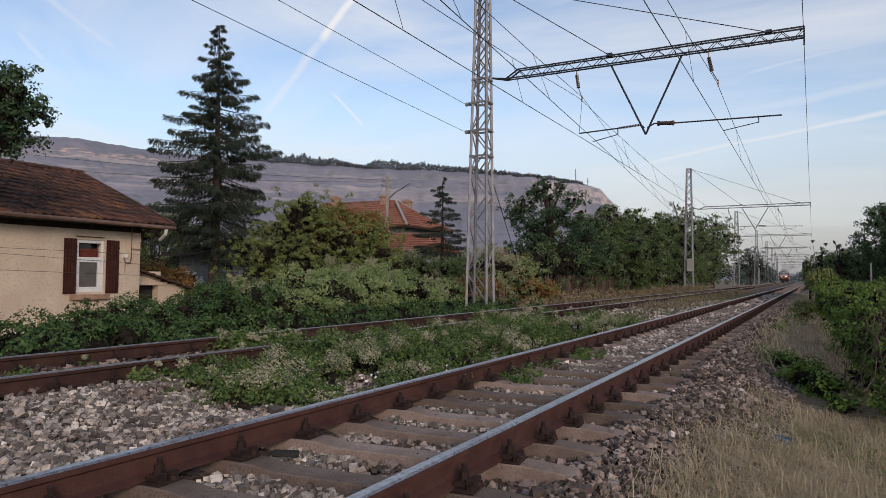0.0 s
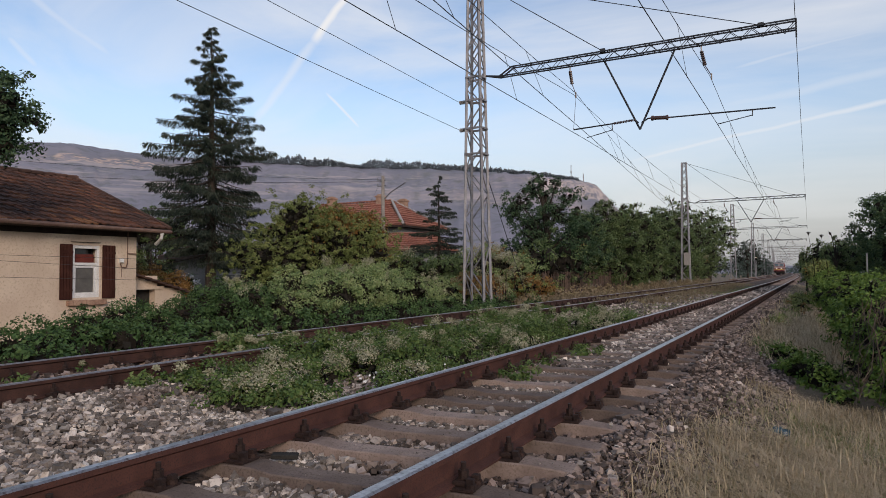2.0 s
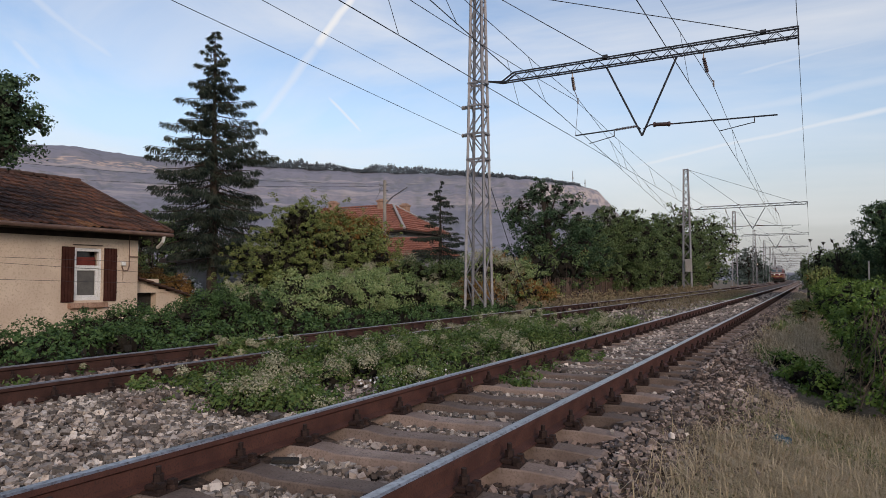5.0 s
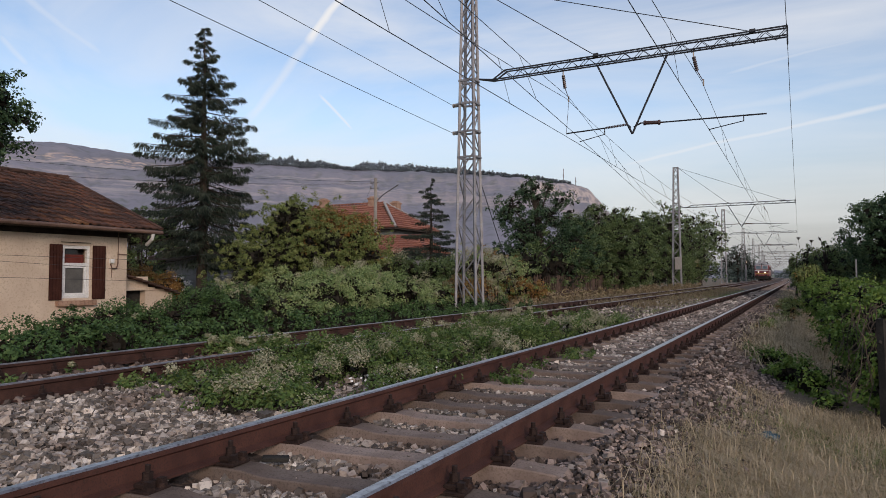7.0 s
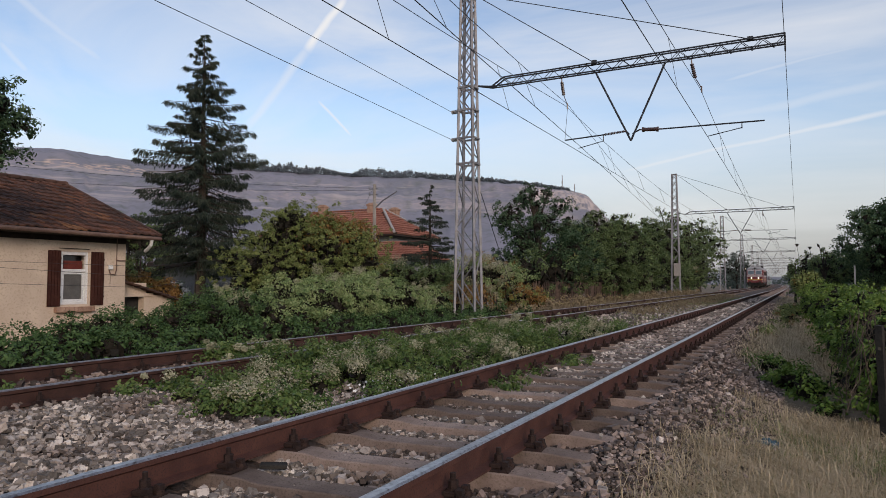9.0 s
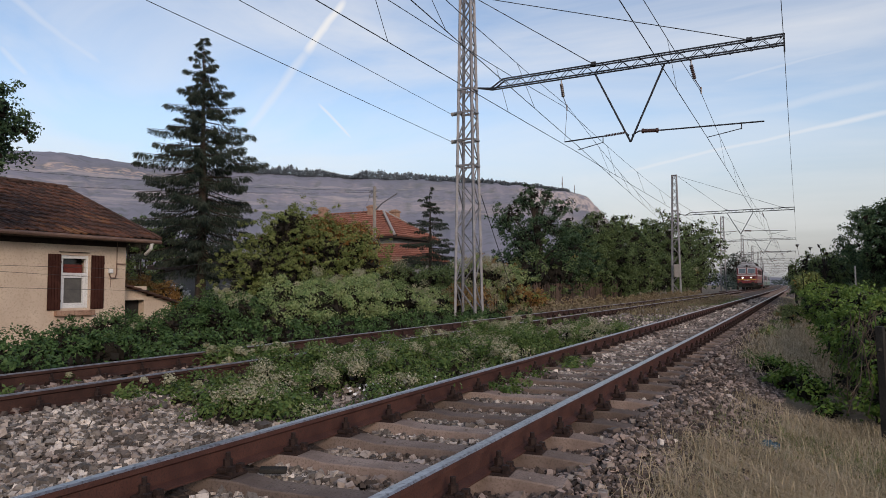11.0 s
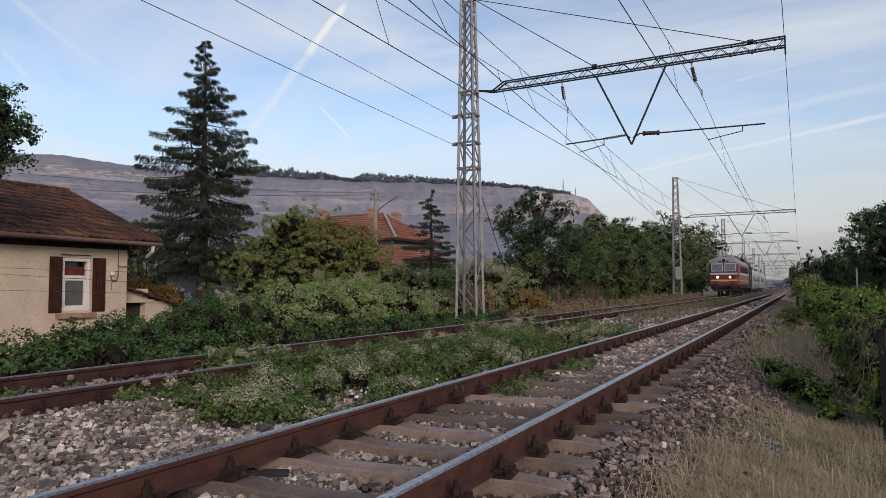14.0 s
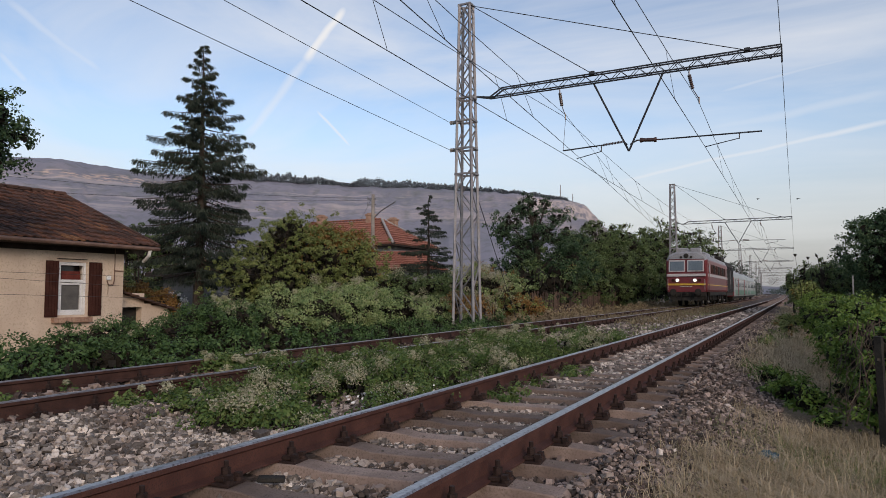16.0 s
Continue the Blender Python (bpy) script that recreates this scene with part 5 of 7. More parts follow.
    m.tube([(X + 0.03, 12.86, 2.3), (X + 0.03, 12.86, 1.35), (X + 0.05, 12.80, 1.22), (X + 0.05, 12.66, 1.22), (X + 0.04, 12.62, 1.34)], 0.018, 6)
    m.bar((X, 12.86, 1.62), (X + 0.05, 13.15, 1.62), 0.03)
    m.tube([(X + 0.01, 12.68, 1.2), (X + 0.01, 12.68, 0.95)], 0.008, 5)
    part("cable_pipe", m, M_GUTTER, h)
    part("cable_box", Mesh().box(X, 12.60, 1.36, X + 0.07, 12.72, 1.48, bevel=0.01), M_WHITE, h)
    # the roof
    xe, ze, xr, zr = -16.72, 2.34, -21.2, 4.17
    v0, v1 = 4.0, 13.9
    m = Mesh()
    hip = 0.1
    for x in (xe, 2 * xr - xe):
        m.add([(x, v0, ze - 0.06), (x, v1, ze - 0.06), (xr, v1 - hip, zr - 0.06), (xr, v0, zr - 0.06), (x, v0, ze), (x, v1, ze), (xr, v1 - hip, zr), (xr, v0, zr)],
              [(0, 1, 2, 3), (7, 6, 5, 4), (0, 4, 5, 1), (1, 5, 6, 2), (2, 6, 7, 3), (3, 7, 4, 0)])
    m.add([(xe, v1, ze), (2 * xr - xe, v1, ze), (xr, v1 - hip, zr), (xe, v1, ze - 0.06), (2 * xr - xe, v1, ze - 0.06), (xr, v1 - hip, zr - 0.06)], [(0, 1, 2), (5, 4, 3)])
    roof = part("roof", m, M_EAVE, h, "brown tiles with orange lichen streaks")
    part("soffit", Mesh().box(X + 0.002, v0, ze - 0.10, xe + 0.02, v1 - 0.1, ze - 0.065), M_EAVE, h)
    slope = math.hypot(xr - xe, zr - ze)
    ang = math.atan2(zr - ze, xe - xr)
    rows, wt = 13, 0.235
    step = slope / rows
    td = tile_data("tile", wt, step + 0.06, M_ROOF)
    far = Mesh()
    cols = int((v1 - v0) / wt)
    for j in range(cols):
        y = v1 - (j + 1) * wt
        for i in range(rows):
            o = i * step
            if y + wt * 0.5 > v1 - hip * (i + 0.5) / rows:
                continue
            sag = 0.015 * math.sin(j * 0.9 + i) + random.uniform(-0.006, 0.006)
            loc = Vector((xe - o * math.cos(ang), y, ze + o * math.sin(ang) + 0.012 + sag))
            mt = Matrix.Translation(loc) @ Matrix(((0, -math.cos(ang), math.sin(ang), 0), (1, 0, 0, 0), (0, math.sin(ang), math.cos(ang), 0), (0, 0, 0, 1))) @ pose(0, 0, 0, -1.5, 0, random.uniform(-0.8, 0.8))
            if j < 24:
                t = part("tile", td, None, roof)
                t.matrix_basis = mt
            else:
                far.add([mt @ vv.co for vv in td.vertices], [tuple(p.vertices) for p in td.polygons])
    t = part("more_tiles", far, M_ROOF, roof)
    t["kind"] = "stuff"
    m = Mesh()
    for j in range(24):
        y = v1 - hip - (j + 1) * 0.38
        m.bar((xr, y, zr + 0.04), (xr, y + 0.43, zr + 0.055), 0.26, 0.16, sides=8)
    part("ridge_tiles", m, M_ROOF, roof)
    m = Mesh()
    for i in range(rows):
        o = i * step
        m.bar((xe - o * math.cos(ang), v1 - hip * i / rows, ze + o * math.sin(ang) + 0.05), (xe - (o + step) * math.cos(ang), v1 - hip * (i + 1) / rows, ze + (o + step) * math.sin(ang) + 0.06), 0.12, 0.10, sides=6)
    part("hip_tiles", m, M_ROOF, roof)
    m = Mesh()
    m.tube([(xe + 0.07, v0, ze - 0.02), (xe + 0.07, 9.0, ze - 0.035), (xe + 0.07, v1 - 0.05, ze - 0.07)], 0.055, 8)
    part("gutter", m, M_GUTTER, h)
    m = Mesh()
    m.tube([(xe + 0.05, 13.55, ze - 0.1), (xe + 0.0, 13.56, ze - 0.26), (xe - 0.2, 13.62, ze - 0.36), (xe - 0.36, 13.66, ze - 0.42)], 0.05, 8)
    part("downpipe", m, M_WHITE, h, "short white pipe elbow")


def lean_to():
    s = group_empty("shed", "tumbledown lean-to shed with a dark doorway and tiled roof", "shed")
    X = -17.9
    part("wall", Mesh().box(X - 2.0, 14.30, -0.7, X, 15.3, 0.60), M_PLASTER, s)
    part("upper_wall", Mesh().box(X - 2.0, 13.18, 0.66, X - 0.02, 14.4, 0.98), M_PLASTER, s)
    # Back wall and door panel are dark in place of the shed's shaded inside.
    part("back_wall", Mesh().box(X - 1.1, 13.18, -0.7, X - 1.0, 14.3, 0.9), M_EAVE, s)
    part("door_frame", Mesh().box(X - 0.08, 13.20, -0.7, X + 0.03, 13.32, 0.62), M_WHITE, s)
    part("door", Mesh().box(X - 0.30, 13.32, -0.7, X - 0.25, 14.30, 0.6), M_UNDER, s, "dark panel standing in for shade inside the doorway")
    part("lintel", Mesh().box(X - 0.08, 13.2, 0.56, X + 0.03, 14.62, 0.66), M_PLASTER, s)
    m = Mesh()
    for k in range(9):
        y0, y1 = 13.18 + k * 0.26, 13.18 + (k + 1) * 0.26 + 0.05
        za, zb = 1.12 - k * 0.075, 1.12 - (k + 1) * 0.075
        m.add([(X - 2.2, y0, za - 0.05), (X + 0.25, y0, za - 0.05), (X + 0.25, y1, zb - 0.03), (X - 2.2, y1, zb - 0.03), (X - 2.2, y0, za), (X + 0.25, y0, za), (X + 0.25, y1, zb + 0.02), (X - 2.2, y1, zb + 0.02)],
              [(3, 2, 1, 0), (4, 5, 6, 7), (0, 1, 5, 4), (2, 3, 7, 6), (1, 2, 6, 5), (0, 4, 7, 3)])
    part("roof", m, M_ROOF, s)


def grey_shed():
    s = group_empty("outbuilding", "low grey rendered outbuilding under the spruce", "outbuilding")
    # Grey render with the shade on this wall put into its colour.
    part("wall", Mesh().box(-28.75, 24.2, -0.7, -25.2, 29, 2.0), mat("shaded_shed_render", (0.11, 0.112, 0.115), (0.17, 0.17, 0.17), 1.2, 0.9, 0, 0.3, 20), s, "grey cement render, darkened as if in shade")
    m = Mesh()
    m.add([(-29.3, 23.6, 2.0), (-24.7, 23.6, 2.0), (-24.7, 29.4, 2.0), (-29.3, 29.4, 2.0), (-28.2, 26.5, 2.75), (-26.0, 26.5, 2.75)],
          [(0, 1, 5, 4), (1, 2, 5), (2, 3, 4, 5), (3, 0, 4), (3, 2, 1, 0)])
    part("roof", m, M_ROOF, s)
    part("chimney", Mesh().box(-28.0, 25.0, 2.1, -27.2, 25.6, 3.0, bevel=0.02), M_BRICK, s, "red brick chimney stub")
    part("eave_dark_strip", Mesh().box(-29.3, 23.55, 1.80, -24.7, 23.6, 2.0), M_EAVE, s)
    part("bench_rail", Mesh().box(-25.4, 24.0, 1.0, -23.6, 24.1, 1.12).box(-25.4, 24.0, 0.6, -23.6, 24.1, 0.7), M_GREYWALL, s)


def tiled_slope(roof, e0, e1, r0, r1, courses, wide, seed):
    """Courses of tiles between an eaves line and a ridge line, each tile with a raised roll and a thick lower edge."""
    g = random.Random(seed)
    e0, e1, r0, r1 = Vector(e0), Vector(e1), Vector(r0), Vector(r1)
    up = (e1 - e0).cross(r0 - e0).normalized()
    if up.z < 0:
        up = -up
    span = (e1 - e0).length
    cols = int(span / wide)
    for i in range(courses):
        m = Mesh()
        u0, u1 = i / courses, (i + 1.12) / courses
        lo = (i + 0.5) / courses
        a, b = e0.lerp(r0, lo), e1.lerp(r1, lo)
        ax = (e1 - e0) / span
        s0, s1 = (a - e0).dot(ax), (b - e0).dot(ax)
        rise = (r0 - e0) - ax * (r0 - e0).dot(ax)
        for j in range(cols):
            p, q = j * wide, (j + 1) * wide - 0.012
            if (p + q) / 2 < s0 or (p + q) / 2 > s1:
                continue
            z = g.uniform(-0.012, 0.012) + 0.02 * math.sin(j * 0.35 + i)
            base = e0 + rise * u0
            top = e0 + rise * u1
            c = p + (q - p) * 0.45
            lowr = [base + ax * p + up * (0.13 + z), base + ax * c + up * (0.16 + z), base + ax * q + up * (0.12 + z)]
            upr = [top + ax * p + up * (0.0 + z), top + ax * c + up * (0.055 + z), top + ax * q + up * (0.015 + z)]
            und = [base + ax * p + up * 0.01, base + ax * c + up * 0.04, base + ax * q + up * 0.01]
            m.add(lowr + upr + und, [(0, 1, 4, 3), (1, 2, 5, 4), (6, 7, 1, 0), (7, 8, 2, 1)])
        part("tile_course", m, M_ROOF_RED, roof)


def far_house():
    h = group_empty("house", "house with a red hipped tile roof and brick chimneys", "house")
    x0, x1, y0, y1, ze, zr, inset = -41.8, -27.4, 44.3, 52.0, 4.75, 7.1, 3.5
    ym = (y0 + y1) / 2
    part("wall", Mesh().box(x0 + 0.6, y0 + 0.6, -0.7, x1 - 0.6, y1 - 0.6, 4.66), M_GREYWALL, h)
    c = [(x0, y0, ze), (x1, y0, ze), (x1, y1, ze), (x0, y1, ze), (x0 + inset, ym, zr), (x1 - inset, ym, zr)]
    lo = [(x, y, z - 0.12) for x, y, z in c[:4]]
    roof = part("roof", Mesh().add(c + lo, [(0, 1, 5, 4), (1, 2, 5), (2, 3, 4, 5), (3, 0, 4), (0, 6, 7, 1), (1, 7, 8, 2), (2, 8, 9, 3), (3, 9, 6, 0), (9, 8, 7, 6)]), M_EAVE, h, "red clay tile roof in courses")
    tiled_slope(roof, c[0], c[1], c[4], c[5], 11, 0.34, 1)
    tiled_slope(roof, c[1], c[2], c[5], c[5], 11, 0.34, 2)
    tiled_slope(roof, c[3], c[0], c[4], c[4], 11, 0.34, 3)
    tiled_slope(roof, c[3], c[2], c[4], c[5], 11, 0.34, 4)
    for a, b, name in ((c[1], c[5], "hip_tiles"), (c[2], c[5], "hip_tiles"), (c[0], c[4], "hip_tiles"), (c[4], c[5], "ridge_tiles")):
        m = Mesh()
        a, b = Vector(a) + Vector((0, 0, 0.12)), Vector(b) + Vector((0, 0, 0.12))
        n = int((b - a).length / 0.36)
        for k in range(n):
            m.bar(tuple(a.lerp(b, k / n)), tuple(a.lerp(b, (k + 0.80) / n) + Vector((0, 0, 0.03))), 0.22, 0.14, sides=6)
        part(name, m, M_INSUL_W if name == "hip_tiles" else M_ROOF_RED, roof, "pale mortared hip tiles" if name == "hip_tiles" else "")
    for x, y, z in ((-37.1, 48.0, 7.75), (-31.9, 48.0, 7.65), (-30.9, 50.0, 7.4)):
        m = Mesh()
        m.box(x - 0.32, y - 0.30, z - 2.2, x + 0.32, y + 0.30, z, bevel=0.02)
        m.box(x - 0.39, y - 0.37, z - 0.16, x + 0.39, y + 0.37, z - 0.02, bevel=0.02)
        m.box(x - 0.25, y - 0.23, z, x + 0.25, y + 0.23, z + 0.10, bevel=0.02)
        part("chimney", m, M_BRICK, h, "weathered brick chimney")
    for x in (-29.5, -27.8):
        part("window", Mesh().box(x - 0.5, y0 + 0.55, 2.9, x + 0.5, y0 + 0.64, 4.2, bevel=0.02), M_GLASS, h)
    a = group_empty("annex", "low annex with a red tile roof", "annex")
    part("wall", Mesh().box(-27.8, 40.8, -0.7, -22.8, 43.9, 2.7), M_GREYWALL, a)
    c = [(-28.2, 40.4, 2.6), (-22.4, 40.4, 2.6), (-22.4, 44.0, 2.6), (-28.2, 43.9, 4.1), (-25.0, 43.9, 4.1)]
    low = [(x, y, z - 0.1) for x, y, z in c[:3]]
    roof = part("roof", Mesh().add(c + low, [(0, 1, 4, 3), (1, 2, 4), (0, 5, 6, 1), (1, 6, 7, 2)]), M_EAVE, a, "red clay tile roof in courses")
    tiled_slope(roof, c[0], c[1], c[3], c[4], 9, 0.34, 5)
    tiled_slope(roof, c[1], c[2], c[4], c[4], 9, 0.34, 6)


def utility_pole():
    p = group_empty("utility_pole", "slender concrete pole with a slanted bracket and insulators", "utility pole")
    x, y = -19.8, 30.0
    m = Mesh()
    m.tube([(x, y, -0.7), (x, y, 6.2)], [0.115, 0.085], 8)
    part("post", m, M_POLE, p)
    m = Mesh()
    m.tube([(x, y, 4.9), (x + 0.5, y, 5.3), (x + 1.4, y, 5.75)], 0.035, 6)
    part("bracket", m, M_GALV, p)
    for z in (5.95, 5.65):
        m = Mesh()
        m.bar((x - 0.35, y, z), (x + 0.2, y, z), 0.05)
        m.bar((x - 0.33, y, z), (x - 0.33, y, z + 0.14), 0.07, sides=8)
        part("insulator_arm", m, M_GALV, p)
    for k, (a, b) in enumerate((((-19.9, 30, 5.9), (-30, 9, 5.0)), ((-19.9, 30, 6.0), (-30, 9, 5.7)), ((-19.9, 30, 6.0), (-34, 48, 6.4)))):
        m = Mesh()
        pts = []
        for j in range(13):
            u = j / 12
            q = Vector(a).lerp(Vector(b), u)
            q.z -= 1.4 * u * (1 - u)
            pts.append(q)
        m.tube(pts, 0.007, 4)
        w = group_empty("service_wire", "thin dark service wire between poles and houses", "wire")
        part("wire", m, M_WIRE, w)
    for za, zb in ((1.45, 1.15), (1.05, 0.85), (1.55, 1.45)):
        m = Mesh()
        m.tube([(-16.4, 3.0, za + 0.1), (-16.5, 8, za - 0.05), (-16.6, 13.3, zb), (-17.2, 22, zb + 0.9), (-19.8, 30, 5.0)][:4], 0.0045, 4)
        w = group_empty("service_wire", "thin dark wire strung before the house", "wire")
        part("wire", m, M_WIRE, w)


near_house()
lean_to()
grey_shed()
far_house()
utility_pole()


# ---- small trackside things ----
def signal(x, y, h, label, lit):
    s = group_empty("railway_signal", label, "railway signal")
    part("post", Mesh().bar((x, y, -0.5), (x, y, h), 0.12, sides=8), M_GALV, s)
    m = Mesh()
    m.box(x - 0.2, y - 0.12, h - 0.9, x + 0.2, y + 0.06, h, bevel=0.03)
    hd = part("head", m, M_UNDER, s)
    if lit:
        part("lens", Mesh().bar((x, y - 0.121, h - 0.3), (x, y - 0.14, h - 0.3), 0.15, sides=10), M_SIGNAL, hd, "small lit lamp")


signal(-9.6, 152, 4.2, "dark signal post with a small pale lamp", True)
signal(-0.85, 84, 2.9, "short dark trackside signal with a small lamp", True)


def iron_post():
    p = group_empty("fence_post", "dark iron post leaning in the grass", "post")
    m = Mesh()
    m.bar((0.76, 8.35, -0.8), (0.73, 8.3, 0.55), 0.07, 0.05)
    m.bar((0.76, 8.31, 0.3), (0.7, 8.27, 0.32), 0.03)
    part("shaft", m, M_UNDER, p)
    c = group_empty("concrete_post", "thin grey post with a box above the vines", "post")
    m = Mesh()
    m.box(2.19, 35.0, -0.7, 2.25, 35.06, 1.75, bevel=0.01)
    part("shaft", m, M_GREYWALL, c)
    m = Mesh()
    m.box(2.25, 34.98, 0.35, 2.36, 35.05, 0.85, bevel=0.015)
    part("box", m, M_GALV, c)


def plank_fence():
    f = group_empty("plank_fence", "brown weathered plank fence below the trees", "fence")
    d = Mesh().box(-0.012, -0.07, 0, 0.012, 0.07, 1.55, bevel=0.005).data("plank", mat("fence_wood", (0.07, 0.045, 0.035), (0.12, 0.08, 0.06), 3, 0.9, 0, 0.4, 40, per="object"))
    y = 36.0
    while y < 58:
        o = part("plank", d, None, f)
        o.location = (-13.1 + random.uniform(-0.02, 0.02), y, -0.5 + random.uniform(-0.1, 0.05))
        o.rotation_euler = (radians(random.uniform(-2, 2)), 0, 0)
        y += random.choice([0.16, 0.16, 0.17, 0.30])
    for z in (0.0, 0.7):
        part("rail", Mesh().box(-13.2, 35.9, z, -13.12, 58, z + 0.08), M_EAVE, f)


def litter():
    m = Mesh()
    n = 9
    vs = [(-0.10 + 0.20 * i / (n - 1), -0.06 + 0.12 * j / (n - 1), 0.06 * noise.noise(Vector((i * 0.7, j * 0.7, 2))) + 0.05 - 0.05 * (abs(i - 4) + abs(j - 4)) / 8) for i in range(n) for j in range(n)]
    fs = [(i * n + j, (i + 1) * n + j, (i + 1) * n + j + 1, i * n + j + 1) for i in range(n - 1) for j in range(n - 1)]
    o = part("plastic_bag", m.add(vs, fs), mat("blue_plastic", (0.03, 0.085, 0.12), (0.05, 0.12, 0.16), 6, 0.45))
    o.location = (-0.28, 6.75, -0.46)
    tagged(o, "crumpled blue plastic bag lying in dry grass", "litter")
    m = Mesh()
    m.box(-0.085, -0.035, 0, 0.085, 0.035, 0.03, bevel=0.006)
    o = part("rail_pad", m, M_UNDER)
    o.location, o.rotation_euler = (-3.02, 3.42, -0.205), (radians(4), radians(3), radians(35))
    tagged(o, "loose black rubber rail pad on the ballast", "rail pad")


def build_bird():
    """A small dark bird with spread wings, its head towards -x."""
    b = group_empty("bird", "small dark bird flying over the line", "bird")
    m = Mesh()
    m.tube([(-0.17, 0, 0.01), (-0.12, 0, 0.02), (-0.04, 0, 0), (0.06, 0, 0), (0.14, 0, 0.01)], [0.008, 0.028, 0.045, 0.03, 0.008], 8)
    part("body", m, M_UNDER, b)
    part("tail", Mesh().add([(0.10, -0.015, 0.008), (0.10, 0.015, 0.008), (0.21, 0.04, 0.01), (0.21, -0.04, 0.01), (0.10, -0.015, 0.014), (0.10, 0.015, 0.014), (0.21, 0.04, 0.014), (0.21, -0.04, 0.014)], [(3, 2, 1, 0), (4, 5, 6, 7), (0, 1, 5, 4), (1, 2, 6, 5), (2, 3, 7, 6), (3, 0, 4, 7)]), M_UNDER, b)
    wings = []
    for s in (-1, 1):
        q = [(-0.07, 0, 0), (-0.09, s * 0.13, 0.01), (0.0, s * 0.27, 0), (0.03, s * 0.13, 0), (0.05, 0, 0)]
        n = len(q)
        w = part("wing", Mesh().add(q + [(x, y, z + 0.008) for x, y, z in q], [tuple(range(n))[::-1], tuple(range(n, 2 * n))] + [(k, (k + 1) % n, n + (k + 1) % n, n + k) for k in range(n)]), M_UNDER, b)
        w.location = (0, s * 0.02, 0.02)
        wings.append((w, s))
    b.scale = (0.6, 0.6, 0.6)
    return b, wings


BIRD_A, BIRD_B = (-2.0, 47.2, 6.95, -5.6, -2.6, 1.2), (0.25, 48.3, 6.95, -5.6, -2.6, 1.6)
BIRDS = [(build_bird(), BIRD_A), (build_bird(), BIRD_B)]


def birds_fly():
    for (b, wings), (x, y, z, vx, vy, vz) in BIRDS:
        head = math.degrees(math.atan2(vy, vx)) - 180
        walk(b, [(k * 0.5, pose(x + vx * (k * 0.5 - 16), y + vy * (k * 0.5 - 16), z + vz * max(-2.0, k * 0.5 - 16), 0, 0, head)) for k in range(33)])
        for w, s in wings:
            at = w.location.copy()
            walk(w, [(k * 0.1, pose(at.x, at.y, at.z, s * 32 * math.cos(k * 1.9), 0, 0)) for k in range(161)])


iron_post()
plank_fence()
litter()
# ---- plants ----
def spruce(x, y, h, r, label, whorls, seed, low=0.2, hang=1.0, dense=1.0):
    """A trunk, boughs in uneven whorls that droop and turn up at the tips, and hanging sprays of needles."""
    g = np.random.default_rng(seed)
    t = group_empty("spruce_tree", label, "spruce")
    z0 = -0.6
    m = Mesh()
    m.tube([(x, y, z0), (x + 0.04, y, z0 + h * 0.5), (x, y, z0 + h * 0.99)], [h * 0.017 + 0.05, h * 0.010 + 0.02, 0.012], 8)
    part("trunk", m, M_BARK, t)
    boughs = Mesh()
    P, D = [], []
    for k in range(whorls):
        u = (k + g.uniform(-0.7, 0.7)) / whorls
        zw = z0 + h * (low + (0.98 - low) * max(u, 0.0))
        env = min(r, 0.50 * h * 0.95 * (1.0 - max(u, 0)) * r / (0.26 * h)) * (1.0 if u > 0.1 else 0.85)
        nb = int(g.integers(4, 8)) if dense > 0.4 else int(g.integers(3, 6))
        a0 = g.uniform(0, 6.28)
        for b in range(nb):
            a = a0 + b * 6.283 / nb + g.uniform(-0.25, 0.25)
            L = env * g.uniform(0.36, 1.24) + 0.10
            dx, dy = math.cos(a), math.sin(a)
            zc = zw + g.uniform(-1.3, 1.3) * h / whorls
            lift = 0.22 * u
            sink = g.uniform(0.22, 0.62) * (0.4 + 0.6 * hang)
            up = g.uniform(0.30, 0.55)
            pts = []
            for j in range(8):
                s = j / 7
                pts.append((x + dx * L * s, y + dy * L * s, zc + L * (lift * s - sink * s * (1 - up * s))))
            boughs.tube(pts, [0.030 * (1 - 0.85 * j / 7) * (0.4 + L / 3) for j in range(8)], 4)
            n = int((40 + 230 * L) * dense)
            s = 0.06 + 0.96 * g.random(n) ** 0.62
            side = g.normal(size=n) * 0.12 * L * (1.05 - s) + g.normal(size=n) * 0.04
            zz = zc + L * (lift * s - sink * s * (1 - up * s)) - g.random(n) ** 1.4 * (0.04 + 0.38 * hang * min(1.0, L / 2)) * (1.05 - 0.7 * s) - np.abs(side) * 0.15
            P.append(np.stack([x + dx * L * s - dy * side, y + dy * L * s + dx * side, zz], -1))
            dd = np.stack([dx * 0.6 + g.normal(size=n) * 0.45, dy * 0.6 + g.normal(size=n) * 0.45, -1.05 + g.normal(size=n) * 0.3], -1)
            D.append(dd)
    part("branchwork", boughs, M_BARK, t)["kind"] = "stuff"
    P, D = np.concatenate(P), np.concatenate(D)
    D /= np.linalg.norm(D, axis=1, keepdims=True)
    n = len(P)
    W = np.cross(D, g.normal(size=(n, 3)))
    W /= np.linalg.norm(W, axis=1, keepdims=True)
    s = g.uniform(0.09, 0.26, (n, 1))
    wd = g.uniform(0.011, 0.024, (n, 1))
    v = np.stack([P, P + D * s * 0.55 + W * wd, P + D * s, P + D * s * 0.5 - W * wd], 1).reshape(-1, 3)
    part("needles", raw("needles", v, np.arange(4 * n).reshape(n, 4), L_SPRUCE), None, t)["kind"] = "stuff"
    return t


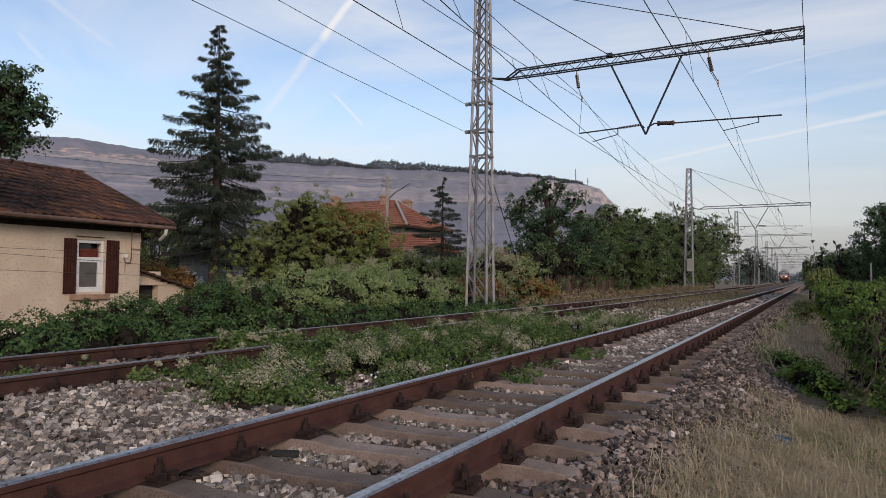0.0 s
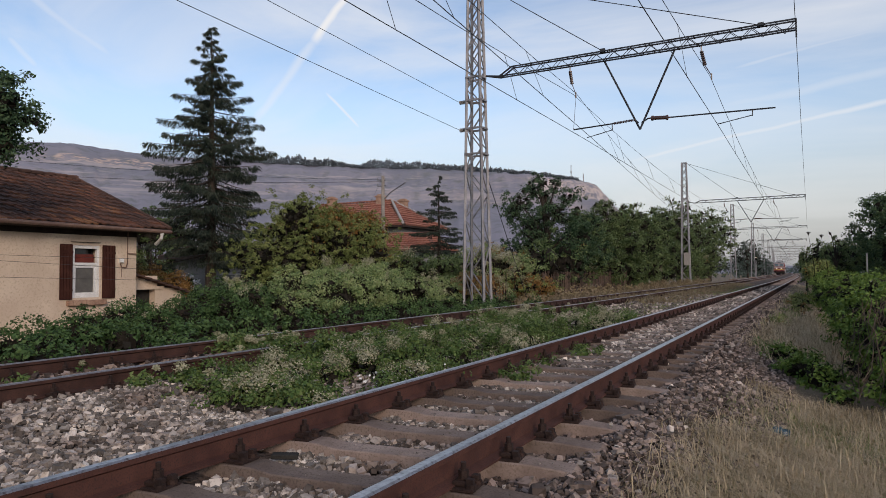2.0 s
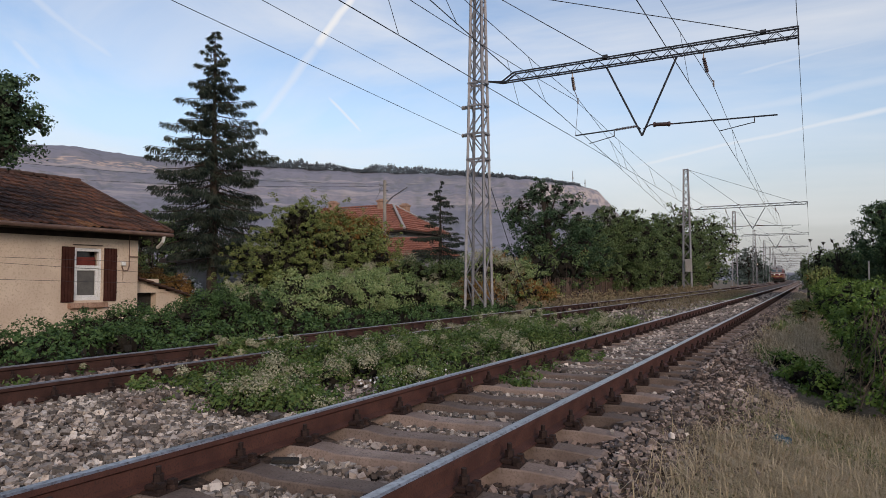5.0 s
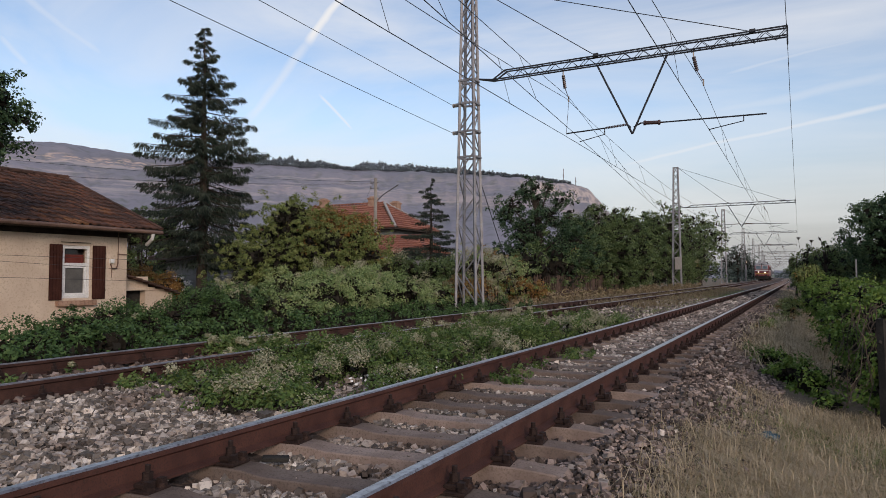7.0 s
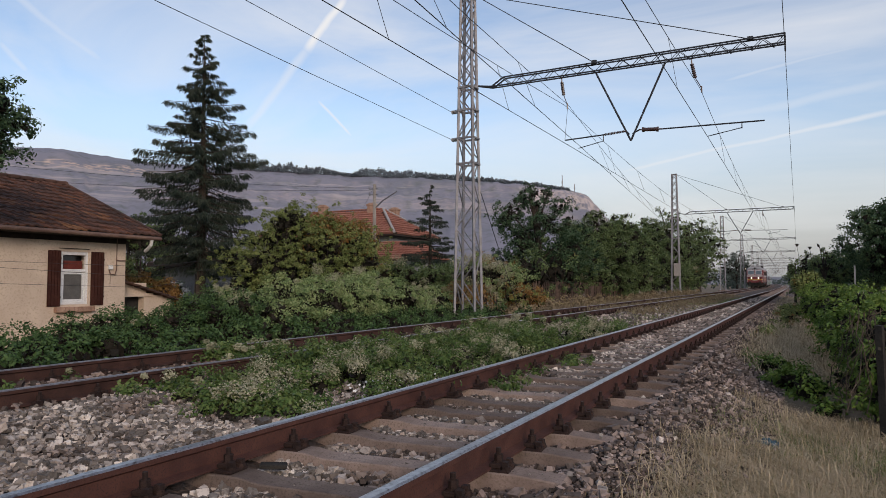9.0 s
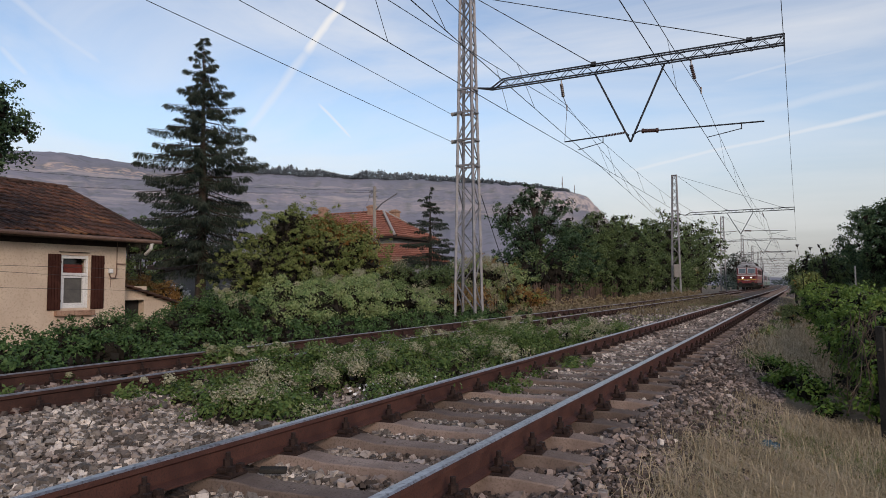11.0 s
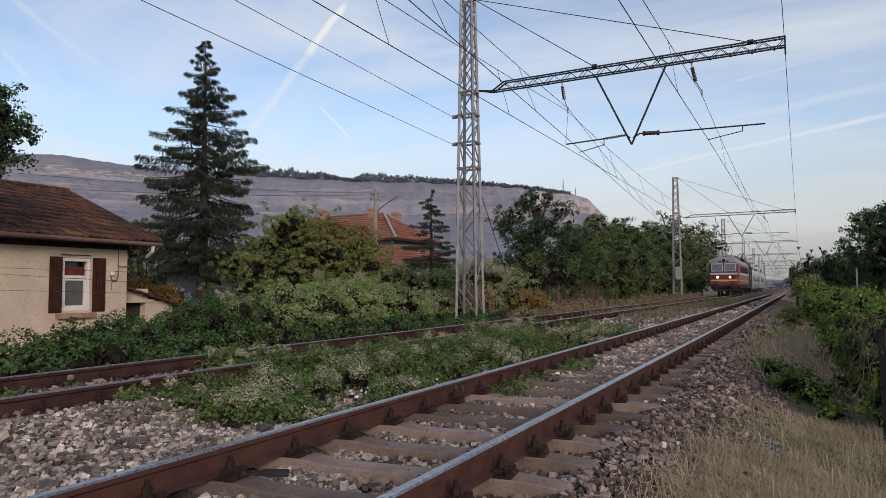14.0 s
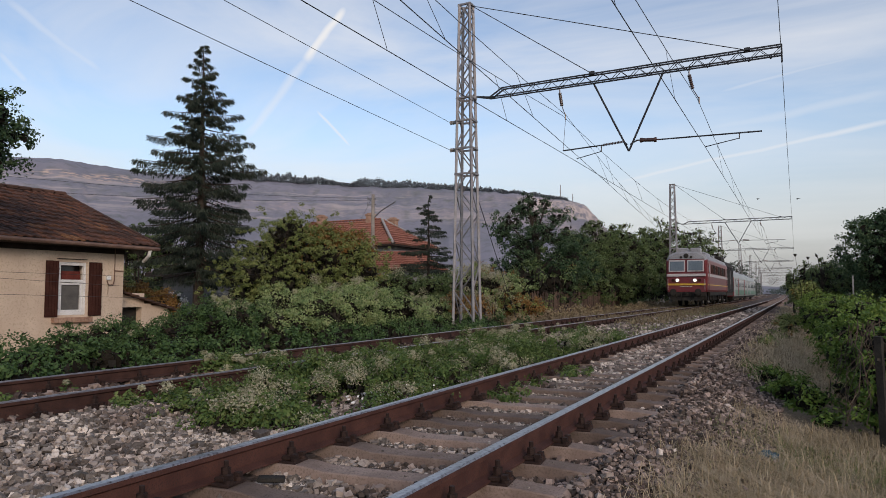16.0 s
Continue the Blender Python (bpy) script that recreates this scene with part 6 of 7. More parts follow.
def broad_tree(name, label, category, x, y, h, w, leafm, n, size, seed, crown_from=0.25, lean=0.0):
    """A tapered trunk that forks into limbs, each ending in clumps of leaves."""
    g = random.Random(seed)
    t = group_empty(name, label, category)
    z0 = -0.65
    m = Mesh()
    fork = z0 + h * max(0.16, crown_from)
    m.tube([(x, y, z0), (x + lean * 0.3, y, fork), (x + lean * 0.6, y, z0 + h * 0.75)], [0.03 * h, 0.022 * h, 0.006 * h], 8)
    part("trunk", m, M_BARK, t)
    blobs = []
    limbs = Mesh()
    k = 9 + int(h)
    for i in range(k):
        a = i * 2.4 + g.uniform(-0.4, 0.4)
        u = (i + 0.5) / k
        zz = fork + (h - (fork - z0)) * (0.02 + 0.88 * u)
        env = w / 2 * math.sin(math.pi * min(0.98, 0.26 + 0.70 * u)) ** 0.7
        d = env * g.uniform(0.40, 0.78)
        c = (x + lean * u + math.cos(a) * d, y + math.sin(a) * d, zz)
        limbs.tube([(x + lean * 0.3 * u, y, fork + (zz - fork) * 0.45), (x + math.cos(a) * d * 0.5 + lean * u * 0.6, y + math.sin(a) * d * 0.5, fork + (zz - fork) * 0.8), c], [0.011 * h, 0.007 * h, 0.003 * h], 5)
        s = env * g.uniform(0.36, 0.56)
        blobs.append((*c, s, s, s * g.uniform(0.6, 0.85)))
        for _ in range(3):
            b = s * g.uniform(0.35, 0.55)
            e = (g.uniform(-1, 1), g.uniform(-1, 1), g.uniform(-0.6, 0.9))
            blobs.append((c[0] + e[0] * s, c[1] + e[1] * s, c[2] + e[2] * s * 0.8, b, b, b * 0.75))
    part("branchwork", limbs, M_BARK, t)["kind"] = "stuff"
    foliage("crown", blobs, int(n * 1.15), size * 0.86, leafm, t, inner=0.6, per=36, wide=1.45)
    gap_darkener(blobs, n // 14, size * 2.3, t, deep=0.55)
    return t


def bush(name, label, category, blobs, n, size, leafm, seeds=0, rust=0, per=60, wide=1.6):
    t = group_empty(name, label, category)
    m = Mesh()
    for b in blobs[:10]:
        for k in range(3):
            a = k * 2.1 + b[0]
            m.tube([(b[0] + 0.1 * math.cos(a), b[1] + 0.1 * math.sin(a), -0.7), (b[0] + 0.3 * b[3] * math.cos(a), b[1] + 0.3 * b[4] * math.sin(a), b[2]), (b[0] + 0.6 * b[3] * math.cos(a), b[1] + 0.6 * b[4] * math.sin(a), b[2] + 0.5 * b[5])], [0.04, 0.028, 0.01], 5)
    part("stem_mass", m, M_BARK, t)["kind"] = "stuff"
    foliage("leaves", blobs, n, size, leafm, t, inner=0.62, floor=-0.62, per=per, wide=wide)
    gap_darkener(blobs, n // 9, size * 3.6, t)
    if seeds:
        some = [b for k, b in enumerate(blobs) if noise.noise(Vector((b[0] * 0.6, b[1] * 0.5, b[2] * 0.5 + 4))) > 0.16] or blobs[:1]
        foliage("seed_fluff", [(b[0], b[1], b[2], b[3] * 1.05, b[4] * 1.05, b[5] * 1.05) for b in some], seeds, size * 0.62, L_SEED, t, inner=0.99, floor=-0.3, per=150, wide=2.8)
    if rust:
        foliage("withered_leaves", blobs, rust, size, L_RUSTY, t, inner=0.75, floor=-0.5, wide=1.6)
    return t


def lumps(x0, y0, x1, y1, n, z0, z1, r0, r1, wide, seed):
    """Blobs strung along a line, their tops between z0 and z1."""
    g = random.Random(seed)
    out = []
    for k in range(n):
        u = (k + g.random()) / n
        r = g.uniform(r0, r1)
        top = z0 + (z1 - z0) * u + g.uniform(-0.15, 0.15)
        out.append((x0 + (x1 - x0) * u + g.uniform(-wide, wide), y0 + (y1 - y0) * u + g.uniform(-0.3, 0.3), top - r, r * g.uniform(0.9, 1.3), r * g.uniform(0.9, 1.3), r))
    return out


def plants_left():
    spruce(-21.9, 20.2, 12.1, 2.3, "tall dark spruce with drooping boughs behind the house", 40, 3, 0.20, 1.0, 0.68)
    spruce(-19.2, 35.0, 7.25, 1.8, "young spruce beside the red-roofed house", 20, 5, 0.10, 0.3, 0.42)
    broad_tree("tree", "dark leafy tree beside the small house", "tree", -15.9, 7.3, 6.4, 3.7, L_DEEP, 20000, 0.10, 2, 0.66)
    bl = [(-17.6, 20.6, 1.6, 2.4, 2.2, 2.2), (-16.9, 22.6, 1.5, 2.2, 2.0, 2.1), (-17.9, 19.2, 0.9, 1.7, 1.7, 1.6), (-18.4, 21.8, 2.2, 1.8, 1.8, 2.0), (-16.6, 19.6, 0.6, 1.6, 1.6, 1.5)]
    g = random.Random(4)
    for _ in range(26):
        b = bl[g.randrange(5)]
        a, e = g.uniform(0, 6.28), g.uniform(-0.1, 1.2)
        s = g.uniform(0.4, 0.75)
        bl.append((b[0] + 0.78 * math.cos(a) * math.cos(e) * b[3], b[1] + 0.78 * math.sin(a) * math.cos(e) * b[4], b[2] + 0.80 * math.sin(e) * b[5], s * 1.2, s * 1.2, s))
    bush("bush", "big rounded olive-green bush behind the hedge", "bush", bl, 82000, 0.070, L_OLIVE, per=36, wide=1.2)
    bl = lumps(-17.2, 22.2, -16.6, 23.5, 9, 3.7, 3.3, 0.8, 1.1, 0.6, 8)
    bush("bush", "bush with yellowing orange autumn leaves", "bush", bl + lumps(-17.0, 22.2, -16.5, 23.6, 6, 1.8, 1.8, 1.0, 1.3, 0.5, 9), 16000, 0.11, L_OLIVE, 0, 11000)
    # the overgrown hedge along the line
    g = random.Random(21)
    top = lambda y: float(np.interp(y, [3, 7.3, 8.7, 9.7, 11.1, 12.9, 16.6, 19.4, 22, 24, 26], [-0.02, 0.12, 0.16, 0.32, 0.52, 0.90, 1.18, 1.24, 1.05, 0.80, 0.7]))
    secs = [(3.0, 9.0, 15000, 400, "dark leafy hedge part beside the rusty rails"), (9.0, 13.5, 15000, 4000, "leafy hedge part rising beside the house"), (13.5, 18.5, 21000, 9000, "tall hedge overgrown with pale clematis seed heads"), (18.5, 26.5, 27000, 20000, "tall hedge grey-green with clematis seed heads")]
    for a, b, n, sd, lab in secs:
        bl = []
        y = a
        while y < b:
            for x in (-13.4, -12.6):
                r = g.uniform(0.4, 0.75)
                tz = top(y) + g.uniform(-0.25, 0.15) - (0.0 if x < -13 else 0.12)
                bl.append((x + g.uniform(-0.2, 0.2), y + g.uniform(-0.3, 0.3), tz - r, r * 1.1, r * 1.2, r))
                z = tz - r
                while z > 0.0 and x > -13:
                    z -= r * 0.8
                    q = g.uniform(0.4, 0.7)
                    bl.append((x + g.uniform(0.0, 0.3), y + g.uniform(-0.2, 0.2), z, q, q * 1.2, q * 0.8))
            y += 0.62
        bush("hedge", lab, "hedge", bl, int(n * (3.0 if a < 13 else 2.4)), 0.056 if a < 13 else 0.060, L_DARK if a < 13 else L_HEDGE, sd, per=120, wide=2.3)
    # low growth between the hedge and the line
    bl = []
    for _ in range(150):
        y = g.uniform(2.5, 27)
        x = g.uniform(-12.3, -9.15) + (0.3 if y > 14 else 0)
        r = g.uniform(0.22, 0.45)
        bl.append((x, y, -0.42 + 0.10 * (-9.5 - x), r * 1.5, r * 1.5, r * 0.8))
    bush("ground_plants", "low bright green weeds beside the rusty track", "weeds", bl, 42000, 0.08, L_DARK)["kind"] = "stuff"
    # shrubs round the mast and on towards the trees
    bush("shrub", "rusty brown withered shrub beside the mast", "shrub", lumps(-12.2, 24.6, -12.6, 26.6, 9, 0.9, 0.7, 0.4, 0.6, 0.4, 31), 2500, 0.09, L_WEED, 0, 5000)
    bush("shrub", "grey-green shrub with seed heads behind the mast", "shrub", lumps(-13.4, 27.5, -13.2, 34.0, 20, 2.3, 1.7, 0.7, 1.1, 0.6, 32), 20000, 0.08, L_HEDGE, 13000, 2500)
    bush("shrub", "withered orange and green shrub by the line", "shrub", lumps(-11.9, 30.0, -12.0, 34.0, 10, 0.75, 0.55, 0.4, 0.6, 0.3, 33), 3500, 0.09, L_OLIVE, 500, 4500)
    bush("shrub", "dark shrub below the red-roofed house", "shrub", lumps(-18.0, 27.5, -16.0, 33.5, 22, 1.9, 1.7, 0.6, 0.9, 0.6, 34), 21000, 0.11, L_TREE, 1500)
    bush("shrub", "orange autumn shrub between shed and spruce", "shrub", lumps(-19.9, 15.4, -19.3, 16.4, 6, 1.2, 1.05, 0.35, 0.5, 0.3, 35), 700, 0.07, L_OLIVE, 0, 9000)
    bush("shrub", "green shrub under the spruce", "shrub", lumps(-23.5, 19.5, -19.8, 22.5, 14, 0.0, 0.35, 0.4, 0.6, 0.8, 36), 12000, 0.10, L_TREE)
    white = bush("shrub", "small shrub with white blossom before the grey outbuilding", "shrub", [(-25.7, 22.4, 0.55, 0.40, 0.4, 0.42), (-25.9, 22.6, 0.2, 0.35, 0.4, 0.4)], 1500, 0.07, L_TREE)
    foliage("blossom", [(-25.7, 22.4, 0.58, 0.42, 0.42, 0.42)], 700, 0.08, M_WHITE, white, inner=0.9)
    bush("bush", "dark green bushes behind the small house", "bush", lumps(-34.2, 25.0, -31.2, 27.0, 16, 4.9, 4.3, 1.0, 1.5, 0.7, 38) + lumps(-34.2, 25.0, -31.0, 27.0, 12, 2.6, 2.4, 1.0, 1.4, 0.7, 39), 16000, 0.12, L_TREE)
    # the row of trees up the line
    # The last tree takes the leaf colour with haze mixed in.
    row = [(-15.4, 43.0, 9.0, 6.6, L_DEEP, 3), (-15.0, 49.5, 7.2, 5.4, L_TREE, 4), (-14.8, 56.0, 8.2, 6.2, L_TREE, 5), (-14.6, 62.5, 8.8, 6.6, L_TREE, 6), (-14.6, 70.0, 8.6, 6.4, L_TREE, 7), (-14.6, 79.0, 9.8, 7.4, L_TREE, 8), (-14.8, 91.0, 12.0, 9.5, L_TREE, 9), (-14.6, 105.0, 11.8, 9.0, L_TREE, 10), (-14.8, 121.0, 13.2, 10.0, L_TREE, 16), (-14.0, 190.0, 10.6, 9.5, L_HAZE_TINT, 17)]
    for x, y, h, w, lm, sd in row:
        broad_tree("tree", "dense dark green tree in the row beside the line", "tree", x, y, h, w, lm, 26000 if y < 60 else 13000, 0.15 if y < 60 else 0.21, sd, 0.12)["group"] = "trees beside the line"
    bush("shrub", "dense green undergrowth below the row of trees", "shrub", lumps(-14.2, 37.0, -13.6, 110.0, 60, 3.0, 3.6, 1.3, 2.0, 0.7, 41), 42000, 0.15, L_TREE, 2500, 250)
    bl = []
    for k in range(125):
        y = 112 + 6.2 * k + g.uniform(-2, 2)
        r = g.uniform(2.0, 3.4) * (0.5 if y < 205 else 1.0)
        bl.append((-15.0 + bend(y) + g.uniform(-2, 1), y, r * 0.9, r, r * 1.4, r * g.uniform(1.0, 1.6)))
    foliage("far_woods", bl, 24000, 0.6, L_HAZE_TINT, None, floor=-0.6)
    tagged(bpy.data.objects["far_woods"], "far row of trees tinted with haze along the curving line", "trees", kind="stuff")
    # withered tall weeds along the foot of the hedge and the trees
    bl = []
    for _ in range(130):
        y = g.uniform(27, 80)
        bl.append((g.uniform(-12.4, -9.6), y, -0.35, g.uniform(0.4, 0.8), g.uniform(0.6, 1.3), g.uniform(0.25, 0.6)))
    foliage("withered_weeds", bl, 22000, 0.13, L_WEED, None, floor=-0.6)
    tagged(bpy.data.objects["withered_weeds"], "brown withered weeds along the line", "weeds", kind="stuff")


def plants_middle():
    g = random.Random(51)
    bl, pale = [], []
    for _ in range(330):
        y = 4.7 + 12.5 * g.random() ** 1.15
        lo = float(np.interp(y, [4.7, 6, 8, 30], [-4.9, -6.1, -6.35, -6.3]))
        x = g.uniform(lo, -3.62)
        if y > 12.5 and noise.noise(Vector((x * 0.8, y * 0.3, 1))) < 0.0:
            continue
        r = g.uniform(0.12, 0.36) * (1.0 if y > 6 else 0.7)
        bl.append((x, y, -0.27 + r * 0.3, r * 1.25, r * 1.25, r))
        if noise.noise(Vector((x * 1.1, y * 0.8, 6))) > -0.02 and g.random() < 0.6:
            pale.append((x + g.uniform(-0.1, 0.1), y, -0.27 + r * 0.8, r * 0.8, r * 0.8, r * 0.55))
    for _ in range(70):
        u = g.random()
        r = g.uniform(0.07, 0.15)
        bl.append((-6.0 + 2.2 * u + g.uniform(-0.3, 0.3), 5.35 - 0.75 * u + g.uniform(-0.35, 0.6), -0.25 + r * 0.25, r * 1.5, r * 1.5, r))
    t = group_empty("ground_plants", "low green weeds with pale seed heads between the tracks", "weeds", kind="stuff")
    foliage("leaves", bl, 82000, 0.040, L_COVER, t, low=-0.2, inner=0.55, floor=-0.33, per=90, wide=2.3)
    gap_darkener(bl, 5000, 0.12, t, -0.33)
    foliage("seed_fluff", pale, 40000, 0.026, L_SEED, t, low=-0.1, inner=0.9, per=120, wide=2.4)
    # weeds that have grown over the rusty track
    bl = []
    for x0, x1, y0, y1, n, r0, r1 in ((-8.3, -7.6, 7.5, 9.2, 20, 0.13, 0.21), (-6.75, -6.2, 7.3, 11.4, 26, 0.12, 0.20), (-6.7, -6.2, 14.7, 20.0, 14, 0.10, 0.18), (-8.3, -6.4, 3.5, 6.0, 8, 0.08, 0.14), (-7.8, -6.6, 12.0, 24.0, 9, 0.08, 0.15), (-6.4, -5.7, 4.8, 10.0, 16, 0.08, 0.16)):
        for _ in range(n):
            r = g.uniform(r0, r1)
            bl.append((g.uniform(x0, x1), g.uniform(y0, y1), -0.22 + r * 0.3, r * 1.5, r * 1.6, r))
    t = group_empty("ground_plants", "grey-green weeds grown over the rusty rails", "weeds", kind="stuff")
    foliage("leaves", bl, 16000, 0.05, L_COVER, t, low=-0.2, inner=0.4, floor=-0.25)
    foliage("seed_fluff", [(b[0], b[1], b[2] + 0.03, b[3], b[4], b[5]) for b in bl], 12000, 0.038, L_SEED, t, low=-0.2, inner=0.8, floor=-0.2, per=130, wide=1.05)
    # small white flowers
    q = np.stack([rng.uniform(-4.3, -3.7, 60), rng.uniform(5.6, 7.0, 60), rng.uniform(-0.13, -0.06, 60)], -1)
    v, f = leaves(q, 0.03, np.array([[0.3, -0.6, 0.7]]), aspect=1.0)
    tagged(part("small_flowers", raw("small_flowers", v, f, M_WHITE), None), "tiny white flowers among the weeds", "flowers", kind="stuff")
    # sprigs between the rails
    bl = [(g.uniform(-3.15, -2.75), g.uniform(7.0, 11.0), -0.19, 0.10, 0.16, 0.09) for _ in range(14)] + [(g.uniform(-3.6, -3.4), g.uniform(8.0, 14.0), -0.2, 0.10, 0.2, 0.1) for _ in range(20)]
    foliage("rail_weeds", bl, 3500, 0.04, L_COVER, None, low=-0.2, inner=0.3)
    tagged(bpy.data.objects["rail_weeds"], "small weeds along the polished rail", "weeds", kind="stuff")


def blades(name, n, x0, x1, y0, y1, l0, l1, label, material, width=0.004, clump=0.0, seed=1):
    """Bent blades of grass, each a narrow strip of two quads and a tip."""
    g = np.random.default_rng(seed)
    if clump:
        c = np.stack([g.uniform(x0, x1, n // 40 + 1), g.uniform(y0, y1, n // 40 + 1)], -1)
        k = g.integers(0, len(c), n)
        p = c[k] + g.normal(size=(n, 2)) * clump
    else:
        p = np.stack([g.uniform(x0, x1, n), g.uniform(y0, y1, n)], -1)
    z = np.interp(p[:, 0], GX, GZ) - 0.02
    L = g.uniform(l0, l1, n)[:, None]
    a = g.uniform(0, 6.283, n)
    d = np.stack([np.cos(a), np.sin(a), np.zeros(n)], -1)
    s = np.stack([-np.sin(a), np.cos(a), np.zeros(n)], -1) * (width * g.uniform(0.6, 1.4, n))[:, None]
    up = np.array([0, 0, 1.0])
    lean = 3.3 * g.random(n)[:, None] ** 0.7 + 0.1
    b = np.concatenate([p, z[:, None]], 1)
    m1 = b + (up * 0.45 + d * lean * 0.12) * L
    m2 = b + (up * (0.80 - 0.22 * lean) + d * lean * 0.38) * L
    tip = b + (up * np.clip(0.95 - 0.42 * lean, 0.12, 1) + d * lean * 0.8) * L
    v = np.stack([b - s, b + s, m1 - s * 0.9, m1 + s * 0.9, m2 - s * 0.7, m2 + s * 0.7, tip - s * 0.2, tip + s * 0.2], 1).reshape(-1, 3)
    o = 8 * np.arange(n)[:, None]
    f = np.concatenate([o + np.array([0, 1, 3, 2]), o + np.array([2, 3, 5, 4]), o + np.array([4, 5, 7, 6])], 1).reshape(-1, 4)
    tagged(part(name, raw(name, v, f, material), None), label, "grass", kind="stuff")


def plants_right():
    g = random.Random(61)
    blades("dry_grass", 22000, -0.62, 1.6, 3.4, 9.0, 0.05, 0.28, "tall straw-coloured dry grass beside the path", M_BLADE, 0.0024, 0.10, 1)
    blades("dry_grass", 14000, -0.80, 0.6, 2.7, 6.2, 0.08, 0.34, "tangled straw and olive grass lying on the bank", M_BLADE, 0.0022, 0.09, 11)
    blades("green_grass", 8000, -0.6, 1.4, 3.0, 8.0, 0.06, 0.22, "olive-green grass among the straw", L_OLIVE, 0.0026, 0.20, 12)
    blades("dry_grass", 6000, -0.9, 0.3, 3.0, 7.0, 0.05, 0.16, "short straw-coloured dry grass on the bank", M_BLADE, 0.003, 0.12, 2)
    blades("dry_grass", 9000, -0.75, 0.5, 11.5, 22.0, 0.25, 0.62, "pale dry grass below the vines", M_BLADE, 0.004, 0.14, 3)
    blades("dry_grass", 10000, -12, -9.3, 27.0, 75.0, 0.2, 0.6, "brown dry grass along the tree row", L_WEED, 0.013, 0.35, 4)
    blades("dry_grass", 6000, -6.2, -4.0, 14.0, 60.0, 0.08, 0.22, "short yellow-green grass between the tracks", L_OLIVE, 0.008, 0.2, 5)
    blades("dry_grass", 9000, -8.7, -5.0, 27.0, 70.0, 0.18, 0.46, "withered brown grass grown over the old rails", L_WEED, 0.012, 0.30, 13)
    blades("dry_grass", 7000, -1.0, 0.4, 20.0, 70.0, 0.1, 0.35, "pale dry grass beside the polished rails", M_BLADE, 0.008, 0.25, 6)
    # vines over the fence
    bl = []
    for k in range(80):
        y = 9.0 + 27 * (k / 80) ** 1.2
        r = g.uniform(0.22, 0.46)
        x = 1.12 - 0.016 * (y - 9) + g.uniform(-0.35, 0.45)
        topz = float(np.interp(y, [8.5, 10, 14, 20, 36], [0.62, 0.86, 0.95, 1.0, 1.05]))
        bl.append((x, y, topz - r + g.uniform(-0.35, 0.0), r * 1.1, r * 1.3, r))
        bl.append((x - 0.12, y, topz - 2.2 * r, r * 1.1, r * 1.3, r))
        if y < 15 or k % 3 == 1:
            bl.append((x - 0.1, y, -0.40 if k % 2 else -0.1, r * 1.0, r * 1.3, r * 0.8))
    bush("vine_thicket", "bright green vine thicket grown over a fence", "vines", bl, 76000, 0.057, L_IVY, 0, 0)
    # bare hanging stems
    m = Mesh()
    for _ in range(90):
        x, y = g.uniform(0.5, 1.4), g.uniform(8.3, 12.0)
        z = g.uniform(0.3, 0.7)
        pts = [(x, y, z)]
        for _ in range(5):
            q = pts[-1]
            pts.append((q[0] + g.uniform(-0.12, 0.08), q[1] + g.uniform(-0.12, 0.1), q[2] - g.uniform(0.05, 0.28)))
        m.tube(pts, 0.005, 4)
    tagged(part("bare_stems", m, mat("dry_stem", (0.07, 0.052, 0.04), (0.13, 0.098, 0.073), 8, 0.9, 0, 0.2)), "tangled bare brown vine stems", "vines", kind="stuff")
    bush("weeds", "low green weed clump on the bank", "weeds", lumps(-1.15, 13.9, 0.35, 9.5, 20, -0.26, -0.30, 0.13, 0.22, 0.2, 71), 9000, 0.05, L_IVY)
    bush("weeds", "low green weeds on the bank below the vines", "weeds", lumps(-0.75, 17, -0.3, 40, 26, -0.25, -0.1, 0.15, 0.3, 0.25, 72), 9000, 0.08, L_OLIVE, 0, 800)
    bush("shrub", "ochre shrub before the far saplings", "shrub", lumps(0.2, 39, 0.6, 43, 6, 1.25, 1.5, 0.35, 0.55, 0.25, 73), 3000, 0.12, L_OLIVE, 0, 120)
    # two tall umbels above the thicket
    for x, z in ((-0.02, 2.52), (0.45, 2.39)):
        u = group_empty("umbel", "tall dry umbel standing above the thicket", "plant")
        part("stem", Mesh().tube([(x + 0.25, 32, -0.65), (x + 0.18, 32, z * 0.5), (x, 32, z)], [0.014, 0.010, 0.005], 5), M_TWIG_AND_GAP, u)
        m = Mesh()
        for k in range(16):
            a, e = k * 2.4, 0.02 + 0.07 * (k / 16)
            tip = (x + math.cos(a) * e, 32 + math.sin(a) * e, z + 0.10 - e * 0.3)
            m.bar((x, 32, z - 0.03), tip, 0.008)
            m.box(tip[0] - 0.014, tip[1] - 0.014, tip[2] - 0.006, tip[0] + 0.014, tip[1] + 0.014, tip[2] + 0.010)
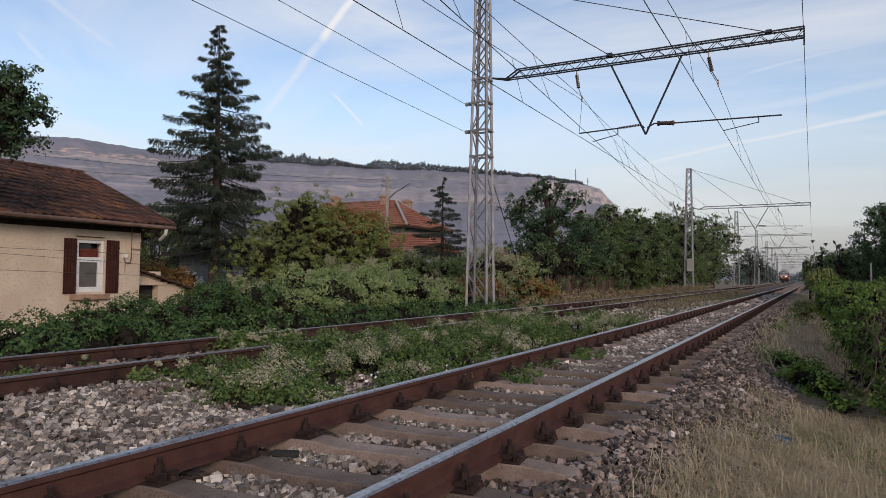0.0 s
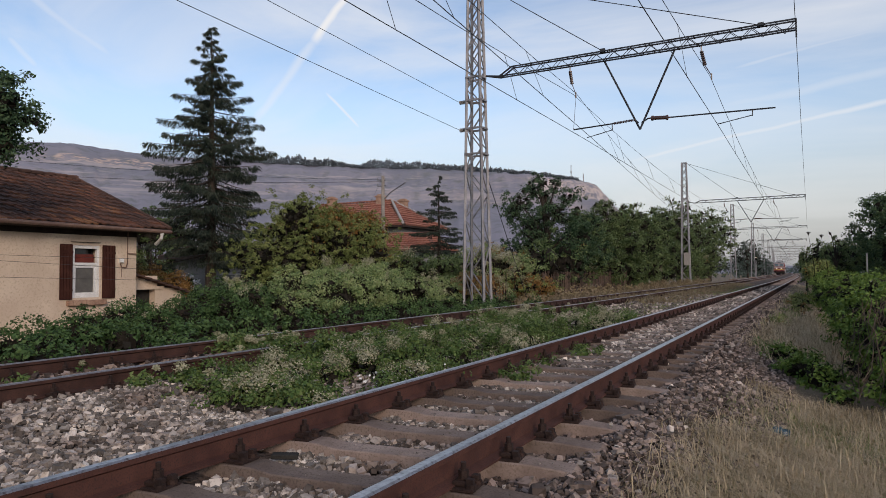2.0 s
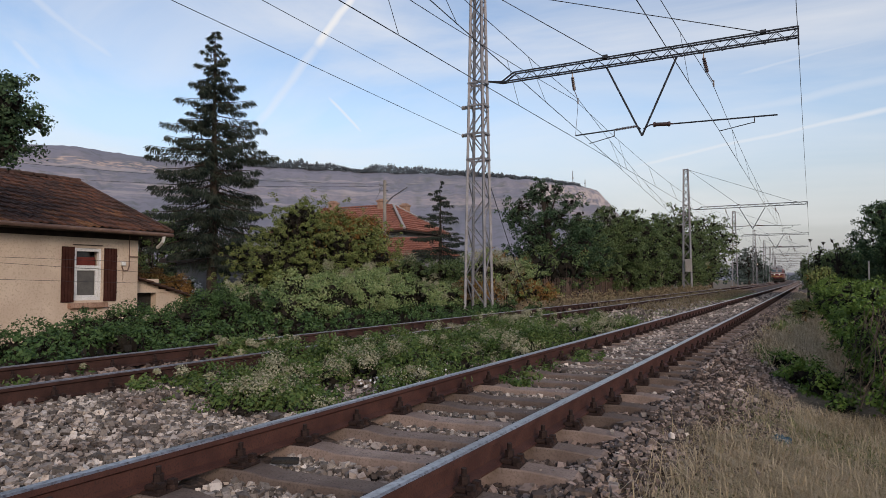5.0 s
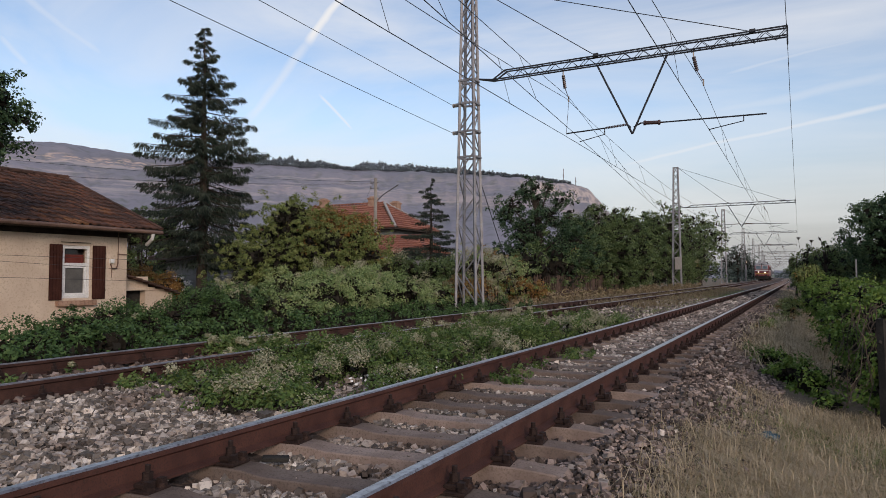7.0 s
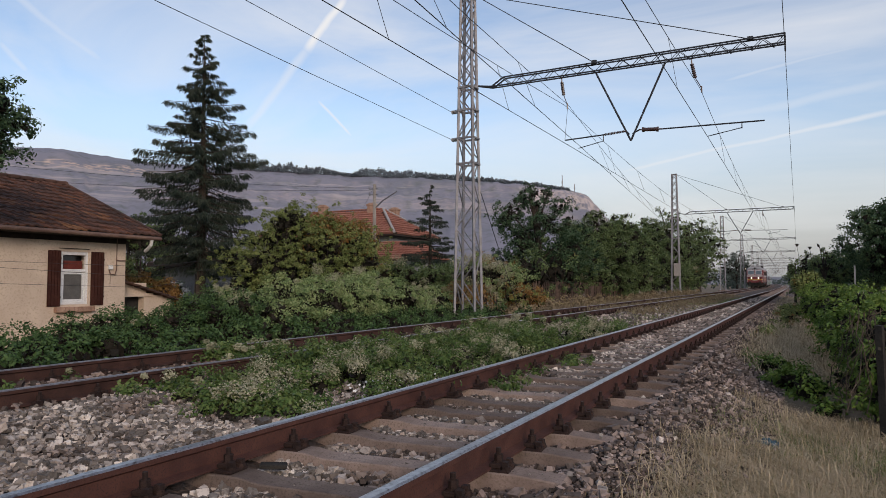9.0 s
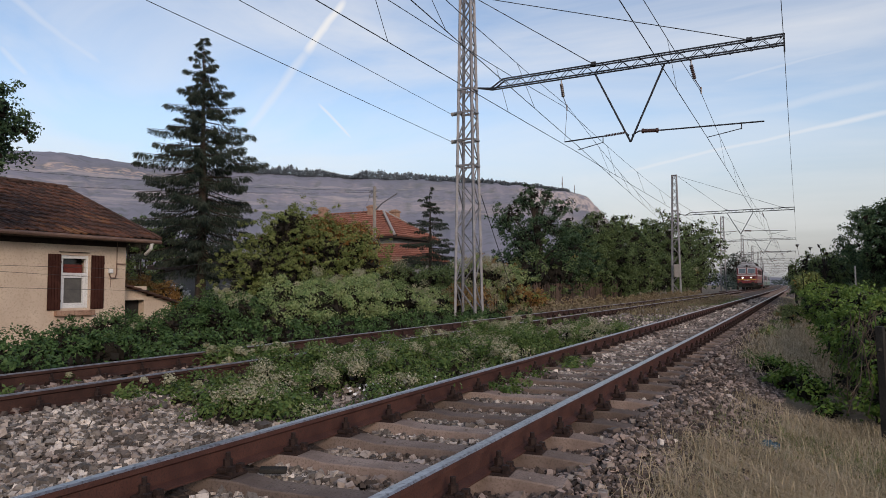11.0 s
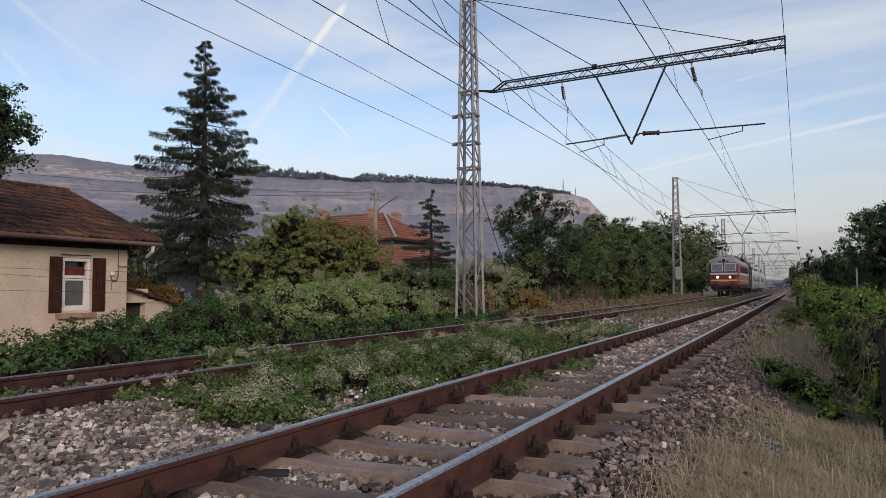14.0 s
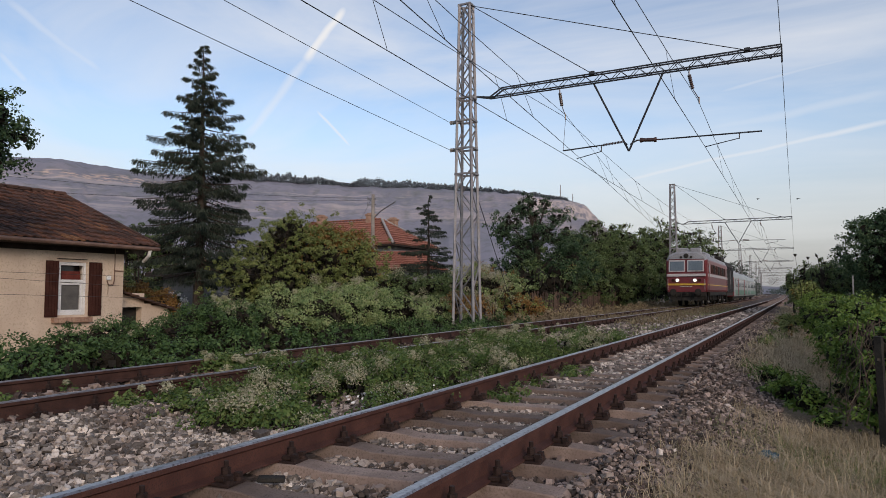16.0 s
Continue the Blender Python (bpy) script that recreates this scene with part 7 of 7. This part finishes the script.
        part("flower_head", m, M_TWIG_AND_GAP, u)
    # saplings and trees on the far side of the fence
    for x, y, h, w, n, sd in ((0.4, 47, 3.9, 1.6, 1500, 11), (1.3, 44, 4.2, 1.8, 1700, 12), (-0.2, 54, 3.6, 1.4, 1200, 13)):
        broad_tree("sapling", "thin dark sapling beside the line", "sapling", x, y, h, w, L_TREE, n, 0.13, sd, 0.2)["group"] = "saplings beside the line"
    broad_tree("tree", "broad dark tree beyond the vine thicket", "tree", 5.9, 42.8, 6.4, 8.2, L_DEEP, 52000, 0.13, 14, 0.30)
    broad_tree("tree", "broad dark tree beyond the vine thicket", "tree", 8.6, 50, 7.6, 8.0, L_DEEP, 24000, 0.16, 15, 0.25)
    bush("shrub", "dark green undergrowth beyond the fence", "shrub", lumps(1.4, 62, 6.0, 46, 36, 3.0, 2.9, 0.9, 1.4, 0.8, 74), 26000, 0.16, L_TREE)
    bl = []
    for k in range(95):
        y = 66 + 8 * k
        r = g.uniform(1.8, 3.0)
        bl.append((3.6 + bend(y) + g.uniform(-1, 2), y, r * 0.7, r, r * 1.5, r))
    foliage("far_undergrowth", bl, 15000, 0.40, L_HAZE_TINT, None, floor=-0.6)
    tagged(bpy.data.objects["far_undergrowth"], "far undergrowth tinted with haze beside the line", "bushes", kind="stuff")


plants_left()
plants_middle()
plants_right()
build_stones()


# ---- what moves ----
def motions():
    birds_fly()
    for thing, back, axles in ((LOCO, 0.0, LOCO_AXLES), (VAN, 17.4, VAN_AXLES), (CAR_A, 25.2, CAR_A_AXLES), (CAR_B, 46.7, CAR_B_AXLES)):
        rows = []
        for k in range(65):
            t = k * 0.25
            y = TRAIN_Y16 + TRAIN_V * (16 - t) + back
            turn = math.degrees(math.atan2(-(bend(y + 12) - bend(y)), 12))
            rows.append((t, pose(T2 + bend(y), y, 0, 0, 0, turn)))
        walk(thing, rows)
        for w in axles:
            at = w.location.copy()
            walk(w, [(k / 15, pose(at.x, at.y, at.z, math.degrees(TRAIN_V * k / 15 / 0.6), 0, 0)) for k in range(241)])


motions()
